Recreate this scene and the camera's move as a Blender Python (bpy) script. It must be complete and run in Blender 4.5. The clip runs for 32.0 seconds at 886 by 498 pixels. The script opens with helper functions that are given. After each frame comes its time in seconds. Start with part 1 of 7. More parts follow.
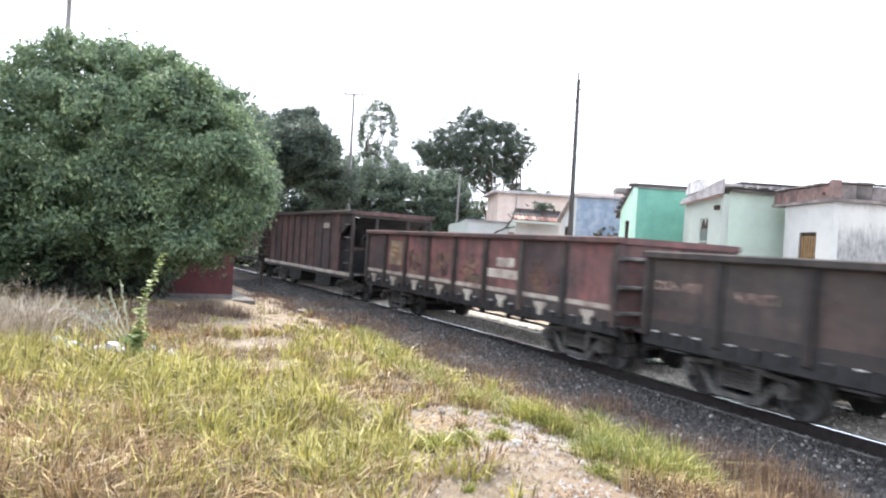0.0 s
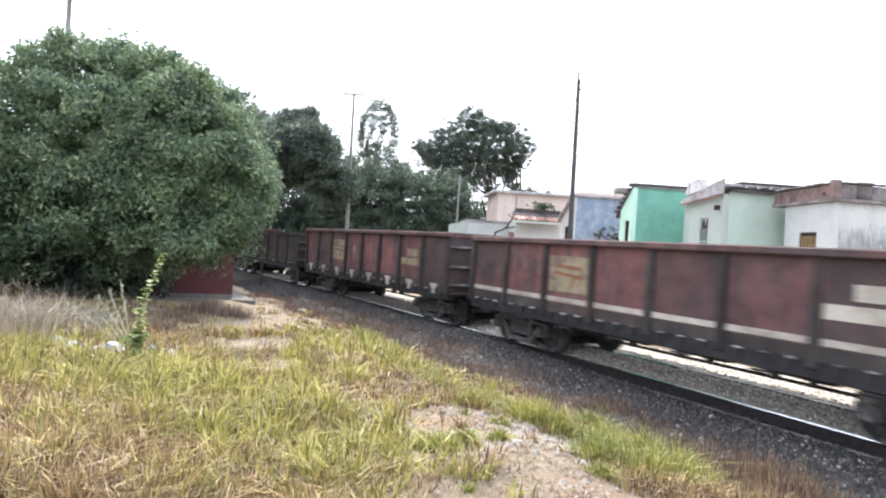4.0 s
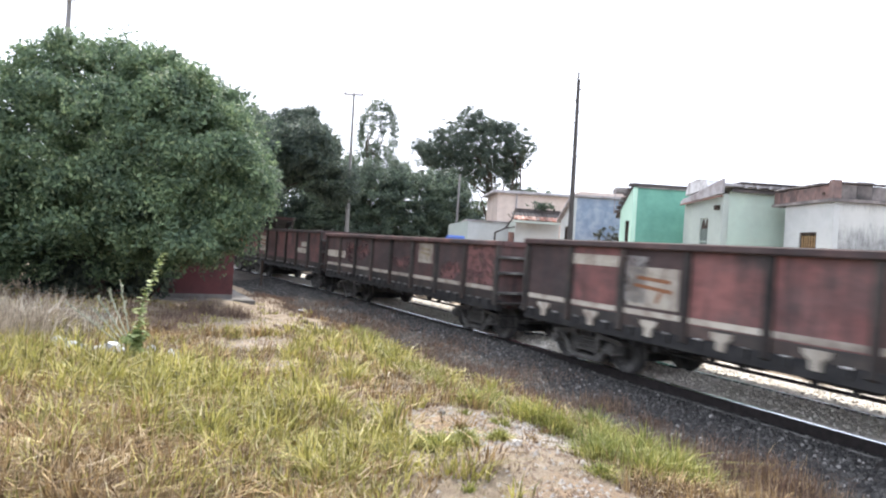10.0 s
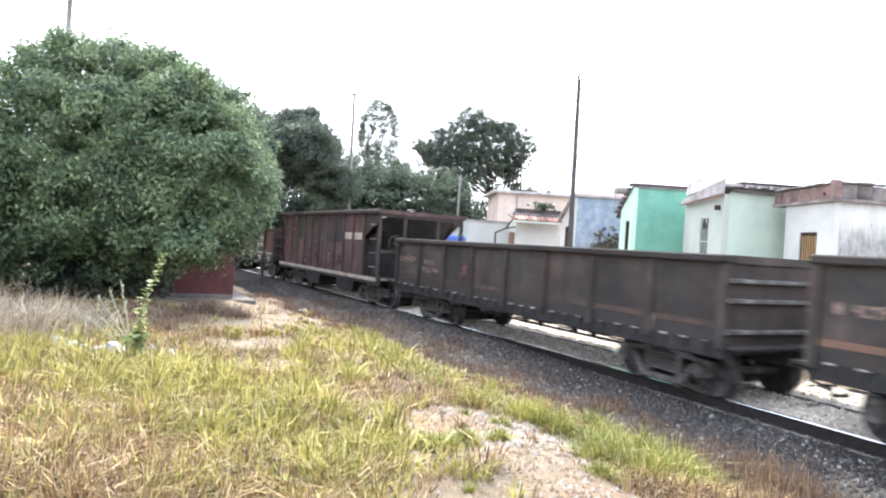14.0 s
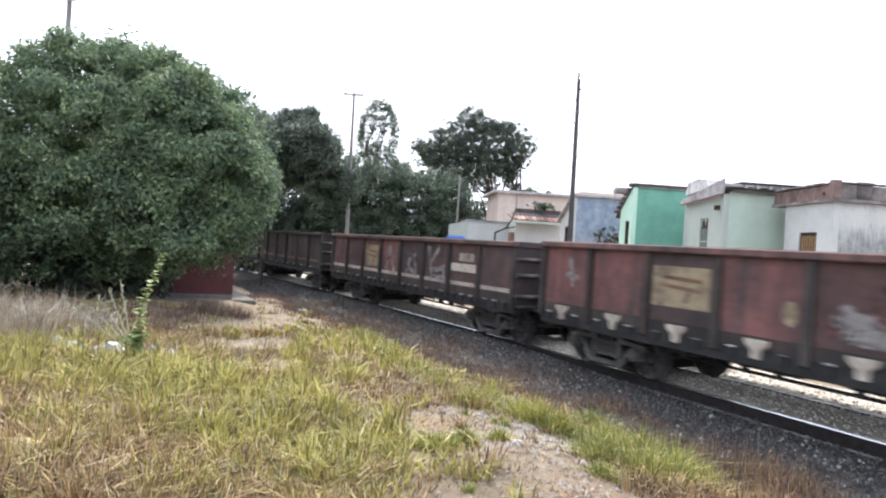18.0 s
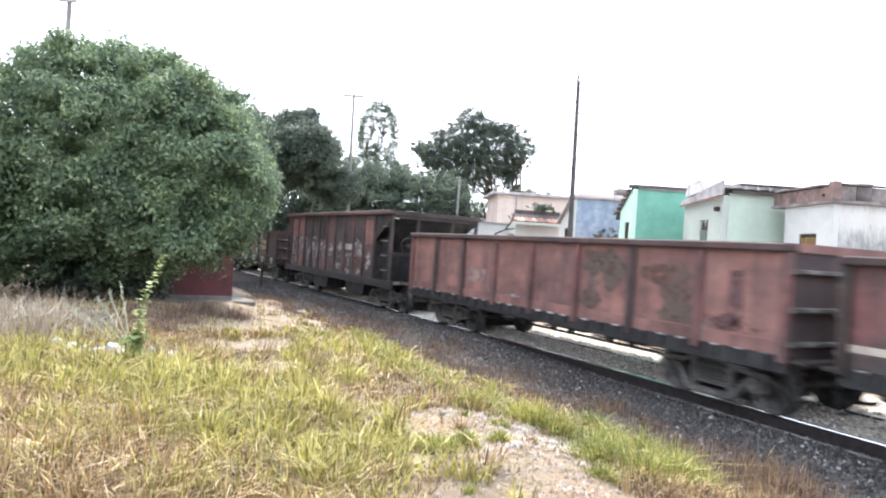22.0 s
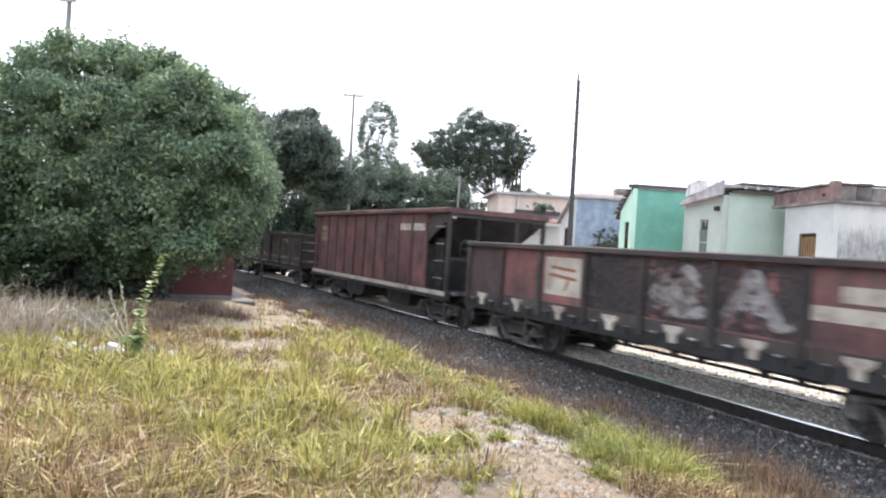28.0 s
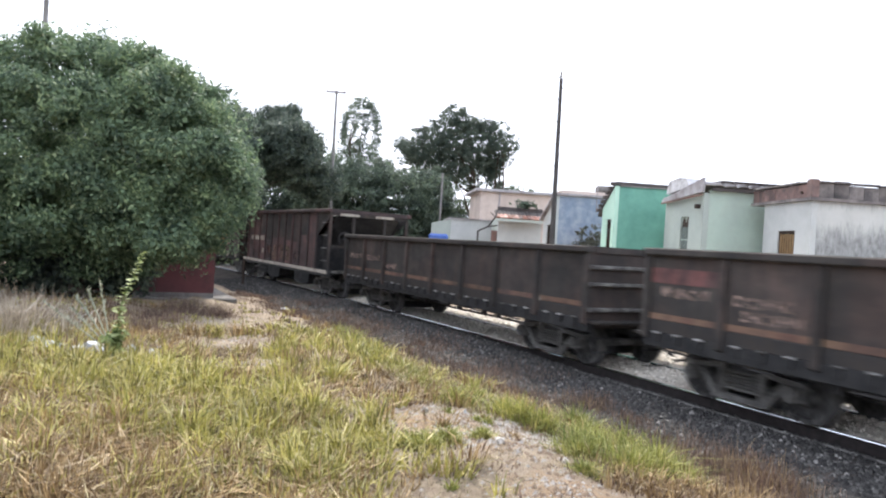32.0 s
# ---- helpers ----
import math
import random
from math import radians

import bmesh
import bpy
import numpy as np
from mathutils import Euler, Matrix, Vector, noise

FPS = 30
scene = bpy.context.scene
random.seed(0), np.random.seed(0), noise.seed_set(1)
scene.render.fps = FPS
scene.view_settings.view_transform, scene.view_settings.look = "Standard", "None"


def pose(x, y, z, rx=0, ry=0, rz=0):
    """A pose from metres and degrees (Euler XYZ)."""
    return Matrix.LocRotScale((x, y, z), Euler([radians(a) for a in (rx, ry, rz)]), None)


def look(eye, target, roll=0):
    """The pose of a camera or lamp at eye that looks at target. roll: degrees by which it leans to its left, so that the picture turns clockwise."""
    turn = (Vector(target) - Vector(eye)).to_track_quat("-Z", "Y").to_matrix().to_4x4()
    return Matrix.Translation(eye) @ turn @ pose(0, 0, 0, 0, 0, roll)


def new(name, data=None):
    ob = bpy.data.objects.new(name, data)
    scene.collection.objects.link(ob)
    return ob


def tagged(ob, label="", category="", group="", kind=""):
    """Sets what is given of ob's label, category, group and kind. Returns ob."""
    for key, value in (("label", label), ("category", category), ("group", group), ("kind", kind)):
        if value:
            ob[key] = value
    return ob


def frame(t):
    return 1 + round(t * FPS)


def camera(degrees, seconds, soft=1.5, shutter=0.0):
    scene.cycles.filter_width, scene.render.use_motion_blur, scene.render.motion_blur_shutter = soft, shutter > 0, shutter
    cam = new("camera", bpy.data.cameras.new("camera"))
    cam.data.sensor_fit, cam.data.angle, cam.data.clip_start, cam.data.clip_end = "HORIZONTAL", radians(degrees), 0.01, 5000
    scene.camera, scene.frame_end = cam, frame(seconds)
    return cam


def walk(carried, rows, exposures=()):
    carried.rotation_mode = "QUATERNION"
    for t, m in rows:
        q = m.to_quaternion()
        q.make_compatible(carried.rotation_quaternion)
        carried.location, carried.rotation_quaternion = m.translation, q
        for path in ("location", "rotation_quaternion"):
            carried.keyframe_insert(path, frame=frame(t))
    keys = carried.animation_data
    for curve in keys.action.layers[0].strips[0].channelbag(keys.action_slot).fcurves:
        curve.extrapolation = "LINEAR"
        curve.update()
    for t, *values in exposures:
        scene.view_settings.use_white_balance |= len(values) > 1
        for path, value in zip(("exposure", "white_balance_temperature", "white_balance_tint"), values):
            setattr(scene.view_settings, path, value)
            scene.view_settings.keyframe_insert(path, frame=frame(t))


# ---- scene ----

# ---------------------------------------------------------------- camera
EYE = (0.0, 0.0, 2.1625)
cam = camera(65.54, 32.0, soft=2.1, shutter=0.55)


def aim(right, up):
    """The handheld view, turned right and up by so many degrees from its rest."""
    return Matrix.Translation(EYE) @ pose(0, 0, 0, 90 - 0.2856 + up, 0, -right) @ pose(0, 0, 0, 0, 0, 3.7024)


PATH = [(0.0, 0.0, 0.0), (2.0, -0.03, 0.0), (5.0, 0.0, 0.0), (10.0, 0.0, 0.0), (14.0, -0.04, 0.0), (17.5, -0.04, 0.0),
        (18.3, 0.0, 0.02), (19.0, 0.0, 0.09), (22.0, 0.0, 0.12), (26.0, 0.0, 0.12), (28.0, 0.0, 0.09), (28.8, 0.0, 0.02),
        (30.2, 0.0, 0.0), (30.5, 0.06, 0.0), (31.0, 0.53, -0.10), (31.45, 1.28, 0.0), (32.0, 1.42, -0.05)]
EXPOSURE = [(0.0, 1.4), (1.0, 1.25), (2.0, 1.25), (3.0, 1.25), (6.0, 1.5), (7.0, 1.6), (8.0, 1.25), (9.0, 1.1), (11.0, 1.1), (12.0, 1.25), (13.0, 1.7), (14.0, 1.65), (14.5, 1.42),
            (17.0, 1.25), (18.0, 0.97), (19.0, 1.02), (20.0, 1.13), (21.0, 1.45), (22.0, 1.55), (23.0, 1.23), (24.0, 0.93), (25.0, 0.87), (28.0, 1.17), (29.0, 0.79), (30.0, 1.13), (31.0, 1.35), (32.0, 0.95)]
walk(cam, [(t, aim(a, b)) for t, a, b in PATH], EXPOSURE)

# ---------------------------------------------------------------- world and sun
SUN_AZ, SUN_EL = radians(-8), radians(47)
world = bpy.data.worlds.new("sky")
scene.world = world
world.use_nodes = True
wn, wl = world.node_tree.nodes, world.node_tree.links
sky = wn.new("ShaderNodeTexSky")
sky.sky_type, sky.sun_disc = "NISHITA", False
sky.sun_elevation, sky.sun_rotation = SUN_EL, SUN_AZ
sky.air_density, sky.dust_density, sky.ozone_density = 1.0, 6.0, 1.0
veil = wn.new("ShaderNodeMix")
veil.data_type = "RGBA"
veil.inputs["Factor"].default_value = 0.82
veil.inputs["B"].default_value = (9.5, 10.3, 12.1, 1)
wl.new(sky.outputs[0], veil.inputs["A"])
wl.new(veil.outputs["Result"], wn["Background"].inputs["Color"])
wn["Background"].inputs["Strength"].default_value = 0.12
sun = new("sun", bpy.data.lights.new("sun", "SUN"))
sun.data.energy, sun.data.angle, sun.data.color = 3.4, radians(6), (1.0, 0.95, 0.86)
sun.matrix_world = look((0, 0, 60), (-math.sin(SUN_AZ) * 40 * math.cos(SUN_EL), -math.cos(SUN_AZ) * 40 * math.cos(SUN_EL), 60 - 40 * math.sin(SUN_EL)))


# ---------------------------------------------------------------- materials
def material(name, rough=0.85, metal=0.0):
    m = bpy.data.materials.new(name)
    m.use_nodes = True
    b = m.node_tree.nodes["Principled BSDF"]
    b.inputs["Roughness"].default_value, b.inputs["Metallic"].default_value = rough, metal
    b.inputs["Specular IOR Level"].default_value = 0.25
    return m, m.node_tree.nodes, m.node_tree.links, b


def noise_tex(n, l, scale, detail=4, rough=0.6, vec=None, stretch=None):
    t = n.new("ShaderNodeTexNoise")
    t.inputs["Scale"].default_value, t.inputs["Detail"].default_value, t.inputs["Roughness"].default_value = scale, detail, rough
    if vec is None:
        vec = n.new("ShaderNodeTexCoord").outputs["Object"]
    if stretch:
        mp = n.new("ShaderNodeMapping")
        mp.inputs["Scale"].default_value = stretch
        l.new(vec, mp.inputs["Vector"])
        vec = mp.outputs[0]
    l.new(vec, t.inputs["Vector"])
    return t


def ramp(n, l, fac, stops):
    r = n.new("ShaderNodeValToRGB")
    while len(r.color_ramp.elements) < len(stops):
        r.color_ramp.elements.new(0.5)
    for e, (p, c) in zip(r.color_ramp.elements, stops):
        e.position, e.color = p, (*c, 1) if len(c) == 3 else c
    l.new(fac, r.inputs[0])
    return r.outputs[0]


def mix(n, l, fac, a, b, mode="MIX"):
    x = n.new("ShaderNodeMix")
    x.data_type, x.blend_type = "RGBA", mode
    for s, v in (("Factor", fac), ("A", a), ("B", b)):
        if isinstance(v, (int, float)):
            x.inputs[s].default_value = v
        elif isinstance(v, tuple):
            x.inputs[s].default_value = (*v, 1)
        else:
            l.new(v, x.inputs[s])
    return x.outputs["Result"]


def bump(n, l, b, height, strength=0.4, dist=0.02):
    k = n.new("ShaderNodeBump")
    k.inputs["Strength"].default_value, k.inputs["Distance"].default_value = strength, dist
    l.new(height, k.inputs["Height"])
    l.new(k.outputs[0], b.inputs["Normal"])


def mottled(name, a, b2, scale=3.0, rough=0.85, dirt=None, dirt_scale=0.8, metal=0.0, bumpy=0.3, bdist=0.01, fine=40, vary=0.0, stretch=None, soot=None, streak=None, worn=0.0):
    """Two tones by noise, a larger stain on top, fine relief; vary: how far pieces differ from one another."""
    m, n, l, s = material(name, rough, metal)
    vec = n.new("ShaderNodeTexCoord").outputs["Object"]
    info = n.new("ShaderNodeObjectInfo")
    if vary:
        add = n.new("ShaderNodeVectorMath")
        add.operation = "MULTIPLY_ADD"
        add.inputs[1].default_value = (17, 23, 11)
        l.new(info.outputs["Random"], add.inputs[0])
        l.new(vec, add.inputs[2])
        vec = add.outputs[0]
    t = noise_tex(n, l, scale, 5, 0.65, vec, stretch)
    c = ramp(n, l, t.outputs["Fac"], [(0.35, a), (0.65, b2)])
    if dirt:
        d = noise_tex(n, l, dirt_scale, 6, 0.7, vec, stretch)
        c = mix(n, l, ramp(n, l, d.outputs["Fac"], [(0.45, (0, 0, 0)), (0.68, (1, 1, 1))]), c, dirt)
    if vary:
        mp = n.new("ShaderNodeMapRange")
        mp.inputs["To Min"].default_value, mp.inputs["To Max"].default_value = 1 - vary, 1 + vary
        l.new(info.outputs["Random"], mp.inputs["Value"])
        g = n.new("ShaderNodeCombineColor")
        for i in range(3):
            l.new(mp.outputs[0], g.inputs[i])
        c = mix(n, l, 1.0, c, g.outputs[0], "MULTIPLY")
    if soot:
        c = mix(n, l, ramp(n, l, info.outputs["Random"], [(0.25, (0.75, 0.75, 0.75)), (0.55, (0.1, 0.1, 0.1))]), c, soot)
    if streak:
        k = noise_tex(n, l, 1.0, 5, 0.7, vec, (5, 5, 0.6))
        c = mix(n, l, ramp(n, l, k.outputs["Fac"], [(0.46, (0, 0, 0)), (0.66, (0.8, 0.8, 0.8))]), c, streak)
        k = noise_tex(n, l, 0.9, 4, 0.7, vec, (0.8, 0.8, 1.3))
        c = mix(n, l, 1.0, c, ramp(n, l, k.outputs["Fac"], [(0.3, (0.6, 0.6, 0.62)), (0.7, (1.45, 1.4, 1.38))]), "MULTIPLY")
    l.new(c, s.inputs["Base Color"])
    f = noise_tex(n, l, fine, 4, 0.7, vec)
    bump(n, l, s, f.outputs["Fac"], bumpy, bdist)
    if worn:
        w = noise_tex(n, l, 7.0, 8, 0.75, n.new("ShaderNodeTexCoord").outputs["Object"])
        ms, tp = n.new("ShaderNodeMixShader"), n.new("ShaderNodeBsdfTransparent")
        l.new(ramp(n, l, w.outputs["Fac"], [(worn - 0.04, (0, 0, 0)), (worn + 0.06, (1, 1, 1))]), ms.inputs[0])
        l.new(tp.outputs[0], ms.inputs[1])
        l.new(s.outputs[0], ms.inputs[2])
        l.new(ms.outputs[0], n["Material Output"].inputs["Surface"])
    return m


def leafy(name, stops, trans=0.35, rough=0.6, scale=0.9, low=(0.68, 0.72, 0.72), high=(1.28, 1.18, 1.05)):
    m, n, l, s = material(name, rough)
    g = n.new("ShaderNodeNewGeometry")
    c = ramp(n, l, g.outputs["Random Per Island"], stops)
    t = noise_tex(n, l, scale, 5, 0.7, n.new("ShaderNodeTexCoord").outputs["Object"])
    c = mix(n, l, 1.0, c, ramp(n, l, t.outputs["Fac"], [(0.34, low), (0.66, high)]), "MULTIPLY")
    l.new(c, s.inputs["Base Color"])
    tr = n.new("ShaderNodeBsdfTranslucent")
    l.new(c, tr.inputs["Color"])
    ms = n.new("ShaderNodeMixShader")
    ms.inputs[0].default_value = trans
    l.new(s.outputs[0], ms.inputs[1])
    l.new(tr.outputs[0], ms.inputs[2])
    l.new(ms.outputs[0], n["Material Output"].inputs["Surface"])
    return m


RED = mottled("red_oxide_paint", (0.185, 0.080, 0.072), (0.118, 0.058, 0.055), 1.6, 0.8, (0.056, 0.046, 0.045), 0.9, vary=0.35, soot=(0.058, 0.048, 0.047), streak=(0.052, 0.042, 0.042), bumpy=0.15)
PINK = mottled("faded_red_paint", (0.215, 0.112, 0.094), (0.165, 0.088, 0.076), 1.6, 0.8, (0.110, 0.066, 0.060), 0.5, vary=0.12, streak=(0.09, 0.060, 0.060), bumpy=0.15)
PLAINRED = mottled("plain_red_hopper_paint", (0.150, 0.070, 0.064), (0.112, 0.057, 0.054), 1.6, 0.8, (0.070, 0.050, 0.050), 0.6, vary=0.12, streak=(0.062, 0.047, 0.047), bumpy=0.15)
# soot on gondolas and panels; on hopper ends it also stands for shade
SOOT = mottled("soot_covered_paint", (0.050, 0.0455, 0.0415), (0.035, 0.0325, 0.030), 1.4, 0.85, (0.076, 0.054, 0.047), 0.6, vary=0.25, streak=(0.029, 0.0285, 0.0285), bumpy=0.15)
BROWN = mottled("brown_hopper_paint", (0.138, 0.070, 0.063), (0.090, 0.054, 0.051), 1.5, 0.8, (0.048, 0.042, 0.042), 0.8, vary=0.25, soot=(0.052, 0.046, 0.046), streak=(0.043, 0.038, 0.038), bumpy=0.15)
RUST = mottled("grimy_dark_steel", (0.036, 0.034, 0.034), (0.023, 0.022, 0.022), 6, 0.75, (0.045, 0.037, 0.032), 1.6, bumpy=0.4)
GREASE = mottled("greasy_black_steel", (0.024, 0.0235, 0.0245), (0.015, 0.015, 0.016), 8, 0.7, (0.042, 0.040, 0.040), 2.5, bumpy=0.4)
DUSTY = mottled("dusty_cast_steel", (0.105, 0.098, 0.092), (0.036, 0.035, 0.034), 7, 0.75, (0.26, 0.25, 0.235), 3.4, bumpy=0.4)
# pale dust tone, also painting the top-lit glint of the pocket lips
DUSTGLINT = mottled("pale_dust_and_glint_on_steel", (0.38, 0.37, 0.355), (0.22, 0.21, 0.20), 7, 0.75, (0.09, 0.085, 0.080), 3.0, bumpy=0.3, vary=0.4)
CREAM = mottled("worn_cream_paint", (0.46, 0.42, 0.36), (0.36, 0.32, 0.265), 4, 0.8, (0.17, 0.13, 0.11), 2.2, bumpy=0.1, vary=0.15)
OCHRE = mottled("dirty_ochre_paint", (0.185, 0.120, 0.080), (0.120, 0.064, 0.050), 2.2, 0.8, (0.060, 0.042, 0.038), 1.8, bumpy=0.1, vary=0.25)
LETTERS = mottled("worn_pinkish_lettering", (0.34, 0.245, 0.20), (0.21, 0.145, 0.12), 5, 0.8, (0.095, 0.070, 0.060), 2.5, bumpy=0.1, worn=0.42)
DIMSTRIPE = mottled("blackened_stripe_paint", (0.075, 0.050, 0.040), (0.045, 0.035, 0.031), 3.0, 0.85, (0.028, 0.026, 0.025), 1.6, bumpy=0.1, vary=0.3)
OLDYELLOW = mottled("weathered_yellow_spray_paint", (0.20, 0.158, 0.098), (0.13, 0.095, 0.068), 6, 0.85, (0.06, 0.047, 0.044), 3.5, bumpy=0.1, worn=0.47)
OLDORANGE = mottled("weathered_orange_spray_paint", (0.155, 0.080, 0.056), (0.105, 0.060, 0.047), 6, 0.85, (0.06, 0.046, 0.043), 3.5, bumpy=0.1, worn=0.47)
OLDROSE = mottled("weathered_rose_spray_paint", (0.145, 0.076, 0.076), (0.10, 0.061, 0.062), 6, 0.85, (0.06, 0.046, 0.046), 3.5, bumpy=0.1, worn=0.47)
YELLOW = mottled("yellow_paint", (0.30, 0.25, 0.165), (0.23, 0.18, 0.115), 5, 0.8, (0.10, 0.074, 0.062), 2.5, bumpy=0.1)
ORANGE = mottled("orange_brown_paint", (0.24, 0.11, 0.055), (0.19, 0.088, 0.05), 5, 0.8, bumpy=0.1)
GRAFFITI = mottled("grey_white_spray_paint", (0.30, 0.29, 0.28), (0.19, 0.175, 0.17), 5, 0.8, (0.095, 0.07, 0.066), 2.0, bumpy=0.1, worn=0.43)
SMEAR = mottled("pale_dirty_smear", (0.19, 0.15, 0.14), (0.13, 0.095, 0.09), 6, 0.85, (0.07, 0.052, 0.05), 2.5, bumpy=0.1, worn=0.5)
WORNRED = mottled("worn_red_paint", (0.170, 0.074, 0.068), (0.115, 0.058, 0.056), 1.6, 0.8, (0.060, 0.045, 0.046), 1.2, vary=0.2, bumpy=0.12, worn=0.50)
WORNPINK = mottled("worn_faded_red_paint", (0.190, 0.092, 0.086), (0.14, 0.072, 0.068), 1.8, 0.8, (0.085, 0.055, 0.055), 1.0, bumpy=0.12, worn=0.45)
WORNSOOT = mottled("worn_soot_film", (0.046, 0.042, 0.043), (0.032, 0.031, 0.032), 1.6, 0.85, (0.070, 0.050, 0.048), 1.2, bumpy=0.12, worn=0.47)
SMUDGE = mottled("greenish_grey_smudge", (0.098, 0.076, 0.062), (0.070, 0.056, 0.048), 1.6, 0.85, (0.130, 0.080, 0.066), 1.6, bumpy=0.12, worn=0.42)
WHEEL = mottled("worn_wheel_steel", (0.055, 0.052, 0.050), (0.026, 0.025, 0.025), 5, 0.7, (0.14, 0.135, 0.13), 3.0, bumpy=0.3)
CLOD = mottled("dry_soil_clod", (0.26, 0.19, 0.135), (0.16, 0.115, 0.085), 9, 0.95, bumpy=0.6)
STEEL = mottled("polished_rail_steel", (0.85, 0.85, 0.87), (0.74, 0.74, 0.77), 9, 0.15, metal=1.0, bumpy=0.05)
RAILRUST = mottled("rusty_rail_side", (0.032, 0.026, 0.025), (0.019, 0.016, 0.016), 9, 0.85, bumpy=0.3)
GRAVEL = mottled("bleached_pale_gravel", (0.74, 0.68, 0.60), (0.60, 0.54, 0.47), 8, 0.95, (0.40, 0.35, 0.29), 2.0, bumpy=0.9, bdist=0.03, fine=24)
SLEEPER = mottled("weathered_sleeper", (0.10, 0.085, 0.07), (0.06, 0.05, 0.045), 5, 0.9, (0.16, 0.14, 0.12), 2, bumpy=0.5, stretch=(1, 6, 1))
BALLAST = mottled("grey_ballast_stone", (0.062, 0.060, 0.060), (0.040, 0.038, 0.038), 5, 0.9, (0.085, 0.068, 0.058), 1.1, bumpy=0.9, bdist=0.03, fine=22)
CINDER = mottled("brown_cinders", (0.085, 0.072, 0.062), (0.050, 0.044, 0.041), 5, 0.95, (0.12, 0.098, 0.08), 1.4, bumpy=0.9, bdist=0.03, fine=22)
STONE = mottled("pale_stone", (0.42, 0.39, 0.35), (0.30, 0.27, 0.24), 6, 0.9, bumpy=0.6, vary=0.3)
TEAL = mottled("teal_wall_paint", (0.16, 0.36, 0.285), (0.14, 0.32, 0.25), 1.2, 0.85, (0.105, 0.26, 0.21), 0.9, bumpy=0.25)
MINT = mottled("pale_mint_wall_paint", (0.48, 0.68, 0.56), (0.42, 0.62, 0.50), 1.5, 0.85, bumpy=0.2)
PALE = mottled("pale_green_wall_paint", (0.44, 0.53, 0.45), (0.39, 0.48, 0.41), 1.0, 0.85, (0.36, 0.42, 0.37), 0.7, bumpy=0.2)
OFFWHITE = mottled("off_white_wall_paint", (0.41, 0.455, 0.41), (0.36, 0.40, 0.36), 1.2, 0.88, (0.34, 0.37, 0.345), 0.8, bumpy=0.2)
WHITE = mottled("white_wall_paint", (0.49, 0.50, 0.485), (0.43, 0.44, 0.425), 1.0, 0.88, (0.38, 0.39, 0.38), 0.7, bumpy=0.2)

def mould_wall():
    """White plaster with a ragged tide of grey mould rising from below and drips under the roof."""
    m, n, l, b = material("mould_stained_white_wall", 0.9)
    vec = n.new("ShaderNodeTexCoord").outputs["Object"]
    z = n.new("ShaderNodeSeparateXYZ")
    l.new(vec, z.inputs[0])
    a = noise_tex(n, l, 1.2, 5, 0.6, vec)
    c = ramp(n, l, a.outputs["Fac"], [(0.35, (0.51, 0.512, 0.485)), (0.65, (0.43, 0.432, 0.41))])
    streak = noise_tex(n, l, 1.0, 7, 0.75, vec, (4.5, 4.5, 0.8)).outputs["Fac"]
    tone = ramp(n, l, noise_tex(n, l, 5.0, 6, 0.75, vec, (2, 2, 0.8)).outputs["Fac"], [(0.35, (0.12, 0.122, 0.12)), (0.65, (0.34, 0.345, 0.34))])
    for level, gain, amount in ((2.50, -1.3, 0.88), (3.0, 2.2, 0.6)):
        h = n.new("ShaderNodeMath")
        h.operation = "MULTIPLY_ADD"
        h.inputs[1].default_value, h.inputs[2].default_value = gain, -gain * level
        l.new(z.outputs["Z"], h.inputs[0])
        k = n.new("ShaderNodeMath")
        k.operation = "MULTIPLY_ADD"
        k.inputs[1].default_value = 2.6
        l.new(streak, k.inputs[0])
        l.new(h.outputs[0], k.inputs[2])
        c = mix(n, l, _rise(n, l, k.outputs[0], amount), c, tone)
    l.new(c, b.inputs["Base Color"])
    bump(n, l, b, noise_tex(n, l, 40, 4, 0.7, vec).outputs["Fac"], 0.3, 0.01)
    return m


def _rise(n, l, value, amount):
    r = n.new("ShaderNodeMapRange")
    r.inputs["From Min"].default_value, r.inputs["From Max"].default_value = 1.15, 1.75
    r.inputs["To Min"].default_value, r.inputs["To Max"].default_value = 0.0, amount
    l.new(value, r.inputs["Value"])
    return r.outputs[0]


STAINED = mould_wall()
PARAPET = mottled("sooty_bare_brickwork", (0.25, 0.155, 0.135), (0.15, 0.108, 0.100), 3.5, 0.92, (0.058, 0.052, 0.052), 1.3, bumpy=0.7, bdist=0.02, fine=16, vary=0.15)
BLUE = mottled("mottled_blue_wall_paint", (0.25, 0.30, 0.375), (0.17, 0.215, 0.285), 3.0, 0.88, (0.38, 0.41, 0.45), 1.3, bumpy=0.3)
BEIGE = mottled("beige_wall_paint", (0.58, 0.49, 0.435), (0.50, 0.42, 0.37), 0.8, 0.88, (0.42, 0.35, 0.31), 0.9, bumpy=0.2)
BRICK = mottled("weathered_red_brick", (0.25, 0.13, 0.10), (0.17, 0.095, 0.08), 3, 0.9, (0.12, 0.10, 0.095), 1.0, bumpy=0.5, vary=0.3)
CONCRETE = mottled("weathered_concrete", (0.24, 0.225, 0.21), (0.15, 0.14, 0.135), 2.0, 0.9, (0.08, 0.075, 0.07), 0.9, bumpy=0.4)
DARKROOF = mottled("sooty_roof_sheet", (0.10, 0.085, 0.08), (0.06, 0.055, 0.055), 2.5, 0.9, bumpy=0.4)
FIBRE = mottled("grey_fibre_cement", (0.40, 0.39, 0.40), (0.30, 0.29, 0.30), 2.0, 0.9, (0.18, 0.15, 0.15), 0.9, bumpy=0.3)
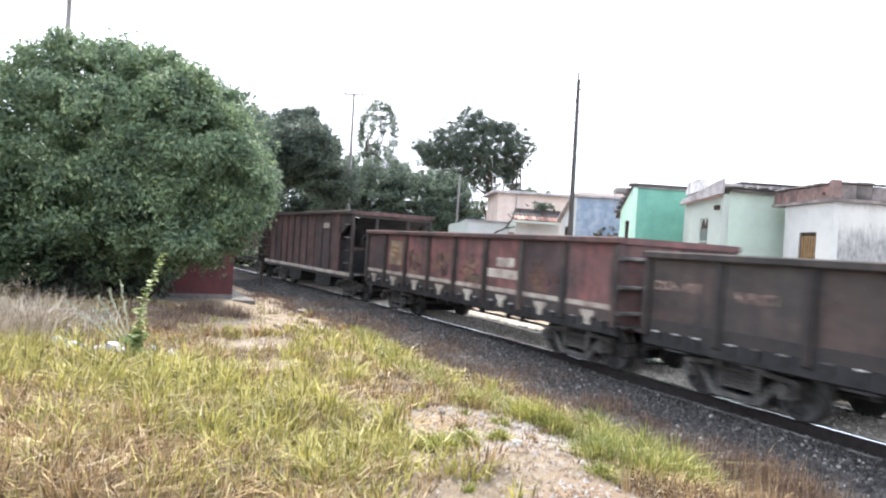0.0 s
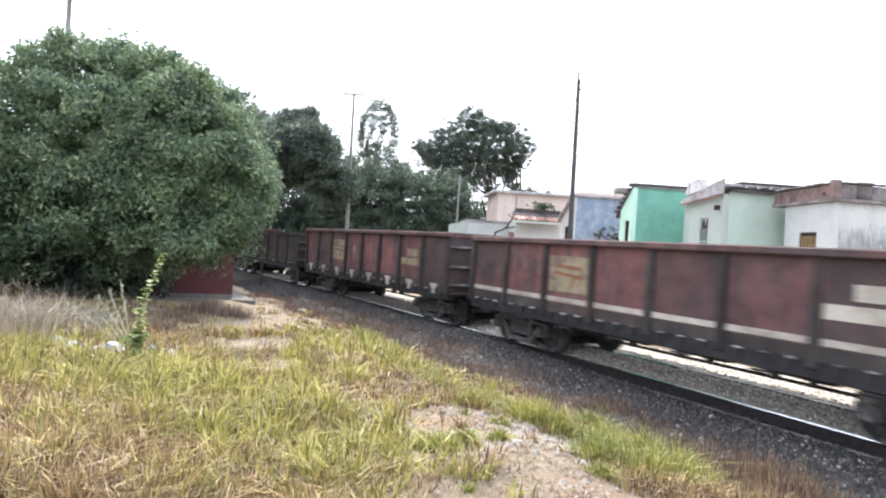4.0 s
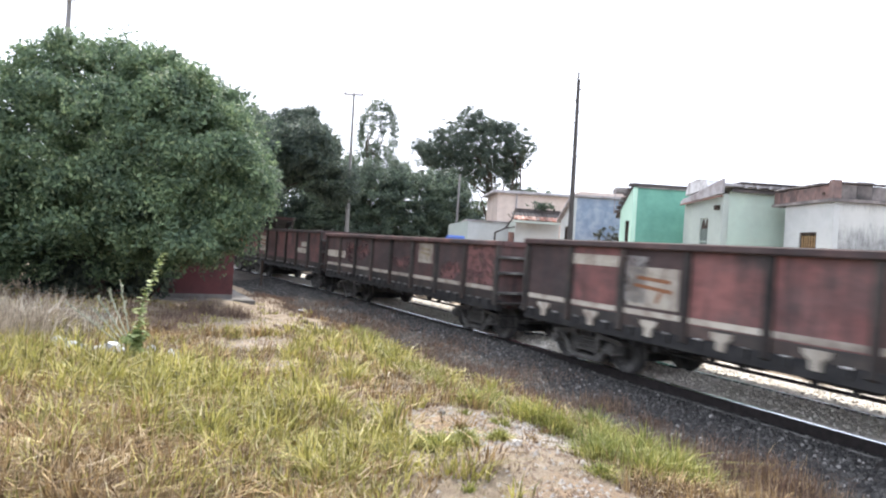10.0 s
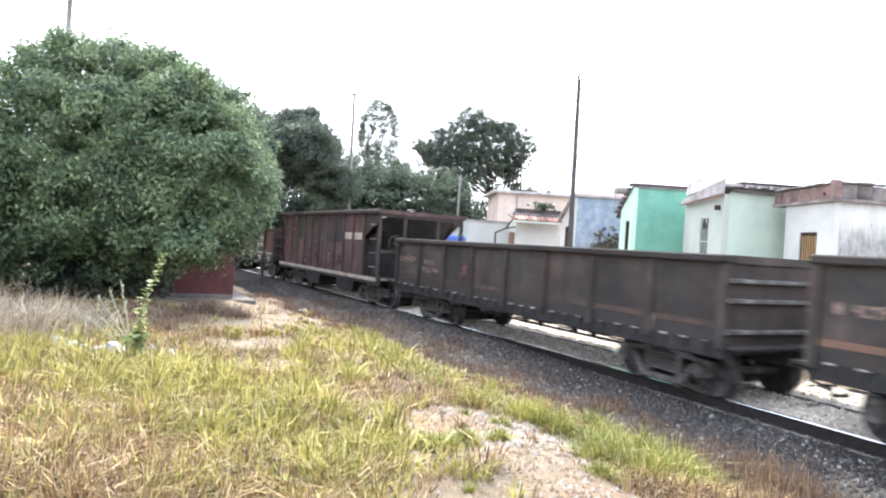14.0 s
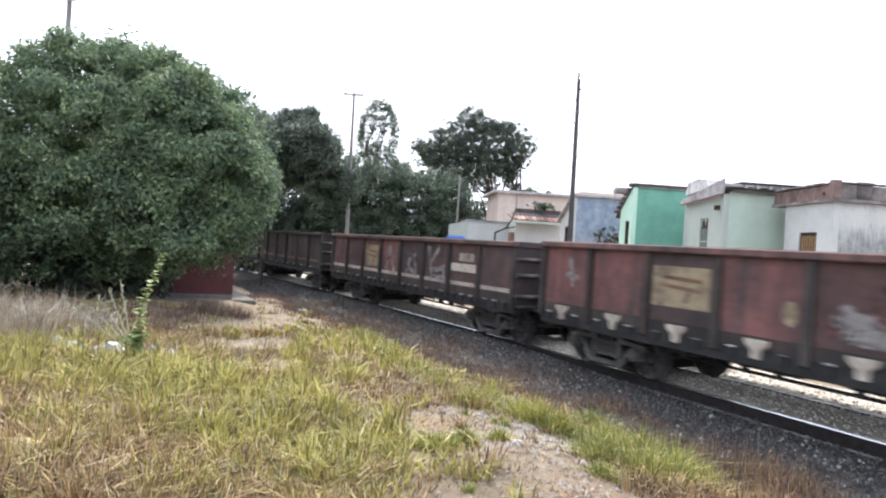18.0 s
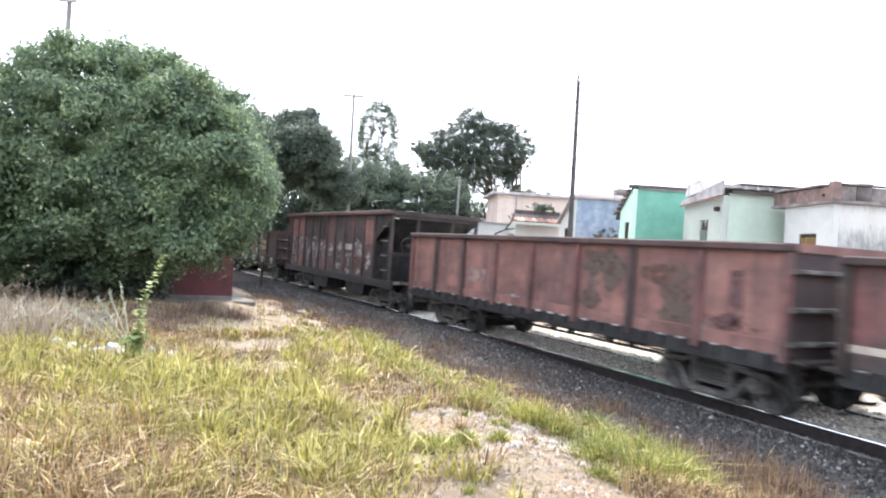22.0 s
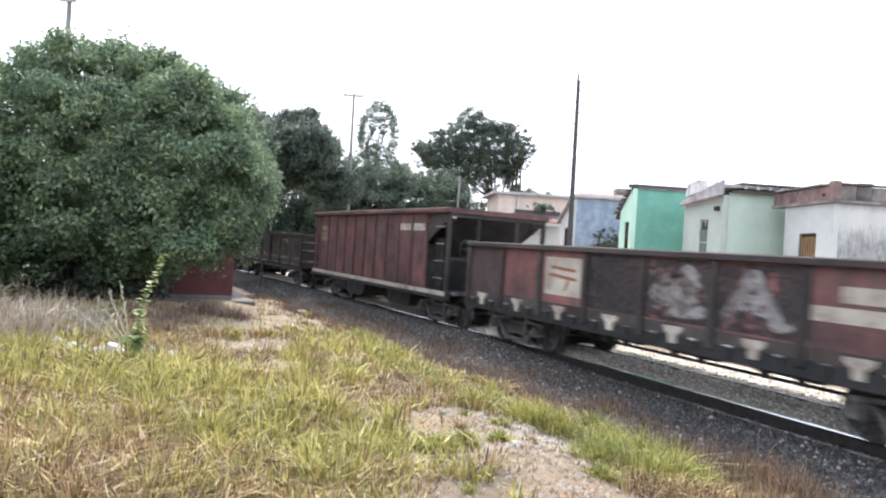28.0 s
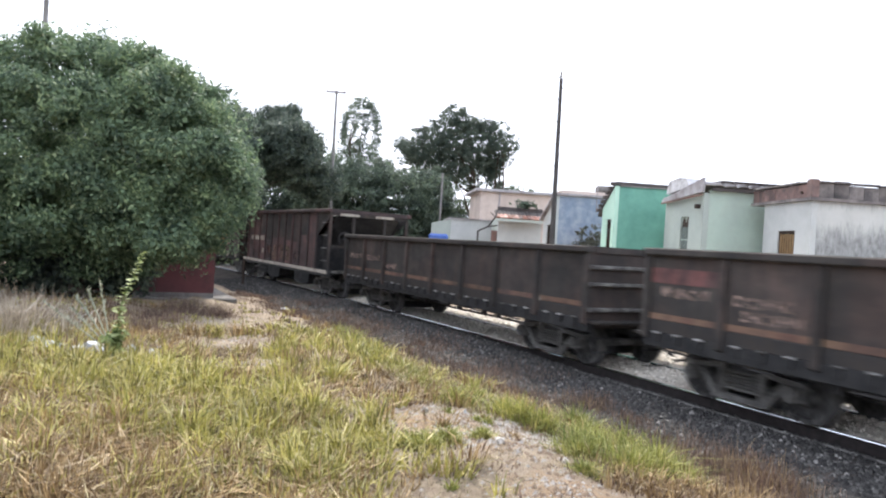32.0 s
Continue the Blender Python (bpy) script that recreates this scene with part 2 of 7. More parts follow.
LIGHTFIBRE = mottled("bleached_fibre_cement", (0.56, 0.55, 0.56), (0.42, 0.41, 0.42), 4.0, 0.9, (0.24, 0.22, 0.22), 2.0, bumpy=0.3)
TILE = mottled("orange_clay_tile", (0.36, 0.16, 0.11), (0.22, 0.105, 0.08), 5, 0.85, (0.46, 0.40, 0.36), 3.0, bumpy=0.4, vary=0.45)
DARKGLASS, _n, _l, _b = material("dark_window_glass", 0.12)
_b.inputs["Base Color"].default_value = (0.02, 0.022, 0.025, 1)
_b.inputs["Specular IOR Level"].default_value = 0.5
WOODFRAME = mottled("brown_wooden_shutter", (0.30, 0.20, 0.10), (0.20, 0.12, 0.06), 4, 0.7, bumpy=0.3, stretch=(1, 1, 4))
DARKWOOD = mottled("dark_stained_wood", (0.06, 0.04, 0.03), (0.035, 0.025, 0.02), 6, 0.7, bumpy=0.3)
POLEWOOD = mottled("dark_weathered_pole_wood", (0.085, 0.078, 0.075), (0.05, 0.046, 0.045), 4, 0.9, bumpy=0.5, stretch=(4, 4, 0.6))
GREYPOLE = mottled("grey_concrete_pole", (0.23, 0.225, 0.22), (0.17, 0.165, 0.16), 3, 0.9, bumpy=0.3)
HUTRED = mottled("dark_red_wall_paint", (0.14, 0.052, 0.054), (0.10, 0.042, 0.045), 1.6, 0.85, (0.07, 0.042, 0.042), 0.8, bumpy=0.25)
SOOTY = mottled("soot_stained_plaster", (0.135, 0.12, 0.117), (0.07, 0.066, 0.066), 2.2, 0.92, (0.22, 0.195, 0.185), 1.4, bumpy=0.5, vary=0.25)
SHUTTER = mottled("grey_green_shutter_paint", (0.15, 0.18, 0.165), (0.10, 0.12, 0.11), 4, 0.8, bumpy=0.2, stretch=(1, 1, 0.3))
BARK = mottled("grey_brown_bark", (0.10, 0.08, 0.065), (0.05, 0.042, 0.036), 7, 0.95, bumpy=0.9, bdist=0.03, fine=14, stretch=(2, 2, 0.5))
LITTER = mottled("white_plastic_litter", (0.56, 0.58, 0.60), (0.36, 0.38, 0.40), 6, 0.5, (0.22, 0.22, 0.22), 3.0, bumpy=0.3)
STALK = leafy("pale_green_seed_stalk", [(0.0, (0.22, 0.24, 0.17)), (1.0, (0.46, 0.47, 0.38))], 0.1)
BLUETARP = mottled("blue_plastic_tarp", (0.07, 0.14, 0.42), (0.05, 0.10, 0.32), 5, 0.5, bumpy=0.3)
# wide low/high range paints the crown's lit clumps and dark gaps into leaf colour
LEAF_BIG = leafy("fresh_green_leaves", [(0.0, (0.078, 0.122, 0.084)), (0.5, (0.120, 0.180, 0.116)), (0.9, (0.172, 0.240, 0.146)), (1.0, (0.27, 0.33, 0.21))], 0.4, scale=1.5, low=(0.50, 0.54, 0.58), high=(1.6, 1.5, 1.25))
# next two: tones lifted and blued, putting distance haze into the leaf colour
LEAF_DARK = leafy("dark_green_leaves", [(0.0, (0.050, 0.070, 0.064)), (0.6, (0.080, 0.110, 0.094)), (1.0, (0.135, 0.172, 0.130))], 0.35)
LEAF_MID = leafy("hazy_green_leaves", [(0.0, (0.062, 0.086, 0.076)), (0.6, (0.104, 0.142, 0.112)), (1.0, (0.170, 0.218, 0.158))], 0.35, scale=0.6, low=(0.55, 0.58, 0.62), high=(1.4, 1.35, 1.15))
LEAF_WEED = leafy("bright_weed_leaves", [(0.0, (0.11, 0.155, 0.06)), (0.6, (0.20, 0.265, 0.105)), (1.0, (0.33, 0.39, 0.19))])
LEAF_DRY = leafy("dusty_grey_green_leaves", [(0.0, (0.07, 0.075, 0.062)), (0.6, (0.12, 0.12, 0.095)), (1.0, (0.19, 0.18, 0.145))])
GRASS_GREEN = leafy("yellow_green_grass", [(0.0, (0.105, 0.100, 0.040)), (0.35, (0.255, 0.250, 0.072)), (0.7, (0.405, 0.372, 0.110)), (0.9, (0.51, 0.45, 0.19)), (1.0, (0.56, 0.51, 0.34))], 0.3, scale=2.2, low=(0.60, 0.58, 0.56), high=(1.25, 1.22, 1.1))
GRASS_LUSH = leafy("bright_green_grass", [(0.0, (0.095, 0.118, 0.036)), (0.4, (0.190, 0.215, 0.058)), (0.8, (0.34, 0.345, 0.105)), (1.0, (0.52, 0.48, 0.24))], 0.3)
GRASS_RUST = leafy("rusty_brown_grass", [(0.0, (0.110, 0.072, 0.042)), (0.5, (0.285, 0.195, 0.098)), (0.9, (0.44, 0.325, 0.175)), (1.0, (0.54, 0.47, 0.34))], 0.15, scale=1.6, low=(0.6, 0.58, 0.56), high=(1.25, 1.2, 1.1))
GREY_STRAW = leafy("grey_dead_straw", [(0.0, (0.13, 0.105, 0.085)), (0.5, (0.29, 0.25, 0.205)), (1.0, (0.52, 0.48, 0.42))], 0.12)
GRASS_DRY = leafy("dry_straw_grass", [(0.0, (0.15, 0.11, 0.075)), (0.4, (0.30, 0.235, 0.155)), (0.75, (0.44, 0.36, 0.25)), (1.0, (0.60, 0.55, 0.44))], 0.12)
GRASS_BROWN = leafy("withered_brown_weeds", [(0.0, (0.070, 0.045, 0.038)), (0.5, (0.140, 0.092, 0.074)), (1.0, (0.26, 0.195, 0.155))], 0.15)


def soil():
    m, n, l, s = material("dry_sandy_soil", 0.95)
    vec = n.new("ShaderNodeTexCoord").outputs["Object"]
    a = noise_tex(n, l, 0.9, 6, 0.65, vec)
    b = noise_tex(n, l, 11.0, 8, 0.78, vec)
    c = ramp(n, l, a.outputs["Fac"], [(0.30, (0.20, 0.150, 0.116)), (0.48, (0.35, 0.278, 0.203)), (0.60, (0.42, 0.345, 0.265)), (0.75, (0.37, 0.265, 0.185))])
    c = mix(n, l, ramp(n, l, b.outputs["Fac"], [(0.42, (0, 0, 0)), (0.72, (1, 1, 1))]), c, (0.24, 0.18, 0.13))
    c = mix(n, l, ramp(n, l, b.outputs["Fac"], [(0.22, (1, 1, 1)), (0.36, (0, 0, 0))]), c, (0.46, 0.41, 0.36))
    for centre, size, tone in (((1.25, 7.2, 0.2), 0.45, (0.56, 0.53, 0.50)), ((0.3, 6.5, 0.3), 0.60, (0.43, 0.29, 0.18)), ((1.2, 5.0, 0.3), 0.45, (0.36, 0.245, 0.155))):
        sub = n.new("ShaderNodeVectorMath")
        sub.operation = "DISTANCE"
        sub.inputs[1].default_value = centre
        l.new(vec, sub.inputs[0])
        add = n.new("ShaderNodeMath")
        add.operation = "MULTIPLY_ADD"
        add.inputs[1].default_value = 3.0
        l.new(noise_tex(n, l, 8.0, 8, 0.8, vec).outputs["Fac"], add.inputs[0])
        l.new(sub.outputs["Value"], add.inputs[2])
        k = size + 1.5
        c = mix(n, l, _edge(n, l, add.outputs[0], k), c, tone)
    l.new(c, s.inputs["Base Color"])
    f = noise_tex(n, l, 16, 8, 0.75, vec)
    bump(n, l, s, f.outputs["Fac"], 1.0, 0.09)
    return m


def _edge(n, l, value, limit):
    r = n.new("ShaderNodeMapRange")
    r.inputs["From Min"].default_value, r.inputs["From Max"].default_value = limit - 0.25, limit + 0.1
    r.inputs["To Min"].default_value, r.inputs["To Max"].default_value = 0.8, 0.0
    l.new(value, r.inputs["Value"])
    return r.outputs[0]


SOIL = soil()


# ---------------------------------------------------------------- mesh helpers
def part(name, bm, mat, parent=None, label="", m=None):
    me = bpy.data.meshes.new(name)
    bm.to_mesh(me)
    bm.free()
    me.materials.append(mat)
    return placed(name, me, parent, label, m)


def placed(name, me, parent=None, label="", m=None):
    ob = new(name, me)
    ob.parent = parent
    if m is not None:
        ob.matrix_basis = m
    return tagged(ob, label)


def empty(name, m, label, category, group="", kind=""):
    ob = new(name)
    ob.matrix_basis = m
    return tagged(ob, label, category, group, kind)


def box(bm, x0, x1, y0, y1, z0, z1, bev=0.0):
    v = [bm.verts.new(p) for p in ((x0, y0, z0), (x1, y0, z0), (x1, y1, z0), (x0, y1, z0), (x0, y0, z1), (x1, y0, z1), (x1, y1, z1), (x0, y1, z1))]
    fs = [bm.faces.new([v[i] for i in q]) for q in ((3, 2, 1, 0), (4, 5, 6, 7), (0, 1, 5, 4), (1, 2, 6, 5), (2, 3, 7, 6), (3, 0, 4, 7))]
    if bev:
        es = {e for f in fs for e in f.edges}
        bmesh.ops.bevel(bm, geom=list(es), offset=bev, segments=1, affect="EDGES")
    return bm


def boxed(*a, bev=0.0):
    return box(bmesh.new(), *a, bev=bev)


def prism(bm, pts, y0, y1, axis="y"):
    """The outline pts (x, z), drawn out from y0 to y1 (axis x: pts are (y, z))."""
    f = (lambda p, q: (p[0], q, p[1])) if axis == "y" else (lambda p, q: (q, p[0], p[1]))
    a = [bm.verts.new(f(p, y0)) for p in pts]
    b = [bm.verts.new(f(p, y1)) for p in pts]
    bm.faces.new(a)
    bm.faces.new(b[::-1])
    for i in range(len(pts)):
        j = (i + 1) % len(pts)
        bm.faces.new((a[j], a[i], b[i], b[j]))
    bmesh.ops.recalc_face_normals(bm, faces=bm.faces[:])
    return bm


def disc(bm, r, y0, y1, x=0.0, z=0.0, seg=20, axis="y"):
    return prism(bm, [(x + r * math.cos(2 * math.pi * i / seg), z + r * math.sin(2 * math.pi * i / seg)) for i in range(seg)], y0, y1, axis)


def rod(bm, a, b, r0, r1=None, seg=8):
    a, b = Vector(a), Vector(b)
    r1 = r0 if r1 is None else r1
    q = (b - a).to_track_quat("Z", "Y")
    ra = [bm.verts.new(a + q @ Vector((r0 * math.cos(k * math.tau / seg), r0 * math.sin(k * math.tau / seg), 0))) for k in range(seg)]
    rb = [bm.verts.new(b + q @ Vector((r1 * math.cos(k * math.tau / seg), r1 * math.sin(k * math.tau / seg), 0))) for k in range(seg)]
    for k in range(seg):
        bm.faces.new((ra[k], ra[(k + 1) % seg], rb[(k + 1) % seg], rb[k]))
    bm.faces.new(ra[::-1])
    bm.faces.new(rb)
    return bm


def quads(name, verts, mat):
    """A mesh of loose quads; verts: (n, 4, 3)."""
    verts = np.asarray(verts, dtype=np.float32)
    n = len(verts)
    me = bpy.data.meshes.new(name)
    me.vertices.add(n * 4)
    me.vertices.foreach_set("co", verts.reshape(-1))
    me.loops.add(n * 4)
    me.loops.foreach_set("vertex_index", np.arange(n * 4, dtype=np.int32))
    me.polygons.add(n)
    me.polygons.foreach_set("loop_start", np.arange(0, n * 4, 4, dtype=np.int32))
    me.update(calc_edges=True)
    me.materials.append(mat)
    return me


# ---------------------------------------------------------------- the line of the track
HEAD, NEAR, CURVE, STRAIGHT = radians(26.06), 9.872, 0.00225, -8.0


def on_track(s, left=0.0, z=0.0):
    """Place and heading at s metres along the track; left: metres to the side of the camera."""
    q = max(s, STRAIGHT)
    h = HEAD + CURVE * q
    x = NEAR * math.cos(HEAD) + (math.cos(h) - math.cos(HEAD)) / CURVE
    y = NEAR * math.sin(HEAD) + (math.sin(h) - math.sin(HEAD)) / CURVE
    x, y = x - (s - q) * math.sin(h), y + (s - q) * math.cos(h)
    return Vector((x - left * math.cos(h), y - left * math.sin(h), z)), h


def beside(x, y):
    """Metres along the track and to its left, for a place on the ground (arrays too)."""
    cx, cy = NEAR * math.cos(HEAD) - math.cos(HEAD) / CURVE, NEAR * math.sin(HEAD) - math.sin(HEAD) / CURVE
    a = np.arctan2(y - cy, x - cx)
    s = (a - HEAD) / CURVE
    left = 1 / CURVE - np.hypot(x - cx, y - cy)
    h = HEAD + CURVE * STRAIGHT
    o = on_track(STRAIGHT)[0]
    s2 = -(x - o.x) * math.sin(h) + (y - o.y) * math.cos(h)
    l2 = -(x - o.x) * math.cos(h) - (y - o.y) * math.sin(h)
    return np.where(s2 < 0, s2 + STRAIGHT, s), np.where(s2 < 0, l2, left)


def lumps(x, y):
    return (0.05 * np.sin(1.7 * x + 0.6 * y) * np.sin(0.9 * y - 0.4 * x) + 0.035 * np.sin(3.1 * x - 1.3 * y + 1) * np.sin(2.3 * y + 0.7 * x)
            + 0.015 * np.sin(7.1 * x + 2 * y) * np.sin(6.3 * y - 1.1 * x))


def ground_z(x, y):
    x, y = np.asarray(x, float), np.asarray(y, float)
    s, u = beside(x, y)
    near = np.interp(u, [-400, -30, -12, -6, -3.4, -2.8, 2.5, 2.9, 3.6, 4.1, 4.7, 6.5, 10, 400], [2.0, 1.1, 0.75, 0.1, -0.25, -0.48, -0.48, -0.50, -0.45, -0.10, 0.08, 0.38, 0.55, 0.55])
    far = np.interp(s, [8, 22, 400], [0, 1, 1])
    near = np.where(u > 2.6, near * (1 - 0.55 * far), near)
    return near + lumps(x, y) * np.clip((np.abs(u) - 2.4) / 1.5, 0.1, 1)


def terrain():
    ax = np.concatenate(([-900, -500, -250, -120, -70, -45, -30, -24], np.arange(-20, 16.01, 0.22), [18, 21, 26, 34, 50, 80, 150, 300, 600, 900]))
    ay = np.concatenate(([-600, -300, -120, -50, -20, -8, -3], np.arange(0, 30.01, 0.22), [31, 33, 36, 40, 46, 54, 64, 80, 110, 160, 260, 500, 1200]))
    X, Y = np.meshgrid(ax, ay)
    Z = ground_z(X, Y)
    v = np.stack([X, Y, Z], -1).reshape(-1, 3)
    w, h = len(ax), len(ay)
    i = (np.arange(h - 1)[:, None] * w + np.arange(w - 1)[None, :]).reshape(-1)
    f = np.stack([i, i + 1, i + w + 1, i + w], -1)
    me = bpy.data.meshes.new("ground")
    me.from_pydata(v.tolist(), [], f.tolist())
    me.polygons.foreach_set("use_smooth", [True] * len(me.polygons))
    me.materials.append(SOIL)
    return tagged(new("ground", me), "pale dry sandy soil with trodden bare patches", "ground", kind="structure")


terrain()


# ---------------------------------------------------------------- track
def sweep(profile, s0, s1, step, close=True):
    """A profile of (left, z) points drawn along the track."""
    bm = bmesh.new()
    rings = []
    for s in np.arange(s0, s1 + 0.01, step):
        rings.append([bm.verts.new(on_track(float(s), l, z)[0]) for l, z in profile])
    n = len(profile)
    for a, b in zip(rings, rings[1:]):
        for i in range(n if close else n - 1):
            j = (i + 1) % n
            bm.faces.new((a[i], a[j], b[j], b[i]))
    bmesh.ops.recalc_face_normals(bm, faces=bm.faces[:])
    return bm


T0, T1 = -60.0, 150.0
track = empty("railway_track", Matrix.Identity(4), "single railway track with worn steel rails on grey ballast", "railway track", kind="structure")
part("ballast_bed", sweep([(4.02, -0.60), (4.0, -0.13), (3.2, -0.23), (2.5, -0.26), (1.75, -0.195), (0.83, -0.185), (-0.70, -0.245), (-1.75, -0.245), (-2.5, -0.33), (-3.1, -0.36), (-3.12, -0.60)], T0, T1, 2.0), BALLAST, track)
for c in (0.735, -0.865):
    prof = [(c - 0.07, -0.205), (c + 0.075, -0.205), (c + 0.075, -0.19), (c + 0.012, -0.17), (c + 0.012, -0.045), (c + 0.035, -0.03), (c + 0.035, -0.005),
            (c - 0.035, -0.005), (c - 0.035, -0.03), (c - 0.012, -0.045), (c - 0.012, -0.17), (c - 0.07, -0.19)]
    rail = part("rail", sweep(prof, T0, T1, 2.0), RAILRUST, track)
    part("rail_foot", sweep([(c + 0.03, -0.188), (c + 0.085, -0.196), (c + 0.085, -0.206), (c + 0.03, -0.206)], T0, T1, 2.0), BALLAST, rail, "dusty rail foot")
    part("running_surface", sweep([(c - 0.036, -0.010), (c + 0.037, -0.010), (c + 0.034, 0.0), (c - 0.034, 0.0)], T0, T1, 2.0), STEEL, rail, "shiny worn rail head")
part("sand_fill", sweep([(0.62, -0.075), (0.48, -0.028), (0.05, 0.012), (-0.35, 0.022), (-0.66, -0.012), (-0.76, -0.060), (-0.76, -0.243), (0.62, -0.243)], T0, T1, 2.0), GRAVEL, track, "pale gravel between the rails")
part("gravel_fill", sweep([(-0.97, -0.05), (-1.15, -0.015), (-2.3, -0.03), (-3.25, -0.20), (-4.2, -0.22), (-4.2, -0.5), (-0.97, -0.3)], T0, T1, 2.0), GRAVEL, track, "pale gravel shoulder")
part("cable", sweep([(0.99, -0.186), (1.006, -0.164), (0.99, -0.148), (0.966, -0.150), (0.956, -0.168), (0.966, -0.186)], T0, T1, 2.0), DUSTY, track, "grey cable lying beside the rail")
_sl = boxed(-0.11, 0.11, -1.32, 1.32, -0.35, -0.206, bev=0.015)
_me = bpy.data.meshes.new("sleeper")
_sl.to_mesh(_me)
_sl.free()
_me.materials.append(SLEEPER)
for k in range(150):
    p, h = on_track(-16 + 0.6 * k, -0.065)
    placed("sleeper", _me, track, m=pose(p.x, p.y, random.uniform(-0.012, 0.004), 0, 0, math.degrees(h) + 90 + random.uniform(-1, 1)))


def bank(s, u):
    """Height of the cinders heaped against the rail, beyond the first stretch."""
    return float(np.interp(s, [10.5, 15.0], [0.0, 1.0]) * np.interp(u, [0.80, 0.84, 1.1, 1.8, 2.7, 3.5], [0.0, 0.135, 0.165, 0.19, 0.13, 0.0]))


def bed(s, u):
    return np.interp(u, [-4.2, -3.25, -2.3, -1.15, -0.97, -0.76, -0.66, -0.35, 0.05, 0.48, 0.62, 0.80, 0.85, 1.75, 2.5, 3.2, 4.0, 4.4], [-0.22, -0.20, -0.03, -0.015, -0.05, -0.06, -0.012, 0.022, 0.012, -0.028, -0.075, -0.185, -0.185, -0.195, -0.26, -0.23, -0.13, -0.02]) + bank(s, u)


def cinder_bank():
    bm = bmesh.new()
    rings = [[bm.verts.new(on_track(float(s), u, bed(s, u) + 0.004 + 0.012 * math.sin(5.1 * s + 3 * u) * math.sin(3.3 * s - 7 * u))[0]) for u in np.linspace(0.80, 3.5, 19)] for s in np.arange(10.5, 90.01, 0.35)]
    for a, b in zip(rings, rings[1:]):
        for i in range(18):
            bm.faces.new((a[i + 1], a[i], b[i], b[i + 1]))
    return bm


part("cinder_bank", cinder_bank(), CINDER, track, "dark brown cinders heaped against the rail")


def pebbles(name, n, reach, near, power, size, tones, label):
    """Loose stones along the track as small cut blocks."""
    s = np.random.uniform(*reach, n)
    u = near[0] + (near[1] - near[0]) * np.random.uniform(0, 1, n) ** power
    base = np.array([(1, 0, -.3), (0.2, .9, -.3), (-.9, .3, -.3), (-.4, -.9, -.3), (.5, .2, .6), (-.3, .5, .7), (-.1, -.5, .6)])
    fs = np.array([(0, 1, 4), (1, 5, 4), (1, 2, 5), (2, 3, 6), (2, 6, 5), (3, 0, 6), (0, 4, 6), (4, 5, 6)])
    V = np.empty((n, 7, 3))
    for i in range(n):
        p, h = on_track(float(s[i]), float(u[i]))
        low = bed(s[i], u[i])
        r = random.uniform(*size)
        a = random.uniform(0, 6.28)
        ca, sa = math.cos(a), math.sin(a)
        b = base * (r * random.uniform(0.8, 1.3), r, r * random.uniform(0.7, 1.1))
        V[i, :, 0], V[i, :, 1], V[i, :, 2] = p.x + b[:, 0] * ca - b[:, 1] * sa, p.y + b[:, 0] * sa + b[:, 1] * ca, low + 0.012 + b[:, 2]
    F = (np.arange(n)[:, None, None] * 7 + fs[None]).reshape(-1, 3)
    me = bpy.data.meshes.new(name)
    me.vertices.add(n * 7)
    me.vertices.foreach_set("co", V.astype(np.float32).reshape(-1))
    me.loops.add(len(F) * 3)
    me.loops.foreach_set("vertex_index", F.astype(np.int32).reshape(-1))
    me.polygons.add(len(F))
    me.polygons.foreach_set("loop_start", np.arange(0, len(F) * 3, 3, dtype=np.int32))
    me.update(calc_edges=True)
    m, nn, l, b = material(name, 0.9)
    g = nn.new("ShaderNodeNewGeometry")
    l.new(ramp(nn, l, g.outputs["Random Per Island"], tones), b.inputs["Base Color"])
    me.materials.append(m)
    tagged(new(name, me), label, "gravel", kind="stuff")


pebbles("ballast_stones", 34000, (1, 34), (0.85, 4.35), 1.25, (0.016, 0.042), [(0, (0.026, 0.025, 0.025)), (0.6, (0.056, 0.053, 0.051)), (0.95, (0.105, 0.100, 0.094)), (1, (0.28, 0.265, 0.25))],
        "loose grey broken ballast stones along the track")
pebbles("gravel_stones", 15000, (2, 30), (-3.6, 0.55), 1.0, (0.014, 0.042), [(0, (0.30, 0.26, 0.205)), (0.4, (0.60, 0.54, 0.46)), (1, (0.82, 0.77, 0.70))], "pale loose gravel stones between and beyond the rails")

# ---------------------------------------------------------------- wagons
CACHE = {}


def shared(name, key, make, mat, parent, m=None, label=""):
    """A part whose mesh is built once for each shape and material."""
    k = (key, mat.name)
    if k not in CACHE:
        bm = make()
        me = bpy.data.meshes.new(name)
        bm.to_mesh(me)
        bm.free()
        me.materials.append(mat)
        CACHE[k] = me
    return placed(name, CACHE[k], parent, label, m)


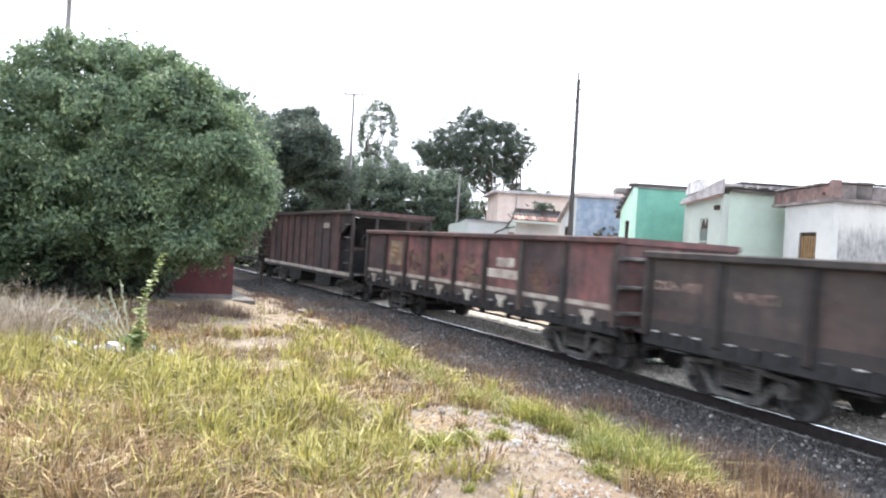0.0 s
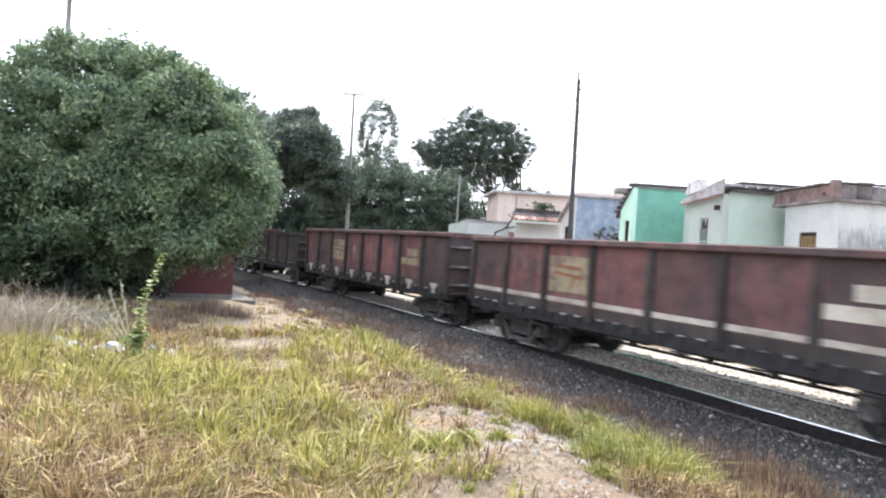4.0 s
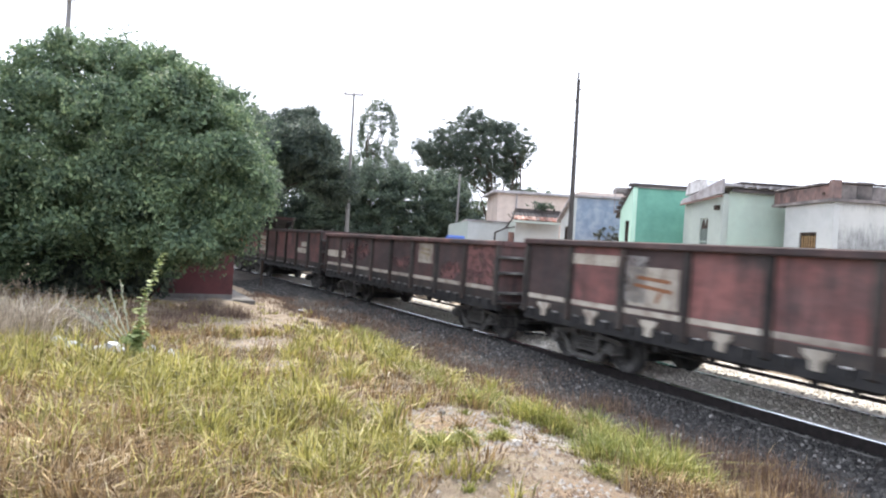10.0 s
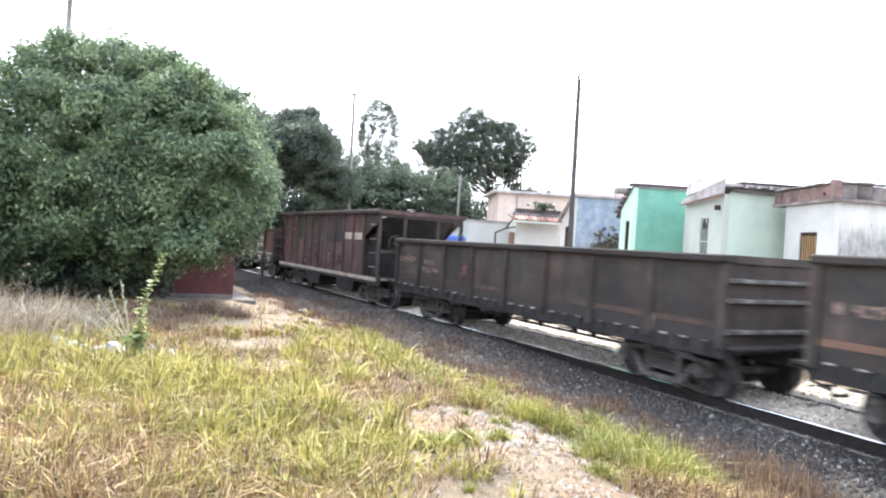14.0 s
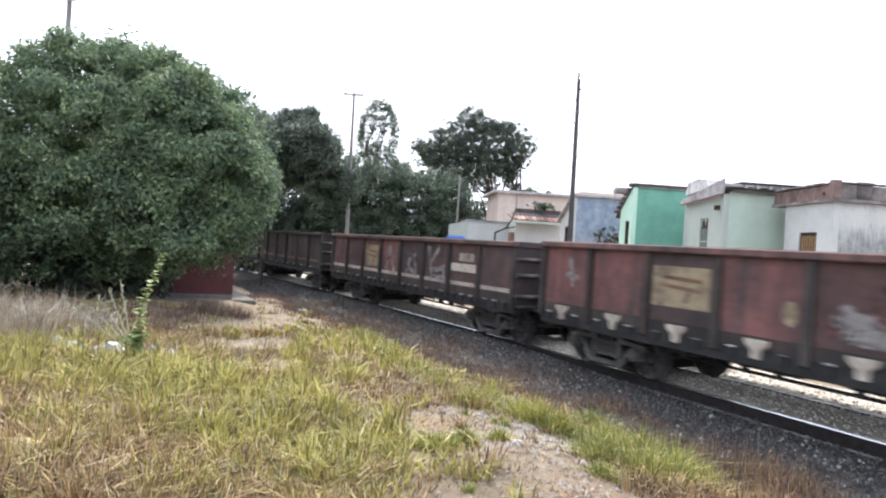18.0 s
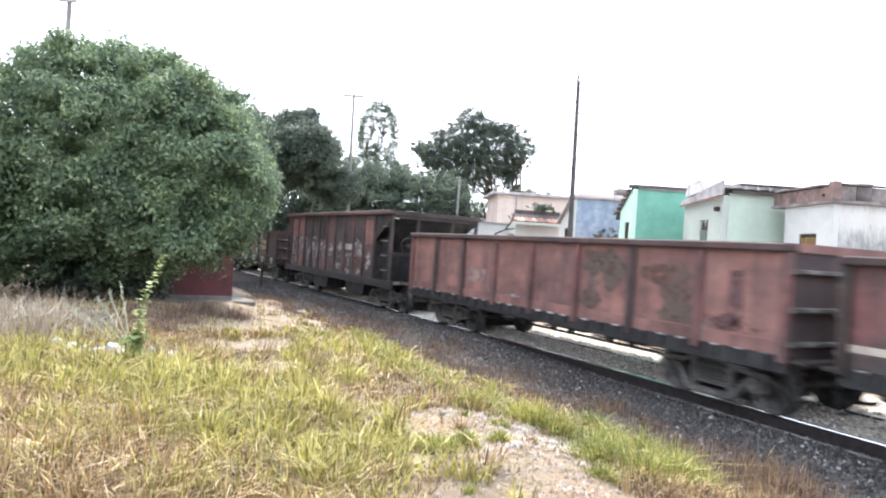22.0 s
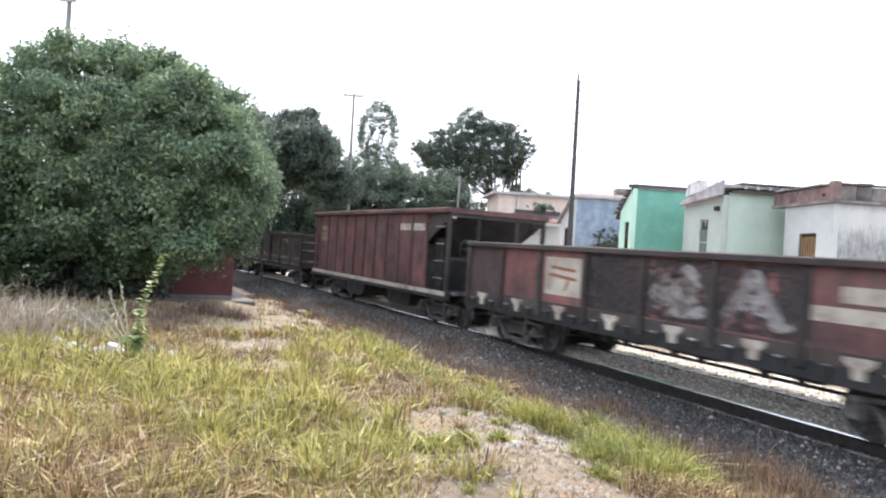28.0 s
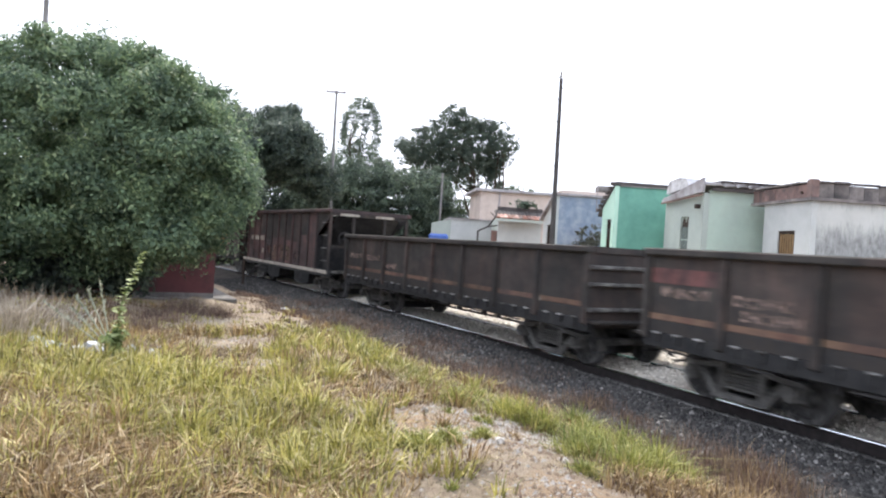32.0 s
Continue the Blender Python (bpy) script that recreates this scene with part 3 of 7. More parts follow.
def side_frame_mesh():
    """A cast truss of thin bars with open windows, journal boxes at its ends."""
    bm = prism(bmesh.new(), [(-1.10, 0.53), (-1.02, 0.60), (-0.55, 0.63), (-0.32, 0.73), (0.32, 0.73), (0.55, 0.63), (1.02, 0.60), (1.10, 0.53), (1.0, 0.53), (0.5, 0.56), (0.3, 0.66), (-0.3, 0.66), (-0.5, 0.56), (-1.0, 0.53)], -0.06, 0.06)
    prism(bm, [(-0.76, 0.50), (-0.66, 0.52), (-0.38, 0.20), (0.38, 0.20), (0.66, 0.52), (0.76, 0.50), (0.44, 0.12), (-0.44, 0.12)], -0.05, 0.06)
    for x in (-0.35, 0.35):
        box(bm, x - 0.045, x + 0.045, -0.045, 0.05, 0.20, 0.66)
    for x in (-0.875, 0.875):
        disc(bm, 0.115, 0.06, 0.17, x, 0.43, 14)
        disc(bm, 0.05, 0.17, 0.21, x, 0.43, 10)
        box(bm, x - 0.13, x + 0.13, -0.08, 0.08, 0.33, 0.54)
    return bm


def spring_mesh():
    """A coil spring as a ribbed column."""
    prof = []
    for k in range(6):
        prof += [(0.062, 0.275 + k * 0.052), (0.085, 0.29 + k * 0.052), (0.085, 0.305 + k * 0.052), (0.062, 0.32 + k * 0.052)]
    bm = bmesh.new()
    rings = [[bm.verts.new((r * math.cos(i * math.tau / 9), r * math.sin(i * math.tau / 9), z)) for i in range(9)] for r, z in prof]
    for u, v in zip(rings, rings[1:]):
        for i in range(9):
            bm.faces.new((u[i], u[(i + 1) % 9], v[(i + 1) % 9], v[i]))
    return bm


def wheelset_mesh():
    """Two dished wheels on an axle, turned as one profile of (y, radius)."""
    half = [(0.0, 0.075), (0.68, 0.075), (0.69, 0.15), (0.712, 0.16), (0.714, 0.455), (0.736, 0.455), (0.742, 0.425), (0.86, 0.415), (0.86, 0.34), (0.815, 0.32), (0.815, 0.19), (0.90, 0.15), (0.90, 0.075), (1.05, 0.07)]
    prof = [(-y, r) for y, r in half[:0:-1]] + half
    bm = bmesh.new()
    rings = [[bm.verts.new((r * math.cos(i * math.tau / 26), y, r * math.sin(i * math.tau / 26))) for i in range(26)] for y, r in prof]
    for u, v in zip(rings, rings[1:]):
        for i in range(26):
            bm.faces.new((u[i], u[(i + 1) % 26], v[(i + 1) % 26], v[i]))
    bm.faces.new(rings[0])
    bm.faces.new(rings[-1][::-1])
    bmesh.ops.recalc_face_normals(bm, faces=bm.faces[:])
    return bm


def bogie(parent, x):
    """A two-axle bogie; its wheelsets are returned, for they turn."""
    b = shared("bogie", "bolster", lambda: box(boxed(-0.20, 0.20, -1.1, 1.1, 0.55, 0.74, bev=0.02), -0.14, 0.14, -1.0, 1.0, 0.36, 0.55), GREASE, parent, pose(x, 0, 0))
    for y, turn in ((1.06, 0), (-1.06, 180)):
        shared("side_frame", "side_frame", side_frame_mesh, DUSTY, b, pose(0, y, 0, 0, 0, turn))
        for x2 in (-0.19, 0.0, 0.19):
            shared("spring", "spring", spring_mesh, DUSTY, b, pose(x2, y, 0))
    # low beams and planks added to cut the sky's reflection on the rail
    for x2 in (-0.40, 0.40):
        shared("brake_beam", "brake_beam", lambda: box(boxed(-0.05, 0.05, -0.95, 0.95, 0.24, 0.40), -0.07, 0.07, -0.78, 0.78, 0.10, 0.235), GREASE, b, pose(x2, 0, 0))
        shared("spring_plank", "spring_plank", lambda: boxed(-0.06, 0.06, -1.0, 1.0, 0.13, 0.19), GREASE, b, pose(x2 * 0.4, 0, 0))
    return [shared("wheelset", "wheelset", wheelset_mesh, WHEEL, b, pose(w, 0, 0.42)) for w in (-0.875, 0.875)]


def coupler_mesh():
    bm = boxed(0, 0.62, -0.08, 0.08, 0.70, 0.88, bev=0.01)
    box(bm, 0.50, 0.72, -0.15, 0.13, 0.66, 0.94, bev=0.03)
    box(bm, -0.1, 0.12, -0.2, 0.2, 0.62, 0.95)
    rod(bm, (0.1, 0.32, 0.7), (0.66, 0.22, 0.42), 0.025)
    return bm


def under_gear(parent, half):
    """Brake gear and pipes below the floor."""
    shared("brake_cylinder", "brake_cyl", lambda: disc(bmesh.new(), 0.16, -0.35, 0.35, 0.15, 0.70, 14, "x"), GREASE, parent, pose(2.6, 0.2, 0))
    shared("air_tank", "small_tank", lambda: disc(bmesh.new(), 0.15, -0.45, 0.45, 0.2, 0.71, 14, "x"), GREASE, parent, pose(-2.2, -0.3, 0))
    for k in range(4):
        for x in (-0.28, 0.28):
            shared("door_hinge", "hinge", lambda: prism(bmesh.new(), [(-0.07, 0.745), (0.07, 0.745), (0.045, 0.64), (-0.045, 0.60)], 1.30, 1.40), GREASE, parent, pose(-2.6 + 1.7 * k + x, 0, 0))
        shared("floor_door", "floor_door", lambda: prism(bmesh.new(), [(-0.62, 0.80), (0.62, 0.80), (0.52, 0.685), (-0.52, 0.66)], 0.35, 1.28), GREASE, parent, pose(-2.6 + 1.7 * k, 0, 0))
    shared("brake_rod", "brake_rod", lambda: rod(rod(bmesh.new(), (-3.9, 0.35, 0.45), (3.9, 0.35, 0.45), 0.03), (-3.6, -0.4, 0.5), (3.6, -0.4, 0.5), 0.03), RUST, parent)
    for e, r in ((half, 0), (-half, 180)):
        shared("coupler", "coupler", coupler_mesh, GREASE, parent, pose(e, 0, 0, 0, 0, r))
        for y in (0.75, -0.75):
            shared("end_ladder", "endladder", lambda: rod(rod(rod(rod(bmesh.new(), (0, -0.25, 0.35), (0, -0.25, 0.95), 0.015), (0, 0.25, 0.35), (0, 0.25, 0.95), 0.015), (0, -0.25, 0.36), (0, 0.25, 0.36), 0.015), (0, -0.25, 0.62), (0, 0.25, 0.62), 0.015), GREASE, parent, pose(e * 1.012, y * 1.55, 0))
        shared("brake_hose", "hose", lambda: rod(rod(bmesh.new(), (0.05, 0.3, 0.66), (0.25, 0.3, 0.40), 0.03), (0.25, 0.3, 0.40), (0.55, 0.22, 0.34), 0.03), GREASE, parent, pose(e, 0, 0, 0, 0, r))


def plate(parent, name, x0, x1, z0, z1, y, mat, label=""):
    part(name, boxed(x0, x1, y, y + 0.008, z0, z1), mat, parent, label)


def strokes(parent, name, lines, y, w, mat, label=""):
    """Spray-painted strokes: a flat bar from point to point of (x, z), each a part."""
    for i, ((xa, za), (xb, zb)) in enumerate(lines):
        a, b = Vector((xa, za)), Vector((xb, zb))
        d = (b - a).normalized() * w * 0.5
        q = Vector((-d.y, d.x))
        pts = [a - d + q * 0.6, a - q, b - q * 0.8, b + d * 0.6, b + q, a + q * 0.7]
        part(name, prism(bmesh.new(), [tuple(p) for p in pts], y, y + 0.006 + 0.0012 * i), mat, parent, label)


GL = 6.02
BAY = 2 * GL / 8


def bay(k, a=0.0, b=1.0):
    """The stretch of panel k, counted from the leading end, as x from low to high."""
    return GL - BAY * (k + b), GL - BAY * (k + a)


def post_mesh(h):
    bm = prism(bmesh.new(), [(1.50, 0.84), (1.60, 0.90), (1.605, h - 0.5), (1.58, h - 0.11), (1.50, h - 0.11)], -0.055, 0.055, "x")
    return bm


def end_wall(parent, h, mat, x, turn):
    w = shared("end_wall", "end%.2f" % h, lambda: boxed(-0.03, 0.03, -1.5, 1.5, 0.80, h - 0.1), SOOT if mat is SOOT else BROWN, parent, pose(x, 0, 0, 0, 0, turn))
    for z in (1.15, 1.62, h - 0.38):
        shared("end_rib", "rib", lambda: prism(bmesh.new(), [(0.03, -0.05), (0.12, -0.025), (0.12, 0.02), (0.03, 0.03)], -1.52, 1.52), DUSTY, w, pose(0, 0, z))
    shared("end_step", "endstep", lambda: boxed(0.03, 0.30, -1.5, 1.5, 0.90, 0.94), RUST, w)
    return w


def gondola(mat, h, label, stripe=None, pockets="plain", pocket_mat=None):
    g = empty("gondola_wagon", Matrix.Identity(4), label, "freight wagon", "wagons of the train")
    shared("floor", "gfloor", lambda: boxed(-5.95, 5.95, -1.48, 1.48, 0.90, 0.97), RUST, g)
    shared("centre_sill", "gsill", lambda: boxed(-6.0, 6.0, -0.22, 0.22, 0.62, 0.90), GREASE, g)
    for y in (1, -1):
        m = pose(0, 0, 0) if y > 0 else pose(0, 0, 0, 0, 0, 180)
        shared("side_sill", "gside", lambda: boxed(-GL, GL, 1.40, 1.535, 0.74, 0.985, bev=0.012), GREASE, g, m)
        shared("top_rail", "gtop%.2f" % h, lambda: boxed(-GL - 0.02, GL + 0.02, 1.46, 1.63, h - 0.12, h, bev=0.02), BROWN if mat in (PINK, RED) else mat, g, m)
        for k in range(8):
            x0, x1 = bay(k)
            shared("side_panel", "gpanel%.2f" % h, lambda: boxed(-BAY / 2 + 0.056, BAY / 2 - 0.056, 1.495, 1.515, 0.985, h - 0.12), mat, g, m @ pose((x0 + x1) / 2, 0, 0))
        for k in range(8):
            shared("lower_skirt", "skirt", lambda: boxed(-BAY / 2 + 0.056, BAY / 2 - 0.056, 1.5155, 1.536, 0.986, 1.17), PINK if mat is PINK else SOOT if mat is RED else RUST, g, m @ pose(GL - BAY * (k + 0.5), 0, 0))
        for k in range(9):
            shared("post", "gpost%.2f" % h, lambda: post_mesh(h), SOOT if mat is RED else RED if mat is PINK else mat, g, m @ pose(GL - 0.06 - k * (2 * GL - 0.12) / 8, 0, 0))
        if y > 0:
            for k in range(8):
                for f in (0.22, 0.5, 0.78):
                    if pockets == "funnel" and f == 0.5:
                        continue
                    shared("stake_pocket", "pocket", lambda: prism(bmesh.new(), [(-0.05, 0.963), (0.05, 0.963), (0.032, 0.83), (-0.032, 0.83)], 1.537, 1.575), GREASE, g, pose(GL - BAY * (k + f), 0, 0))
                    # pale lip: dust plus the highlight along the pocket's top edge, as colour
                    shared("pocket_lip", "plip", lambda: boxed(-0.06, 0.06, 1.537, 1.600, 0.962, 0.994, bev=0.01), DUSTY if (3 * k + int(10 * f)) % 4 == 0 else pocket_mat or DUSTGLINT, g, pose(GL - BAY * (k + f), 0, 0))
                if pockets == "funnel":
                    shared("bracket", "funnel", lambda: prism(bmesh.new(), [(-0.20, 1.13), (0.20, 1.13), (0.185, 1.06), (0.085, 0.99), (0.07, 0.86), (-0.07, 0.86), (-0.085, 0.99), (-0.185, 1.06)], 1.537, 1.575), CREAM, g, pose(GL - BAY * (k + 0.5), 0, 0), "cream-painted bracket")
                else:
                    shared("step_lip", "lip", lambda: boxed(-0.20, 0.20, 1.50, 1.58, 0.70, 0.725), RUST, g, pose(GL - BAY * (k + 0.5), 0, 0))
                if stripe:
                    shared("painted_stripe", "stripe", lambda: boxed(-BAY / 2 + 0.06, BAY / 2 - 0.06, 1.5155, 1.522, 1.19, 1.285), stripe, g, pose(GL - BAY * (k + 0.5), 0, 0))
    for x, turn in ((GL - 0.04, 0), (-GL + 0.04, 180)):
        end_wall(g, h, mat, x, turn)
        shared("end_rail", "grail%.2f" % h, lambda: boxed(-0.09, 0.07, -1.455, 1.455, h - 0.12, h), mat, g, pose(x, 0, 0, 0, 0, turn))
    under_gear(g, 6.0)
    g["wheels"] = 1
    return g, [w for x in (4.42, -4.42) for w in bogie(g, x)]


def logo_board(g, k, zc, base, w=0.62, hgt=0.42, bars=ORANGE):
    """A painted board on panel k with unreadable bars."""
    x0, x1 = bay(k)
    c = (x0 + x1) / 2
    plate(g, "marking_board", c - w, c + w, zc - hgt, zc + hgt, 1.516, base, "faded yellow-white company marking board")
    strokes(g, "marking", [((c + w * 0.6, zc + hgt * 0.45), (c - w * 0.7, zc + hgt * 0.35)), ((c + w * 0.7, zc + 0.02), (c - w * 0.75, zc - 0.04)),
                           ((c - w * 0.35, zc - 0.05), (c - w * 0.2, zc - hgt * 0.7))], 1.525, 0.07, bars)


def data_boards(g, k, z, mat):
    x0, x1 = bay(k)
    plate(g, "data_board", x0 + 0.10, x1 - 0.06, z - 0.14, z + 0.06, 1.516, mat, "cream data board with unreadable lines")
    plate(g, "data_board", x0 + 0.35, x1 - 0.45, z + 0.12, z + 0.33, 1.516, mat)


def text_lines(g, k, z, mat, rows=2):
    """Lines of worn lettering, as short illegible bars in one strip a line."""
    x0, x1 = bay(k)
    r = random.Random(int(z * 1000) + k)
    for i in range(max(rows - 1, 1)):
        bm = bmesh.new()
        hh = 0.15 if rows < 4 else 0.10
        x, zz = x1 - 0.12 - r.uniform(0, 0.25), z - (hh + 0.05) * i - 0.05
        end = x0 + 0.15 + r.uniform(0, 0.25)
        while x > end + 0.1:
            w = r.uniform(0.07, 0.12)
            if r.random() < 0.88:
                a = r.uniform(-0.012, 0.012)
                for xa, xb, za, zb in r.choice((((0, 0.3, 0, 1), (0.7, 1, 0, 1), (0.3, 0.7, 0.4, 0.62)), ((0, 0.32, 0, 1), (0.32, 1, 0.72, 1), (0.32, 1, 0, 0.25)), ((0.05, 1, 0.72, 1), (0.35, 0.68, 0, 0.72)), ((0, 1, 0.35, 0.64), (0, 0.3, 0.64, 1), (0.7, 1, 0, 0.35)))):
                    box(bm, x - w * xb, x - w * xa, 1.516, 1.519, zz + hh * za + a, zz + hh * zb + a)
            x -= w + r.uniform(0.022, 0.045)
        tagged(part("lettering_bar", bm, mat, g), "row of worn illegible letters", kind="stuff")


def spot(g, k, z, mat, w=0.12, hgt=0.16, f=0.5):
    x = GL - BAY * (k + f)
    bm = prism(bmesh.new(), [(x + w * math.cos(a) * random.uniform(0.8, 1.15), z + hgt * math.sin(a) * random.uniform(0.8, 1.15)) for a in np.linspace(0, math.tau, 11)[:-1]], 1.516, 1.522)
    part("paint_patch", bm, mat, g)


HL, HTOP, HW = 5.50, 3.20, 1.60
WALL0, WALL1 = -4.18, 4.78
HBAY = (WALL1 - WALL0) / 10


def rung_mesh(w):
    return boxed(-w / 2, w / 2, -0.014, 0.014, -0.012, 0.012)


def brake_wheel_mesh():
    """A spoked hand wheel facing along x."""
    bm = bmesh.new()
    ring = []
    for i in range(18):
        a = i * math.tau / 18
        ring.append([bm.verts.new((dx, (0.26 + dr) * math.cos(a), (0.26 + dr) * math.sin(a))) for dx, dr in ((-0.02, 0), (0, 0.02), (0.02, 0), (0, -0.02))])
    for i in range(18):
        u, v = ring[i], ring[(i + 1) % 18]
        for k in range(4):
            bm.faces.new((u[k], u[(k + 1) % 4], v[(k + 1) % 4], v[k]))
    for i in range(5):
        a = i * math.tau / 5
        rod(bm, (0, 0, 0), (0, 0.25 * math.cos(a), 0.25 * math.sin(a)), 0.016, 0.014, 6)
    disc(bm, 0.06, -0.04, 0.06, 0, 0, 10, "x")
    return bm


def hopper(mat, label, sill=CREAM):
    g = empty("hopper_wagon", Matrix.Identity(4), label, "freight wagon", "wagons of the train")
    shared("centre_sill", "hsill", lambda: boxed(-5.8, 5.8, -0.25, 0.25, 0.60, 0.88), GREASE, g)
    for y in (1, -1):
        tag = "hl" if y > 0 else "hr"
        q = y

        def yb(a, b):
            return (a, b) if q > 0 else (-b, -a)
        shared("top_rim", tag + "rim", lambda: boxed(-HL, HL, *yb(HW - 0.08, HW + 0.06), HTOP - 0.13, HTOP, bev=0.02), mat, g)
        shared("side_sill", tag + "sill", lambda: boxed(-HL, HL, *yb(HW - 0.16, HW - 0.01), 0.76, 0.995, bev=0.01), GREASE, g)
        if y > 0:
            shared("sill_stripe", tag + "strip" + sill.name, lambda: boxed(-HL + 0.05, HL - 0.05, HW - 0.009, HW + 0.002, 0.865, 0.985), sill, g, None, "worn painted sill stripe")
        for k in range(10):
            shared("side_panel", tag + "pan", lambda: boxed(-HBAY / 2 + 0.04, HBAY / 2 - 0.04, *yb(HW - 0.08, HW - 0.055), 0.996, HTOP - 0.131), mat, g, pose(WALL1 - HBAY * (k + 0.5), 0, 0))
        for k in range(11):
            shared("rib", tag + "rib", lambda: boxed(-0.04, 0.04, *yb(HW - 0.075, HW + 0.0), 0.996, HTOP - 0.131), mat, g, pose(WALL1 - HBAY * k, 0, 0))
        for e in (1, -1):
            w = WALL1 + 0.041 if e > 0 else WALL0 - 0.041
            # trailing gusset and post near black: the unlit end is put into their colour
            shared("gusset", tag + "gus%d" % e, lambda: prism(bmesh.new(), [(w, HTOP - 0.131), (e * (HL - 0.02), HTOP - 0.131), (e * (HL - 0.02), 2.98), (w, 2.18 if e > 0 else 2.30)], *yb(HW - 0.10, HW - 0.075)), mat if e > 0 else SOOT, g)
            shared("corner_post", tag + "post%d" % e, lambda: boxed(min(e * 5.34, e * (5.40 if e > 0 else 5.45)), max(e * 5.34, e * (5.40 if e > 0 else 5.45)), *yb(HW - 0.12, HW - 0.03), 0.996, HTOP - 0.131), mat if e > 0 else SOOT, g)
            if e < 0:
                for z in (1.32, 1.78, 2.24, 2.70):
                    shared("ladder_rung", "rung", lambda: rung_mesh(0.46), DUSTGLINT, g, pose(-4.98, y * (HW - 0.04), z), "light grey rung")
                # black sheet put in for the shade of the open ladder bay
                shared("inner_plate", tag + "inner", lambda: boxed(w - 0.5, w, *yb(HW - 0.32, HW - 0.30), 0.97, 2.4), GREASE, g, None, "black plate standing for the shaded recess behind the ladder")
    for e in (1, -1):
        w = WALL1 if e > 0 else WALL0
        shared("slope_sheet", "hslope%d" % e, lambda: prism(bmesh.new(), [(w - e * 0.6, 1.45), (w - e * 0.52, 1.45), (e * 5.40, 3.02), (e * 5.32, 3.02)], -1.25, 1.25), GREASE, g, None, "dark inclined end sheet")
        shared("end_wall", "hend%d" % e, lambda: boxed(min(w - e * 0.05, w - e * 0.09), max(w - e * 0.05, w - e * 0.09), -1.51, 1.51, 0.9, 2.2), GREASE, g)
        shared("top_rim", "hrimend", lambda: boxed(-0.07, 0.07, -1.515, 1.515, HTOP - 0.131, HTOP - 0.002), mat, g, pose(e * (HL - 0.07), 0, 0))
        # end plate, posts and beam carry the same painted-in darkness
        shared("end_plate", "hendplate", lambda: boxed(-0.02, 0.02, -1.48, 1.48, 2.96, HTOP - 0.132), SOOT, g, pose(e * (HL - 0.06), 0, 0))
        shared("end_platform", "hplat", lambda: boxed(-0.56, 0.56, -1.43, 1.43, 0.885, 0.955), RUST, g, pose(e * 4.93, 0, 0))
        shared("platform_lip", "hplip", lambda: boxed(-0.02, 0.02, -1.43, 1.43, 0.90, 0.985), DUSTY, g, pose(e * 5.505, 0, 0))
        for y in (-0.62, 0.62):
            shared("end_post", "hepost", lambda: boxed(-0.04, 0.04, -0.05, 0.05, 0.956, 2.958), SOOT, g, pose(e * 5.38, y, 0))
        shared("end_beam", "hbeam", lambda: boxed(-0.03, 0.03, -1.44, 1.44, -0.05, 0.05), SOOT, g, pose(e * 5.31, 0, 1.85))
    shared("brake_wheel", "hbrake", brake_wheel_mesh, RUST, g, pose(-5.46, 0.95, 2.12), "dark hand brake wheel")
    shared("cargo", "hload", lambda: prism(bmesh.new(), [(-4.9, 2.96), (4.9, 2.96), (3.5, 3.08), (0, 3.1), (-3.4, 3.08)], -1.45, 1.45), GREASE, g, None, "dark ore load")
    for x in (-2.05, 1.55):
        shared("discharge_chute", "chute", lambda: prism(prism(bmesh.new(), [(-0.92, 0.84), (0.92, 0.84), (0.80, 0.40), (0.55, 0.30), (-0.55, 0.30), (-0.80, 0.40)], 0.30, 1.30), [(-0.92, 0.84), (0.92, 0.84), (0.80, 0.40), (0.55, 0.30), (-0.55, 0.30), (-0.80, 0.40)], -1.30, -0.30), GREASE, g, pose(x, 0, 0))
    shared("air_tank", "air_tank", lambda: disc(bmesh.new(), 0.23, -0.55, 0.55, 0.2, 0.52, 16, "x"), GREASE, g, pose(3.0, 0.9, 0.05))
    for e, r in ((5.68, 0), (-5.68, 180)):
        shared("coupler", "coupler", coupler_mesh, GREASE, g, pose(e, 0, 0, 0, 0, r))
    return g, [w for x in (4.05, -4.27) for w in bogie(g, x)]


def hbay(k):
    return WALL1 - HBAY * (k + 1) + 0.06, WALL1 - HBAY * k - 0.06


def blotches(g, x0, x1, z0, z1, y, mats, n, seed, label=""):
    """Ragged patches of old spray paint within a panel, worn from above."""
    r = random.Random(seed)
    for i in range(n):
        w, h = (x1 - x0) * r.uniform(0.18, 0.42), (z1 - z0) * r.uniform(0.16, 0.40)
        cx, cz = r.uniform(x0 + w * 0.7, x1 - w * 0.7), r.uniform(z0 + h * 0.4, z1 - h * 0.9)
        f, ph = r.choice((2, 3, 4, 5)), r.uniform(0, 6)
        pts = []
        for a in np.linspace(0, math.tau, 29)[:-1]:
            k = r.uniform(0.74, 1.0) * (0.85 + 0.15 * math.sin(f * a + ph))
            pts.append((min(max(cx + w * k * math.cos(a), x0), x1), min(max(cz + h * k * math.sin(a), z0), z1)))
        part("graffiti_patch", prism(bmesh.new(), pts, y, y + 0.002 + 0.0015 * i), r.choice(mats), g, label)


HY = HW - 0.054
TRAIN = []


def add(made, middle):
    TRAIN.append((made[0], made[1], middle))
    return made[0]


def lead(s):
    return s - GL


# wagons in order, the leading one first; numbers are metres along the track at the clip's start
R_FADED, R_DARK = "faded red-oxide steel gondola wagon", "soot-blackened steel gondola wagon"
g = add(gondola(SOOT, 2.38, R_DARK + " with grimy posts", OCHRE), lead(60.3))
g = add(gondola(RED, 2.40, R_FADED + " with cream brackets", CREAM), lead(47.2))
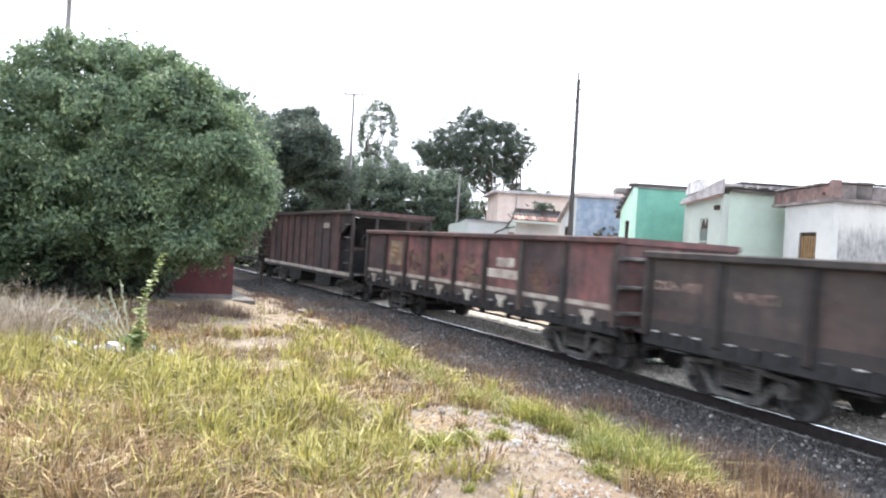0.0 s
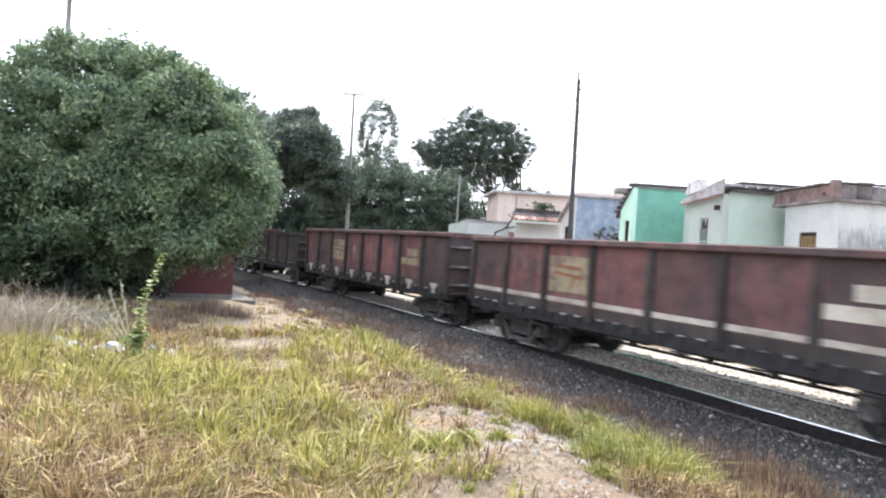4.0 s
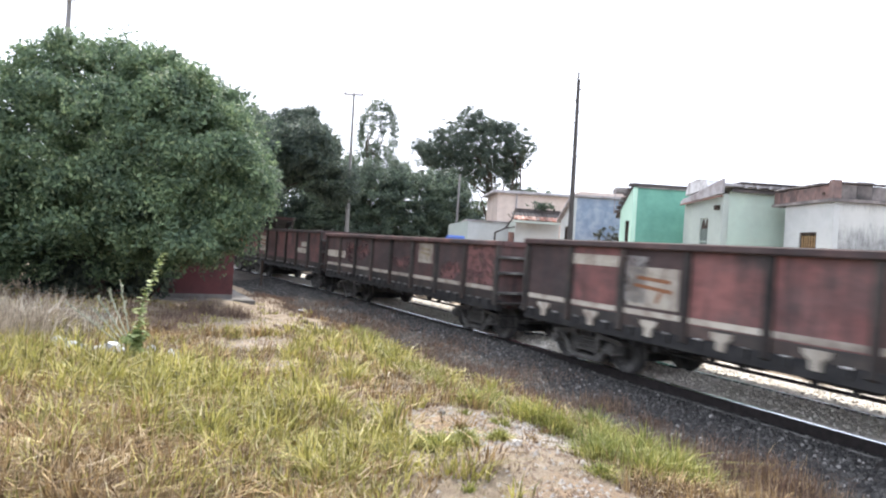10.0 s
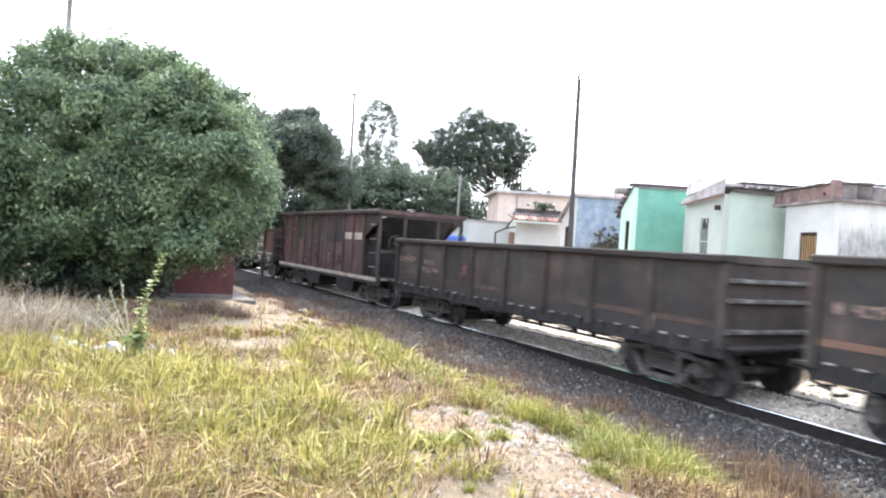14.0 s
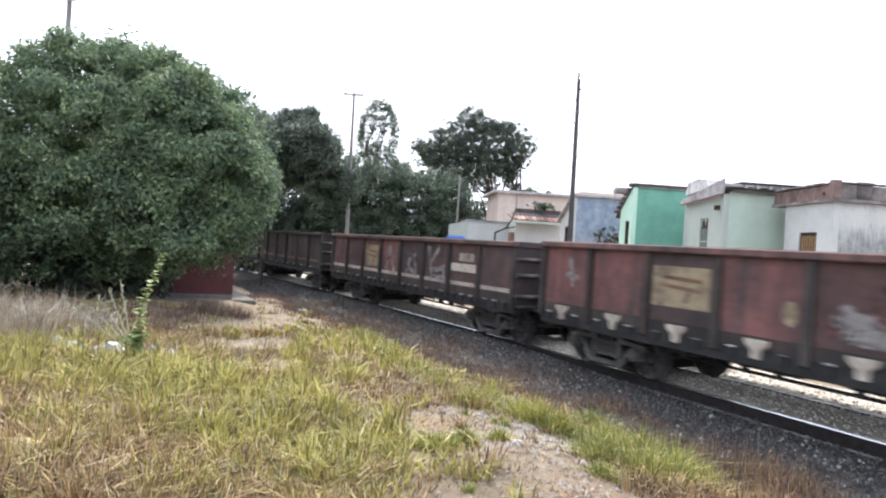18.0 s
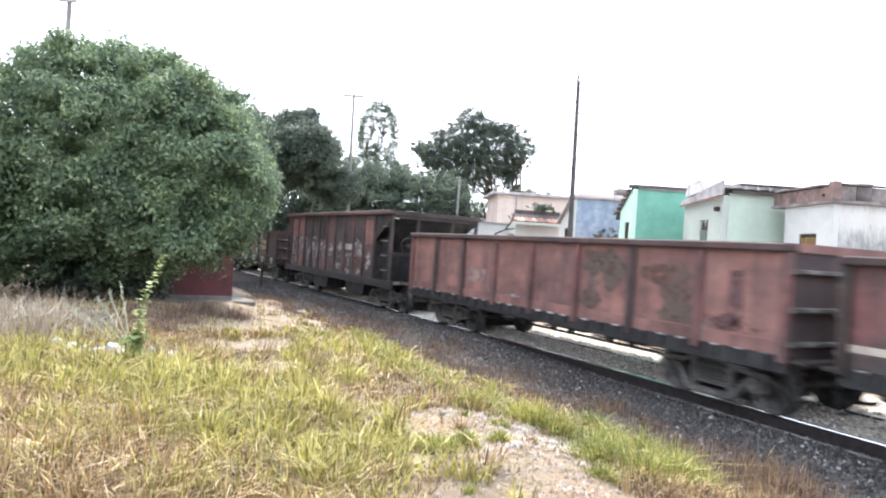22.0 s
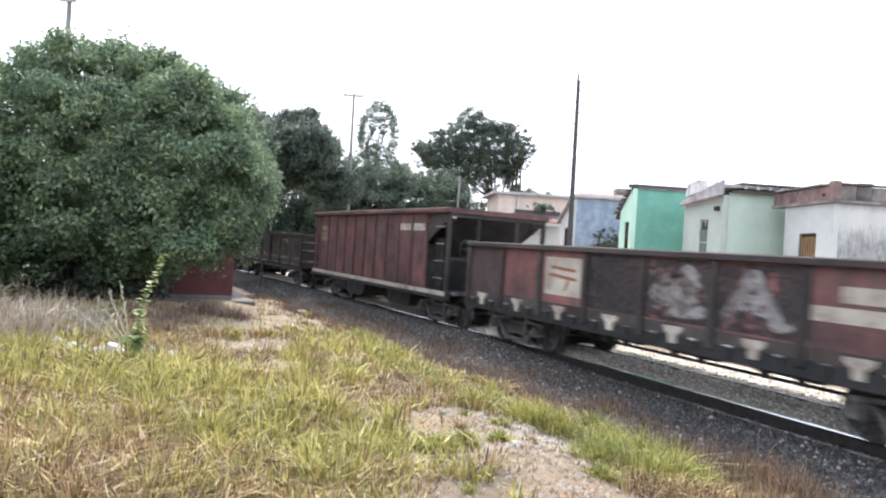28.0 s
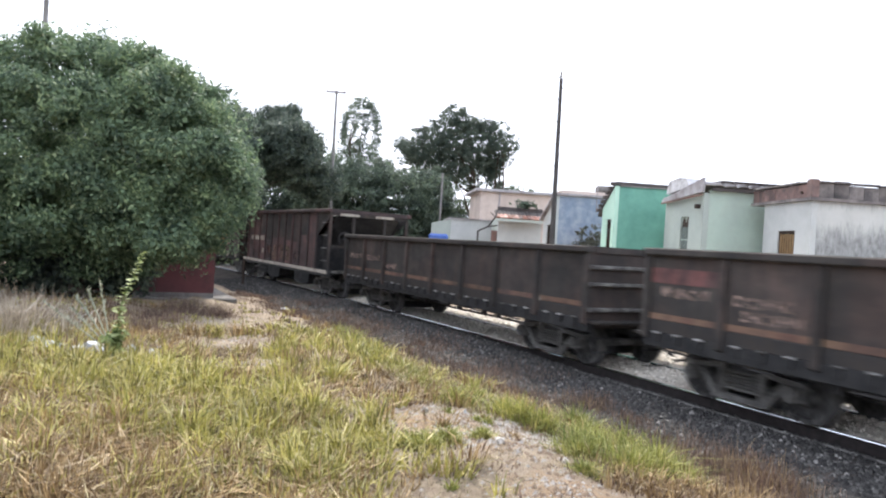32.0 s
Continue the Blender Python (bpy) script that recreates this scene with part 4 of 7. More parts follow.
g = add(hopper(BROWN, "brown tall ribbed hopper wagon, dusty"), 28.5)
plate(g, "marking_board", *hbay(8), 2.55, 2.75, HY, CREAM)
# A
g = add(gondola(RED, 2.52, "grimy red gondola wagon with cream brackets and graffiti", CREAM, "funnel", DUSTGLINT), lead(21.62))
logo_board(g, 1, 1.85, YELLOW, 0.42, 0.36)
data_boards(g, 5, 1.65, CREAM)
for k in (2, 3, 4, 6):
    blotches(g, bay(k)[0] + 0.2, bay(k)[1] - 0.2, 1.32, 2.05, 1.516, (OCHRE, OLDORANGE, OLDROSE, OLDYELLOW), 7, 60 + k, "faded sprayed graffiti")
# B
g = add(gondola(SOOT, 2.30, "soot-blackened gondola wagon with faint ochre lettering", None, "plain", DUSTGLINT), lead(8.84))
text_lines(g, 0, 1.72, LETTERS)
text_lines(g, 1, 1.66, LETTERS)
text_lines(g, 4, 1.40, LETTERS)
spot(g, 5, 1.30, OCHRE, 0.2, 0.1)
# C
g = add(gondola(RED, 2.52, "faded red gondola wagon with yellow marking boards", None, "funnel", DUSTGLINT), lead(-4.34))
logo_board(g, 2, 1.78, YELLOW, 0.60, 0.36, OCHRE)
spot(g, 3, 1.80, YELLOW, 0.14, 0.2)
data_boards(g, 6, 1.68, YELLOW)
# D
g = add(gondola(RED, 2.45, "red gondola wagon with white stripe and yellow board", CREAM, "plain", DUSTGLINT), lead(-17.63))
logo_board(g, 2, 1.75, YELLOW, 0.60, 0.36)
data_boards(g, 6, 1.68, CREAM)
# hopper 1
g = add(hopper(BROWN, "brown ribbed hopper wagon with cream sill and graffiti", CREAM), -36.05)
for k in (8, 9):
    x0, x1 = hbay(k)
    plate(g, "marking_board", x0, x1, 2.60, 2.86, HY, CREAM, "cream marking band")
    plate(g, "repainted_patch", x0, x1, 1.05, 1.82, HY, PINK, "brighter red repainted patch")
plate(g, "repainted_patch", *hbay(9), 1.86, 2.58, HY, PINK)
plate(g, "bare_patch", *hbay(8), 1.86, 2.58, HY, SOOT)
plate(g, "repainted_patch", *hbay(1), 1.05, 2.86, HY, PINK)
plate(g, "repainted_patch", *hbay(0), 1.05, 2.24, HY, PINK)
plate(g, "marking_board", hbay(0)[0] + 0.3, hbay(0)[1], 2.30, 2.85, HY, OLDYELLOW)
for k, z in ((2, 1.95), (3, 2.0), (4, 1.95), (5, 1.85), (6, 1.85), (7, 2.1)):
    plate(g, "bare_patch", *hbay(k), z + 0.12, 3.04, HY, SOOT)
    blotches(g, *hbay(k), 1.05, z + 0.1, HY, (OLDYELLOW, OLDYELLOW, OLDROSE, OLDORANGE, SMEAR), 10, k, "faded sprayed graffiti")
# I
g = add(gondola(RED, 2.45, "brownish red gondola wagon with pale marking board", None, "plain", DUSTGLINT), lead(-42.66))
logo_board(g, 2, 1.72, CREAM, 0.48, 0.36)
data_boards(g, 6, 1.62, CREAM)
strokes(g, "rust_streak", [((bay(5)[0] + 0.2, 2.2), (bay(5)[0] + 0.2, 1.05))], 1.516, 0.28, OCHRE, "orange rust streak")
# J
g = add(gondola(RED, 2.36, "dark red gondola wagon with cream stripe", CREAM, "plain", DUSTGLINT), lead(-55.34))
x0, x1 = bay(0)
plate(g, "marking_board", x0 + 0.1, x1 - 0.12, 1.50, 1.74, 1.516, CREAM, "cream marking band")
plate(g, "marking_board", bay(1)[1] - 0.5, bay(1)[1] - 0.08, 1.50, 1.74, 1.516, CREAM)
for k, z0, z1 in ((1, 1.35, 2.15), (2, 1.5, 2.2), (4, 1.3, 1.85), (6, 1.3, 1.8)):
    blotches(g, bay(k)[0] + 0.09, bay(k)[1] - 0.09, z0, z1, 1.516, (WORNRED, WORNPINK, OLDROSE), 7, 210 + k, "red paint showing through soot")
plate(g, "repainted_patch", bay(7)[0] + 0.08, bay(7)[1] - 0.08, 1.30, 2.22, 1.5155, WORNPINK, "brighter red repainted patch")
logo_board(g, 5, 1.92, CREAM, 0.42, 0.27, YELLOW)
spot(g, 7, 1.82, OLDYELLOW, 0.16, 0.12, 0.4)
# K
g = add(gondola(RED, 2.44, "red gondola wagon with cream stripe, brackets and board", CREAM, "funnel", DUSTGLINT), lead(-68.53))
plate(g, "marking_board", bay(1)[0] + 0.08, bay(1)[1] - 0.08, 1.98, 2.18, 1.516, CREAM)
plate(g, "marking_board", bay(2)[1] - 0.6, bay(2)[1] - 0.07, 1.40, 2.20, 1.516, GRAFFITI)
logo_board(g, 2, 1.68, CREAM, 0.58, 0.34)
data_boards(g, 6, 1.68, CREAM)
# hopper 2
g = add(hopper(BROWN, "dark brown ribbed hopper wagon with cream sill", CREAM), -87.2)
for k in (8, 9):
    plate(g, "marking_board", *hbay(k), 2.18, 2.42, HY, CREAM, "cream marking band")
plate(g, "marking_board", hbay(1)[0] + 0.1, hbay(1)[1], 2.25, 2.8, HY, OLDORANGE)
for k in (2, 3, 4, 5, 6, 7):
    plate(g, "bare_patch", *hbay(k), 2.05, 3.04, HY, SOOT)
for k, z in ((3, 1.9), (4, 2.0), (5, 1.95), (6, 1.8), (7, 1.7)):
    blotches(g, *hbay(k), 1.05, z, HY, (OLDROSE, OLDROSE, WORNPINK, WORNRED), 8, 20 + k, "faded rose graffiti")
blotches(g, *hbay(7), 1.05, 1.5, HY, (OLDYELLOW,), 1, 31)
# L, M
g = add(gondola(SOOT, 2.30, "soot-blackened gondola wagon with faint ochre stripe", DIMSTRIPE, "plain", DUSTGLINT), lead(-94.15))
text_lines(g, 0, 1.68, LETTERS)
text_lines(g, 1, 1.64, LETTERS, 3)
blotches(g, bay(2)[0] + 0.2, bay(2)[1] - 0.2, 1.3, 1.75, 1.516, (OLDORANGE, WORNRED), 3, 71)
g = add(gondola(SOOT, 2.36, "black gondola wagon with dirty ochre stripe, coal-dusted", OCHRE, "plain", DUSTGLINT), lead(-107.58))
text_lines(g, 0, 1.66, LETTERS)
text_lines(g, 1, 1.62, LETTERS, 3)
# O
g = add(gondola(RED, 2.36, "red gondola wagon with white graffiti and cream stripe", CREAM, "plain", DUSTGLINT), lead(-120.9))
logo_board(g, 2, 1.70, YELLOW, 0.50, 0.34)
c3, c4, c5 = (sum(bay(k)) / 2 for k in (3, 4, 5))
strokes(g, "graffiti", [((c3 + 0.35, 1.35), (c3 + 0.1, 2.0)), ((c3 + 0.1, 2.0), (c3 - 0.25, 1.3)), ((c4 + 0.3, 1.5), (c4 - 0.1, 1.35)), ((c4 + 0.35, 1.3), (c4 + 0.1, 1.9)), ((c4 - 0.1, 1.9), (c4 - 0.25, 1.3)),
                        ((c5 + 0.5, 2.1), (c5 + 0.3, 1.4)), ((c5 - 0.1, 2.1), (c5 + 0.35, 1.65)), ((c5 + 0.3, 1.45), (c5 - 0.45, 1.6)), ((c5 - 0.4, 1.6), (c5 - 0.45, 1.15)), ((c5 + 0.3, 1.3), (c5 - 0.4, 1.3))], 1.516, 0.15, GRAFFITI, "white sprayed letters, illegible")
data_boards(g, 6, 1.68, CREAM)
# P
g = add(gondola(RED, 2.40, "worn red gondola wagon with yellow boards and brackets", None, "funnel", DUSTGLINT), lead(-134.0))
strokes(g, "graffiti", [((bay(0)[1] - 0.9, 2.05), (bay(0)[1] - 1.0, 1.55)), ((bay(0)[1] - 0.8, 1.75), (bay(0)[1] - 1.15, 1.72))], 1.516, 0.12, GRAFFITI)
logo_board(g, 2, 1.74, YELLOW, 0.60, 0.33, OCHRE)
spot(g, 3, 1.55, YELLOW, 0.12, 0.18, 0.8)
blotches(g, bay(4)[0] + 0.15, bay(4)[1] - 0.15, 1.25, 2.05, 1.516, (WORNPINK, WORNRED, GRAFFITI), 6, 72)
data_boards(g, 6, 1.62, YELLOW)
# hopper 3
g = add(hopper(BROWN, "brown ribbed hopper wagon covered in white graffiti", RUST), -153.1)
b = [sum(hbay(k)) / 2 for k in range(10)]
for k in (0, 1):
    plate(g, "repainted_patch", *hbay(k), 2.2, 2.95, HY - 0.004, PINK, "brighter red repainted patch")
plate(g, "repainted_patch", *hbay(9), 2.1, 2.9, HY - 0.004, PINK)
plate(g, "repainted_patch", *hbay(8), 1.1, 1.62, HY - 0.004, OLDORANGE)
for k in (2, 3, 4, 6, 8):
    plate(g, "bare_patch", *hbay(k), 2.15, 3.04, HY - 0.004, SOOT)
strokes(g, "graffiti", [((b[0] + 0.30, 1.05), (b[0] + 0.16, 2.2)), ((b[0] + 0.2, 2.2), (b[0] - 0.28, 1.95)), ((b[0] + 0.15, 1.75), (b[0] - 0.28, 1.2)), ((b[0] - 0.3, 2.0), (b[0] - 0.32, 1.1)),
                        ((b[1] + 0.3, 2.15), (b[1] - 0.3, 2.15)), ((b[1] + 0.28, 2.1), (b[1], 1.5)), ((b[1], 1.5), (b[1] - 0.28, 2.1)),
                        ((b[2] + 0.3, 2.2), (b[2] + 0.02, 1.6)), ((b[2] - 0.35, 1.9), (b[2], 1.45)), ((b[2] + 0.03, 1.6), (b[2] - 0.02, 1.05)),
                        ((b[3] + 0.3, 2.2), (b[3] - 0.15, 2.2)), ((b[3] + 0.36, 2.05), (b[3], 1.05)), ((b[3], 1.05), (b[3] - 0.36, 2.15)), ((b[3] + 0.2, 2.0), (b[3], 1.72)), ((b[3] - 0.25, 1.95), (b[3], 1.72))],
        HY, 0.12, GRAFFITI, "white sprayed letters, illegible")
strokes(g, "graffiti", [((b[4] + 0.3, 1.95), (b[4] + 0.05, 2.0)), ((b[4] + 0.12, 2.0), (b[4] - 0.1, 1.45)), ((b[4] + 0.28, 1.7), (b[4] - 0.35, 1.92)),
                        ((b[5] + 0.05, 2.1), (b[5] + 0.0, 1.45)), ((b[5] + 0.25, 1.75), (b[5] - 0.38, 1.88)), ((b[5] + 0.2, 1.6), (b[5] - 0.15, 1.6))], HY, 0.12, GRAFFITI)
blotches(g, b[6] - 0.32, b[6] + 0.32, 1.5, 2.2, HY, (GRAFFITI, OLDYELLOW), 4, 91, "faded grey sprayed patch")
blotches(g, b[6] - 0.35, b[6] + 0.35, 1.05, 1.4, HY, (GRAFFITI,), 3, 92)
plate(g, "marking_board", b[7] - 0.33, b[7] + 0.33, 1.86, 2.06, HY, CREAM, "cream marking band")
strokes(g, "graffiti", [((b[7] + 0.2, 1.66), (b[7] - 0.2, 1.68)), ((b[7], 1.62), (b[7], 1.3))], HY, 0.16, GRAFFITI)
blotches(g, b[7] - 0.35, b[7] + 0.35, 1.0, 1.35, HY, (GRAFFITI,), 4, 93)
strokes(g, "graffiti", [((b[8] + 0.35, 2.05), (b[8] - 0.3, 1.98)), ((b[8] + 0.1, 2.2), (b[8] - 0.05, 1.7)), ((b[8] + 0.25, 1.72), (b[8] - 0.1, 1.95)), ((b[8] - 0.3, 1.72), (b[8], 1.95))], HY, 0.16, GRAFFITI)
blotches(g, b[8] - 0.35, b[8] + 0.35, 1.02, 1.4, HY, (GRAFFITI, OLDYELLOW), 3, 94)
blotches(g, b[9] - 0.35, b[9] + 0.35, 1.05, 1.9, HY, (GRAFFITI, OLDROSE, GRAFFITI), 5, 95)
# Q
g = add(gondola(PINK, 2.52, "faded pinkish red gondola wagon", None, "plain", DUSTGLINT), lead(-160.1))
text_lines(g, 2, 1.62, GRAFFITI, 3)
spot(g, 3, 1.15, GRAFFITI, 0.3, 0.08)
for k in (5, 6):
    blotches(g, bay(k)[0] + 0.08, bay(k)[1] - 0.08, 1.2, 2.36, 1.5245, (SMUDGE, OLDORANGE, SMUDGE, SMEAR), 5, 150 + k, "sooty smear on the paint")
plate(g, "paint_patch", bay(7)[1] - 0.75, bay(7)[1] - 0.5, 1.35, 2.1, 1.516, OLDROSE)
blotches(g, bay(7)[0] + 0.08, bay(7)[1] - 0.08, 1.2, 1.6, 1.5165, (WORNRED, SMEAR), 4, 158)
# R
g = add(gondola(RED, 2.38, "red gondola wagon with white stripe and marking board", CREAM, "plain", DUSTGLINT), lead(-172.9))
text_lines(g, 1, 1.86, CREAM, 4)
logo_board(g, 2, 1.74, CREAM, 0.55, 0.34)
spot(g, 5, 1.70, YELLOW, 0.15, 0.3, 0.6)
data_boards(g, 6, 1.62, CREAM)
# S
g = add(gondola(SOOT, 2.34, "soot-black gondola wagon with ochre lettering and stripe", OCHRE, "plain", DUSTGLINT), lead(-186.3))
text_lines(g, 0, 1.66, LETTERS)
text_lines(g, 1, 1.62, LETTERS, 3)
text_lines(g, 6, 1.95, LETTERS)
# hopper 4
g = add(hopper(PLAINRED, "plain faded red ribbed hopper wagon with cream sill", CREAM), -205.5)
for k in (8, 9):
    plate(g, "marking_board", *hbay(k), 2.58, 2.78, HY, CREAM)
plate(g, "marking_board", hbay(0)[0] + 0.06, hbay(0)[1] - 0.06, 2.08, 2.66, HY, YELLOW, "faded yellow lettered board")
strokes(g, "marking", [((hbay(0)[1] - 0.14, 2.48), (hbay(0)[0] + 0.16, 2.46)), ((hbay(0)[1] - 0.16, 2.32), (hbay(0)[0] + 0.2, 2.30))], HY + 0.009, 0.05, OCHRE)
# T
g = add(gondola(RED, 2.34, "dirty red gondola wagon with white graffiti and brackets", None, "funnel", DUSTGLINT), lead(-212.1))
logo_board(g, 2, 1.72, CREAM, 0.58, 0.38)
for k in (3, 4, 5):
    plate(g, "soot_film", bay(k)[0] + 0.06, bay(k)[1] - 0.06, 1.20, 2.20, 1.5155, WORNSOOT, "patchy film of soot")
c4, c5 = (sum(bay(k)) / 2 for k in (4, 5))
blotches(g, c4 - 0.62, c4 + 0.62, 1.28, 2.15, 1.5245, (GRAFFITI, GRAFFITI, SMEAR), 20, 81, "smeared white graffiti")
strokes(g, "graffiti", [((c5 + 0.5, 1.4), (c5 + 0.1, 2.05)), ((c5 + 0.1, 2.05), (c5 - 0.35, 1.4)), ((c5 + 0.3, 1.65), (c5 - 0.2, 1.65))], 1.5245, 0.24, GRAFFITI)
blotches(g, c5 - 0.6, c5 + 0.6, 1.28, 1.7, 1.5245, (GRAFFITI, OLDROSE), 4, 82)
spot(g, 4, 1.75, YELLOW, 0.14, 0.16)
data_boards(g, 6, 1.66, CREAM)
# hopper 5
g = add(hopper(BROWN, "dark brown ribbed hopper wagon with white boards", CREAM), -230.5)
for k, a, b2 in ((0, 0.05, 0.62), (1, 0.0, 1.0), (2, 0.35, 1.0)):
    x0, x1 = hbay(k)
    plate(g, "marking_board", x0 + (x1 - x0) * a, x0 + (x1 - x0) * b2, 1.86, 2.06, HY, CREAM, "white marking board")
for k, z in ((2, 2.12), (3, 1.9), (4, 2.0), (5, 2.05), (6, 1.95), (7, 1.9), (8, 2.2)):
    plate(g, "bare_patch", *hbay(k), z, 3.04, HY, SOOT)
for k, z in ((3, 1.75), (4, 1.8), (5, 1.85), (6, 1.8), (7, 1.7)):
    blotches(g, *hbay(k), 1.05, z, HY, (OLDROSE, OLDORANGE, OLDYELLOW, OCHRE), 7, 40 + k, "faded sprayed graffiti")
plate(g, "marking_board", hbay(2)[0] + 0.25, hbay(2)[0] + 0.45, 1.3, 1.5, HY, CREAM)
for y in (0.45, -0.95):
    part("marking_board", boxed(-5.474, -5.462, y, y + 0.75, 2.97, 3.06), CREAM, g, "white marking board")
# U, V
g = add(gondola(SOOT, 2.32, "soot-black gondola wagon with orange-brown stripe", OCHRE, "plain", DUSTGLINT), lead(-237.6))
text_lines(g, 0, 1.62, LETTERS)
text_lines(g, 1, 1.60, LETTERS, 2)
text_lines(g, 2, 1.42, LETTERS)
g = add(gondola(SOOT, 2.34, "black gondola wagon with reddish panels and stripe", OCHRE, "plain", DUSTGLINT), lead(-251.1))
plate(g, "repainted_patch", *bay(0), 1.78, 2.02, 1.516, RED)
text_lines(g, 0, 1.62, LETTERS)
text_lines(g, 1, 1.60, LETTERS, 3)

SPEED, GAIN = 8.11, 0.00108


def run(t):
    return SPEED * t + GAIN * (t - 16) ** 2 / 2


def motions():
    """The train rolls along the curve; its wheelsets turn while they are near."""
    for ob, wheels, middle in TRAIN:
        rows = []
        for k in range(33):
            s = middle + run(k)
            a, b = on_track(s + 4.4)[0], on_track(s - 4.4)[0]
            d = a - b
            c = (a + b) / 2
            rows.append((float(k), pose(c.x, c.y, 0, 0, 0, math.degrees(math.atan2(d.y, d.x)))))
        walk(ob, rows)
        for w in wheels:
            at = w.matrix_basis.translation.copy()
            far = [k / 15 for k in range(481) if -10 < middle + run(k / 15) < 34]
            times = [0.0] + [t for t in far if 0 < t < 32] + [32.0]
            ang = [math.degrees(run(t) / 0.42) for t in times]
            if len(times) > 2:
                ang[0], ang[-1] = ang[1] if times[1] > 0.1 else ang[0], ang[-2] if times[-2] < 31.9 else ang[-1]
            else:
                ang = [0, 0]
            walk(w, [(t, pose(at.x, at.y, at.z, 0, a % 360, 0)) for t, a in zip(times, ang)])


# ---------------------------------------------------------------- houses
def wall(bm, length, z0, z1, thick, holes=(), slope=0.0):
    """A wall along x from 0, its outer face at y = 0, with openings (x0, x1, z0, z1); slope: fall of its top towards the end."""
    xs = sorted({0.0, length, *[v for h in holes for v in h[:2]]})
    for a, b in zip(xs, xs[1:]):
        cuts = sorted([(h[2], h[3]) for h in holes if h[0] <= a and h[1] >= b])
        lo = z0
        for c0, c1 in cuts:
            box(bm, a, b, 0, thick, lo, c0)
            lo = c1
        ta, tb = z1 - slope * a / length, z1 - slope * b / length
        prism(bm, [(a, lo), (b, lo), (b, tb), (a, ta)], 0, thick)
    return bm


def window(parent, m, w, h, frame_mat, style="plain"):
    """A framed window set into a wall; local x along the wall, z up from its sill."""
    fr = bmesh.new()
    for a in ((0, 0.06, 0, h), (w - 0.06, w, 0, h), (0.06, w - 0.06, 0, 0.06), (0.06, w - 0.06, h - 0.06, h)):
        box(fr, a[0], a[1], 0.03, 0.11, a[2], a[3])
    win = part("window", fr, frame_mat, parent, "", m)
    part("pane", boxed(0.06, w - 0.06, 0.09, 0.10, 0.06, h - 0.06), DARKGLASS, win)
    part("mullion", boxed(w / 2 - 0.02, w / 2 + 0.02, 0.045, 0.088, 0.06, h - 0.06), frame_mat, win)
    if style == "bars":
        for k in range(6):
            part("slat", boxed(0.075 + k * (w - 0.12) / 6, 0.135 + k * (w - 0.12) / 6, 0.03, 0.044, 0.07, h - 0.09), WOODFRAME, win, "vertical wooden slat")
    part("sill", boxed(-0.05, w + 0.05, -0.05, 0.03, -0.06, 0.0), CONCRETE, win)
    return win


BASE = 0.75


def flank(parent, name, length, z0, z1, mat, holes=(), slope=0.0, thick=0.15, label=""):
    """The wall that runs back from the corner (along local y), outer face at x = 0."""
    bm = wall(bmesh.new(), length, z0, z1, thick, holes, slope)
    for v in bm.verts:
        v.co = Vector((v.co.y, v.co.x, v.co.z))
    bmesh.ops.reverse_faces(bm, faces=bm.faces[:])
    return part(name, bm, mat, parent, label)


def flank_window(parent, y, z, w, h, mat, style="plain"):
    return window(parent, pose(0, y + w, z, 0, 0, -90), w, h, mat, style)


# white house with a brick parapet
h1 = empty("house", pose(9.57, 17.0, BASE, 0, 0, 2), "white plastered flat-roofed house with brick parapet, mould-stained", "house", "houses along the line")
flank(h1, "wall", 2.25, -0.6, 3.12, WHITE, [(0.68, 1.48, 1.20, 2.38)], label="white painted wall")
part("wall", (lambda bm: (bmesh.ops.translate(bm, verts=bm.verts[:], vec=(0.152, 0, 0)), bm)[1])(wall(bmesh.new(), 5.45, -0.6, 3.12, 0.15)), STAINED, h1, "white wall darkened by mould")
part("wall", boxed(0.152, 5.6, 2.10, 2.25, -0.6, 3.12), WHITE, h1)
part("wall", boxed(5.45, 5.6, 0.152, 2.098, -0.6, 3.12), WHITE, h1)
part("roof", boxed(-0.10, 5.7, -0.10, 2.85, 3.122, 3.20), SOOTY, h1)
flank_window(h1, 0.68, 1.20, 0.80, 1.18, DARKWOOD, "bars")
part("parapet_pier", boxed(-0.09, 0.118, -0.08, 0.128, 3.202, 3.66, bev=0.01), PARAPET, h1)
_r = random.Random(6)
for k in range(9):
    y = 0.132 + 0.296 * k
    part("parapet_block", boxed(-0.06 - _r.uniform(0, 0.012), 0.09, y, y + 0.2955, 3.202, 3.53 + _r.uniform(-0.03, 0.03), bev=0.012), PARAPET, h1)
    part("coping", boxed(-0.10 - _r.uniform(0, 0.03), 0.12, y, y + 0.294, 3.562, 3.60 + _r.uniform(-0.01, 0.03), bev=0.012), SOOTY, h1)
for k in range(14):
    x = 0.122 + 0.392 * k
    part("parapet_block", boxed(x, x + 0.3915, -0.05 - _r.uniform(0, 0.01), 0.10, 3.202, 3.56 + _r.uniform(-0.03, 0.012), bev=0.012), SOOTY, h1, "sooty plastered parapet block")
    part("coping", boxed(x, x + 0.390, -0.09 - _r.uniform(0, 0.03), 0.13, 3.574, 3.60 + _r.uniform(-0.005, 0.035), bev=0.012), SOOTY, h1)
part("peg", boxed(-0.13, -0.06, 0.3, 0.33, 3.30, 3.36), DARKWOOD, h1)

